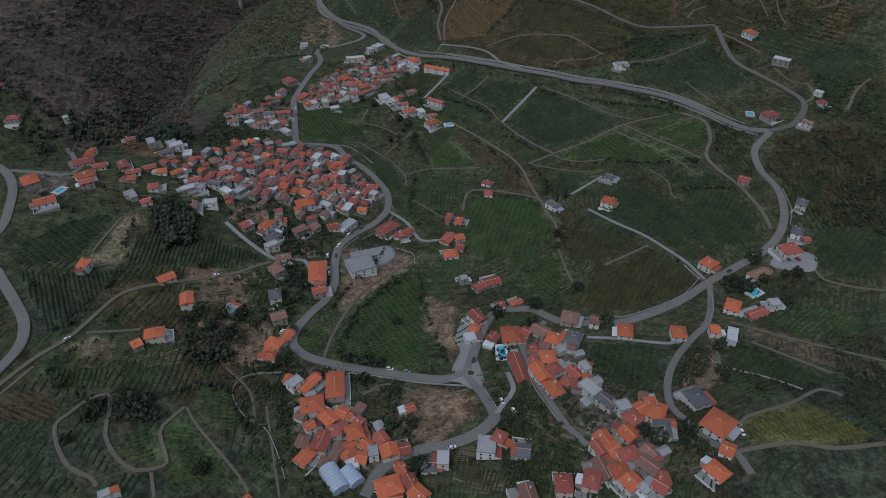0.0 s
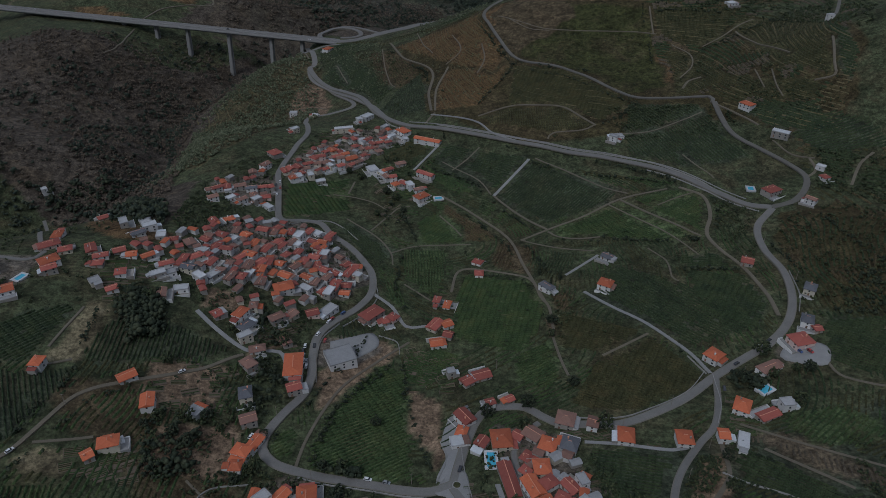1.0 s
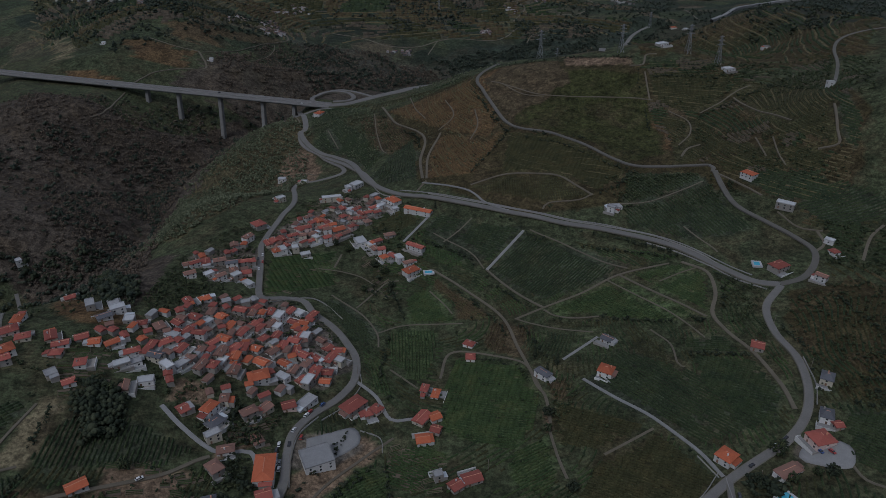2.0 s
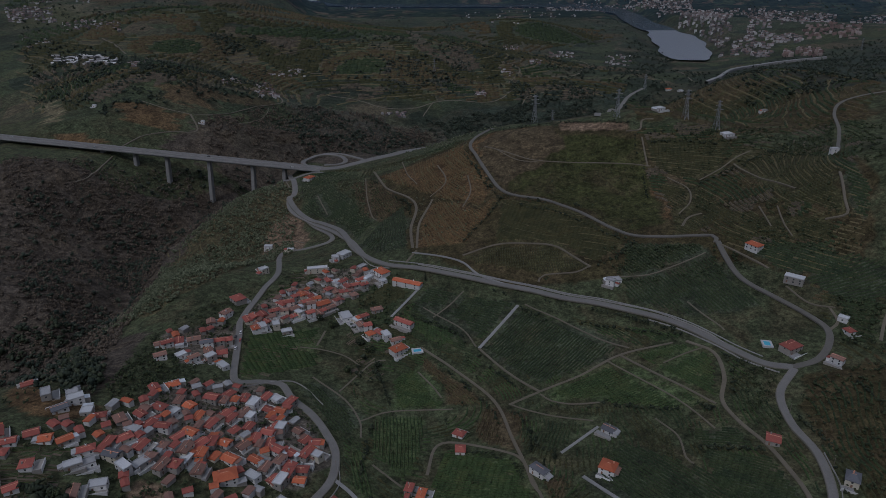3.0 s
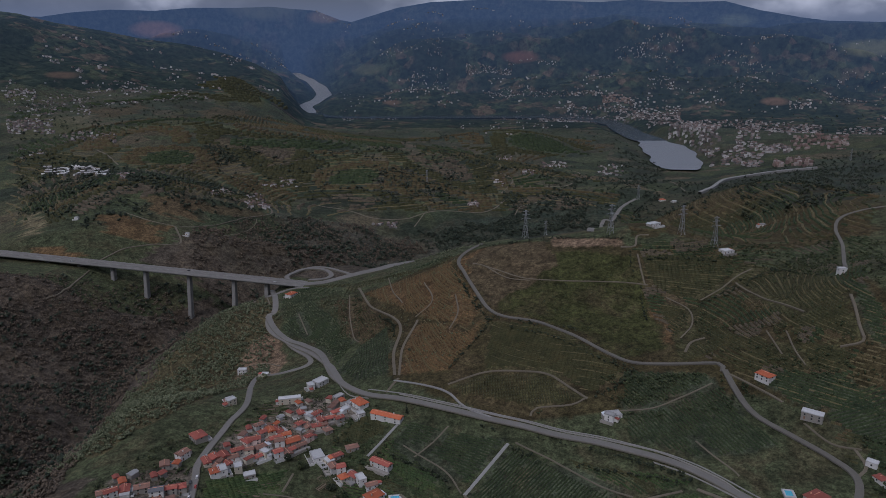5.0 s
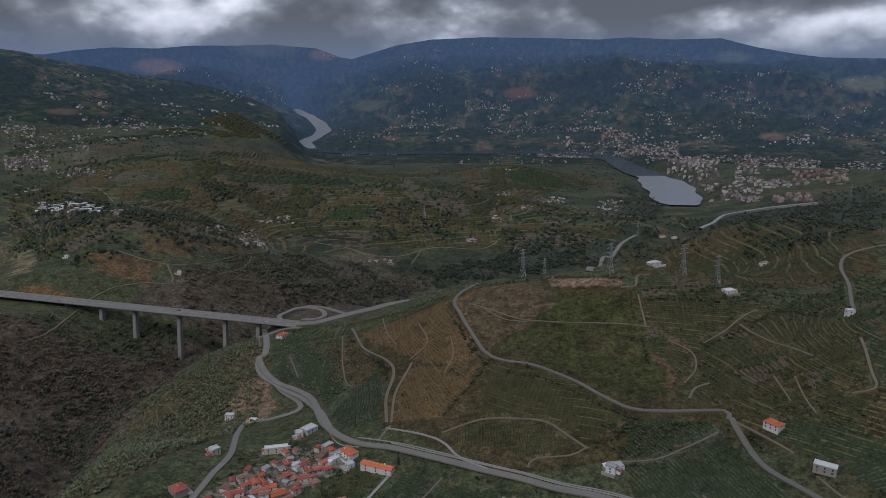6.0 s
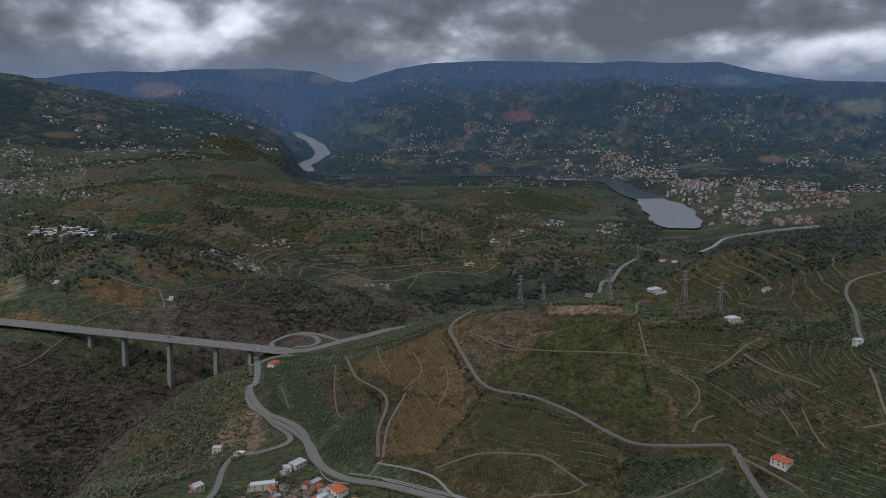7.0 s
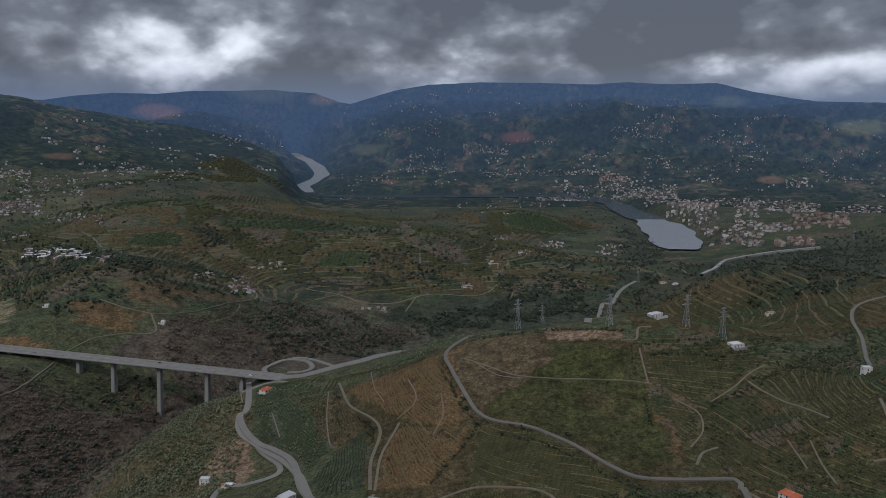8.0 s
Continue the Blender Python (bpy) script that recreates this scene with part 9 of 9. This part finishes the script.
def pool(x, y, bearing, length, width):
    root = new("swimming_pool")
    z = max(float(ground_at(x + a, y + b)) for a in (-length / 2, length / 2) for b in (-width / 2, width / 2)) + 0.3
    root.matrix_world = Matrix.Translation((x, y, z)) @ Matrix.Rotation(radians(bearing), 4, "Z")
    l, w = length / 2, width / 2
    bm = bmesh.new()
    for x0, x1, y0, y1 in ((-l - 1.4, l + 1.4, -w - 1.4, -w), (-l - 1.4, l + 1.4, w, w + 1.4), (-l - 1.4, -l, -w, w), (l, l + 1.4, -w, w)):
        box_bm(bm, x0, x1, y0, y1, -1.5, 0.1)
    part("terrace", bm, PALE_ROOF, root, "pale paved terrace")
    bm = bmesh.new()
    box_bm(bm, -l, l, -w, w, -1.4, -0.1)
    part("water", bm, POOL, root, "clear blue water")
    tagged(root, "blue swimming pool with a pale paved terrace", "swimming pool")


def polytunnel(x, y, bearing, length, width):
    root = new("arched_barn")
    z = min(float(ground_at(x + a, y + b)) for a in (-4, 4) for b in (-4, 4))
    root.matrix_world = Matrix.Translation((x, y, z)) @ Matrix.Rotation(radians(bearing), 4, "Z")
    prof = [(width / 2 * math.cos(t), 2.6 + width * 0.3 * math.sin(t)) for t in np.linspace(0, math.pi, 12)]
    v, f = loft([[(s, w, -0.5) for w in (width / 2,)] + [(s, a, b) for a, b in prof] + [(s, -width / 2, -0.5)] for s in np.linspace(-length / 2, length / 2, 6)])
    part("shell", mesh_of("shell", v, f, BLUE_SHEET), None, root, "pale blue corrugated sheet")
    for s in np.linspace(-length / 2, length / 2, 9):
        v, f = loft([[(s + d, a * 1.01, b * 1.012) for a, b in prof] + [(s + d, a * 0.99, b * 0.99) for a, b in prof[::-1]] for d in (-0.12, 0.12)])
        part("rib", mesh_of("rib", v, f, STEEL), None, root)
    tagged(root, "pale blue arched metal barn beside the village", "barn")


BLUE_SHEET = plain("pale_blue_sheet", (0.3, 0.37, 0.46), (0.4, 0.47, 0.56), 0.3, 0.5, 0.1, 1.0)


def garden_wall(points):
    """A low pale masonry wall following the ground."""
    ob = ribbon("garden_wall", points, 0.4, STONE_PALE, 0.9, 1.6, 3.0)
    ways.pop()
    tagged(ob, "low pale masonry wall following the slope", "wall")


STONE_PALE = plain("pale_masonry", (0.2, 0.195, 0.18), (0.3, 0.29, 0.275), 0.5, 0.9, 0.2, 3.0)


def gardens(outline, number, bearing):
    """Kitchen gardens: beds of soil with rows of crops and low stone edges, each bed a thing."""
    ox, oy = np.array(outline, float).T
    placed = 0
    for _ in range(number * 8):
        if placed >= number:
            break
        x, y = dice.uniform(ox.min(), ox.max()), dice.uniform(oy.min(), oy.max())
        l, w = dice.uniform(4, 10), dice.uniform(3, 6)
        if not inside(np.array([x]), np.array([y]), outline)[0] or not free(np.array([x]), np.array([y]))[0]:
            continue
        block(x, y, l * 0.42)
        placed += 1
        a = radians(bearing + dice.uniform(-12, 12))
        c, s = math.cos(a), math.sin(a)
        root = new("garden_bed")
        root.location = (x, y, float(ground_at(x, y)))

        def at(u, v, h):
            px, py = u * c - v * s, u * s + v * c
            return (px, py, float(ground_at(x + px, y + py)) - root.location.z + h)

        us, vs = np.linspace(-l / 2, l / 2, 4), np.linspace(-w / 2, w / 2, 3)
        verts = [at(u, v, 0.25) for v in vs for u in us]
        faces = [(j * 4 + i, j * 4 + i + 1, j * 4 + i + 5, j * 4 + i + 4) for j in range(2) for i in range(3)]
        rim = [0, 1, 2, 3, 7, 11, 10, 9, 8, 4]
        base = len(verts)
        verts += [(verts[i][0], verts[i][1], verts[i][2] - 0.8) for i in rim]
        faces += [(rim[k], base + k, base + (k + 1) % 10, rim[(k + 1) % 10]) for k in range(10)]
        part("soil", mesh_of("soil", verts, faces, SOIL_BED), None, root)
        for v in np.arange(-w / 2 + 0.6, w / 2 - 0.3, 1.1):
            if dice.random() < 0.25:
                continue
            e = [(u, v + d, h) for u in us * 0.92 for d, h in ((-0.28, 0.24), (0, 0.75), (0.28, 0.24))]
            verts = [at(*p) for p in e]
            faces = [(3 * k + j, 3 * k + j + 1, 3 * k + j + 4, 3 * k + j + 3) for k in range(3) for j in range(2)]
            part("crop", mesh_of("crop", verts, faces, VINES["green"] if dice.random() < 0.6 else VINES["olive"]), None, root)
        tagged(root, "small garden bed with rows of green vegetables", "garden bed", "kitchen gardens")


def pylon_kind():
    root = new("power_pylon")
    bm = bmesh.new()

    def bar(p, q, r=0.14):
        p, q = Vector(p), Vector(q)
        m = Matrix.Translation((p + q) / 2) @ (q - p).to_track_quat("Z", "Y").to_matrix().to_4x4()
        bmesh.ops.create_cone(bm, cap_ends=True, segments=4, radius1=r, radius2=r, depth=(q - p).length, matrix=m)

    heights = [(0, 3.0), (8, 2.2), (16, 1.5), (24, 1.0), (34, 0.7)]
    sides = ((1, 1), (-1, 1), (-1, -1), (1, -1))
    for (z0, w0), (z1, w1) in zip(heights, heights[1:]):
        for k, (a, b) in enumerate(sides):
            c, d = sides[(k + 1) % 4]
            bar((a * w0, b * w0, z0), (a * w1, b * w1, z1), 0.2)
            bar((a * w0, b * w0, z0), (c * w1, d * w1, z1))
            bar((a * w1, b * w1, z1), (c * w1, d * w1, z1))
    part("tower", bm, STEEL, root)
    for z, r in ((24, 6.5), (29, 5.0), (33, 3.8)):
        bm = bmesh.new()
        bar((-r, 0, z), (r, 0, z), 0.2)
        bar((-r, 0, z), (0, 0, z + 1.6))
        bar((r, 0, z), (0, 0, z + 1.6))
        part("cross_arm", bm, STEEL, root)
    return tagged(root, "grey steel lattice power pylon on the hillside", "pylon", "power pylons")


def pylons(rows):
    first = pylon_kind()
    for k, (x, y) in enumerate(rows):
        m = Matrix.Translation((x, y, float(ground_at(x, y)) - 0.4)) @ Matrix.Rotation(radians(20), 4, "Z")
        if k == 0:
            first.matrix_world = m
        else:
            copy_thing(first, m)


def street_poles(rows):
    first = new("utility_pole")
    bm = bmesh.new()
    bmesh.ops.create_cone(bm, cap_ends=True, segments=8, radius1=0.17, radius2=0.11, depth=8.5, matrix=Matrix.Translation((0, 0, 4.0)))
    part("pole", bm, WOOD_POLE, first)
    bm = bmesh.new()
    box_bm(bm, -0.9, 0.9, -0.06, 0.06, 7.6, 7.75)
    part("cross_arm", bm, WOOD_POLE, first)
    tagged(first, "grey wooden utility pole beside the road", "utility pole", "utility poles")
    for k, (x, y) in enumerate(rows):
        m = Matrix.Translation((x, y, float(ground_at(x, y)))) @ Matrix.Rotation(k * 0.7, 4, "Z")
        if k == 0:
            first.matrix_world = m
        else:
            copy_thing(first, m)


def forecourt(points):
    """A paved yard laid over the ground."""
    p = spline(points + points[:1], 4.0)[:-1]
    mid = p.mean(0)
    verts, faces = [], []
    n, rings = len(p), 6
    for r in range(rings + 1):
        for q in p:
            x, y = mid + (q - mid) * max(r / rings, 0.02)
            verts.append((x, y, float(ground_at(x, y)) + 0.5))
    for r in range(rings):
        faces += [(r * n + k, r * n + (k + 1) % n, r * n + n + (k + 1) % n, r * n + n + k) for k in range(n)]
    base = len(verts)
    verts += [(x, y, z - 1.5) for x, y, z in verts[-n:]]
    faces += [(base - n + k, base - n + (k + 1) % n, base + (k + 1) % n, base + k) for k in range(n)]
    tagged(new("pavement", mesh_of("pavement", verts, faces, CONCRETE, True)), "pale worn concrete yard beside the road", "pavement", kind="structure")


def island(x, y):
    root = new("traffic_island")
    root.location = (x, y, float(ground_at(x, y)) + 0.5)
    bm = bmesh.new()
    bmesh.ops.create_cone(bm, cap_ends=True, segments=20, radius1=2.4, radius2=2.2, depth=0.4, matrix=Matrix.Translation((0, 0, 0.1)))
    part("kerb", bm, STONE_PALE, root)
    bm = bmesh.new()
    bmesh.ops.create_cone(bm, cap_ends=True, segments=20, radius1=2.0, radius2=1.4, depth=0.3, matrix=Matrix.Translation((0, 0, 0.4)))
    part("planting", bm, VINES["olive"], root)
    tagged(root, "small round planted traffic island at the junction", "traffic island")


# ---- small things about the villages ----
cars("dgwdwwrdwwwwwgdwbrww", [(-83.4, 374.2, 92), (-82.3, 369.2, 95), (-81.6, 364.3, 95), (-81.3, 359.5, 91), (-77.1, 392.5, 72), (-72.2, 407.1, 62), (-70.7, 410.6, 61), (-77.5, 380.5, 94), (138.7, 213.9, -79), (28.3, 247.4, -69), (33.8, 239.1, -69), (-33.3, 196.7, 60), (70.5, 203.5, 44), (-23.6, 275.2, -16), (183.2, 360.2, 34), (224.9, 368.4, -47), (221.5, 364.8, -62), (227.1, 363.3, -61), (2.0, 218.5, 20), (-144.6, 588.6, 100)])
cars("dwrwwdbwdwwdwrwgw", [(-149.1, 605.3, 100), (-146.7, 612.2, 100), (-144.3, 601.3, 100), (-144.9, 337.3, 38), (202.0, 373.9, 33), (208.8, 378.1, 40), (-64.4, 419.7, 59), (-33.4, 277.4, -12), (14.3, 283.0, 74), (17.6, 304.2, 74), (-203.5, 267.8, 59), (168.4, 338.0, -102), (-98.2, 300.2, 71), (-71.8, 387.4, 90), (-83.0, 378.9, 95), (-79.8, 364.8, 95), (-79.2, 360.1, 94)])
motorway_cars("wgdw", [(0.18, 5.2), (0.42, -5.4), (0.71, 5.6), (0.93, -5.0)])
pool(30.8, 288.6, -90, 10.1, 4.5)
pool(190.6, 335.0, 31, 7.5, 4.5)
pool(261.2, 562.8, -10, 4.6, 6)
pool(-259.4, 394.4, 69, 6.5, 4)
pool(-159.5, 283.6, 34, 2.4, 3)
pool(-1.4, 606.5, 9, 6.5, 4)
polytunnel(-54.3, 201.9, -55, 15.6, 9)
polytunnel(-46.2, 203.2, -48, 10.5, 8)
garden_wall([(164.4, 357.4), (146.2, 337.1), (120.1, 323.2), (101.9, 317.7), (71.4, 319.7)])
garden_wall([(9.8, 262.6), (-1.1, 264.4), (-16.8, 266.9), (-36.0, 270.9), (-55.4, 273.5), (-70.1, 276.9)])
garden_wall([(19.8, 258.7), (25.6, 242.6), (25.7, 233.1), (14.7, 223.1), (-0.8, 217.7)])
garden_wall([(-71.5, 348.6), (-74.4, 371.4), (-73.7, 390.2), (-65.2, 408.1)])
garden_wall([(235.8, 400.8), (243.5, 420.1), (246.6, 445.1)])
garden_wall([(42.1, 280.0), (46.0, 257.0), (51.4, 239.6), (57.7, 223.1)])
garden_wall([(20.2, 320.4), (15.6, 304.4), (16.6, 282.8), (20.0, 263.1)])
garden_wall([(156.8, 370.1), (163.2, 353.3)])
garden_wall([(-38.4, 400.3), (-26.0, 395.0), (-23.5, 381.9)])
garden_wall([(-92.2, 269.1), (-109.4, 264.0), (-115.1, 252.9), (-110.4, 242.5), (-102.9, 234.5)])
garden_wall([(-102.9, 234.5), (-93.4, 230.2), (-85.1, 217.1), (-78.1, 201.7)])
garden_wall([(-128.7, 530.5), (-101.4, 554.3), (-86.4, 553.6), (-66.9, 532.1)])
garden_wall([(3.7, 305.2), (7.0, 291.4), (2.0, 274.1)])
garden_wall([(-111.2, 881.0), (-80.5, 805.2), (-54.9, 740.8), (-32.4, 725.0)])
garden_wall([(143.5, 270.2), (152.5, 261.7), (166.6, 253.1), (179.4, 243.1)])
garden_wall([(166.7, 352.9), (162.5, 326.0), (154.7, 308.2)])
garden_wall([(-47.3, 466.9), (-43.0, 444.5), (-50.3, 423.4), (-62.9, 405.2)])
garden_wall([(-4.5, 722.2), (30.8, 700.6), (70.1, 679.9), (112.8, 657.2), (153.4, 636.9), (186.9, 618.3), (208.3, 599.3), (224.2, 582.0), (231.7, 569.0)])
garden_wall([(184.6, 606.3), (206.1, 588.6), (225.3, 566.5), (238.5, 545.7), (256.5, 528.8)])
gardens([(-48.6, 269.9), (-29.1, 261.6), (-30.1, 233.6), (-45.5, 240.8)], 16, 20)
gardens([(-9.2, 217.8), (24.1, 214.0), (28.0, 190.5), (-8.6, 198.0)], 20, -20)
gardens([(43.8, 250.4), (68.5, 222.6), (62.0, 198.5), (29.5, 213.3)], 24, -35)
gardens([(77.5, 275.5), (90.5, 249.6), (78.2, 246.0), (65.3, 256.6)], 14, 10)
gardens([(-111.0, 257.7), (-86.4, 253.8), (-80.9, 224.3), (-98.9, 229.5)], 18, 30)
gardens([(-65.8, 218.6), (-42.2, 209.1), (-63.8, 205.5), (-80.6, 207.9)], 20, -10)
gardens([(17.9, 272.7), (32.8, 261.4), (25.5, 240.5), (20.2, 254.3)], 14, 0)
gardens([(-22.1, 395.5), (13.7, 376.8), (9.3, 344.3), (-20.8, 363.5)], 20, 15)
gardens([(-165.3, 347.0), (-118.4, 351.9), (-113.4, 311.1), (-151.3, 308.9)], 22, 25)
gardens([(-121.8, 387.2), (-90.6, 405.8), (-89.7, 373.7), (-114.1, 365.8)], 16, 30)
gardens([(-224.8, 433.4), (-188.8, 429.8), (-177.2, 390.1), (-208.2, 385.8)], 18, 15)
gardens([(-137.9, 609.8), (-86.9, 631.9), (-81.8, 579.9), (-127.9, 551.8)], 16, 0)
gardens([(108.6, 211.3), (119.4, 203.9), (111.6, 185.5), (101.9, 195.3)], 14, 20)
gardens([(-182.7, 273.8), (-146.0, 278.7), (-144.2, 262.1), (-174.7, 259.0)], 16, 30)
gardens([(-59.7, 639.3), (-19.7, 606.0), (-29.3, 573.8), (-56.3, 586.8)], 14, 40)
gardens([(-95.4, 720.5), (-135.9, 668.2), (-121.0, 729.9)], 14, 10)
gardens([(169.1, 337.9), (160.0, 291.0), (180.5, 312.2)], 16, -20)
gardens([(57.9, 322.6), (81.1, 296.6), (130.6, 288.0), (89.9, 308.3)], 16, 20)
pylons([(468.6, 1703.8), (225.0, 941.2), (302.5, 930.4), (132.7, 982.6), (-5.4, 1856.1), (1234.9, 2230.1), (333.9, 912.8), (240.8, 1539.7)])
street_poles([(-10.7, 274.8), (-62.0, 275.6), (-87.9, 317.1), (-73.6, 365.3), (-46.6, 457.4), (21.9, 226.9), (134.4, 325.5), (103.1, 307.5), (72.8, 306.2), (143.9, 289.8), (125.8, 266.3), (183.0, 348.7), (246.7, 434.1), (243.8, 484.3), (18.8, 298.7), (-14.8, 216.5), (38.2, 367.9), (-169.9, 328.8), (-192.4, 300.8), (49.4, 247.3)])
island(12.5, 272.3)
forecourt([(19.3, 335.2), (9.8, 326.9), (4.1, 305.2), (7.0, 293.0), (2.0, 276.4), (10.4, 277.2), (16.2, 303.2), (22.3, 321.3)])
forecourt([(223.3, 378.6), (238.1, 366.7), (232.1, 351.2), (216.7, 355.7), (210.0, 363.9)])
forecourt([(-68.8, 387.6), (-54.1, 396.9), (-42.5, 402.4), (-37.7, 389.8), (-51.9, 373.7), (-64.7, 368.8)])
forecourt([(7.8, 279.4), (16.6, 282.8), (19.1, 263.3), (13.7, 259.5), (6.7, 265.5), (0.5, 268.7)])
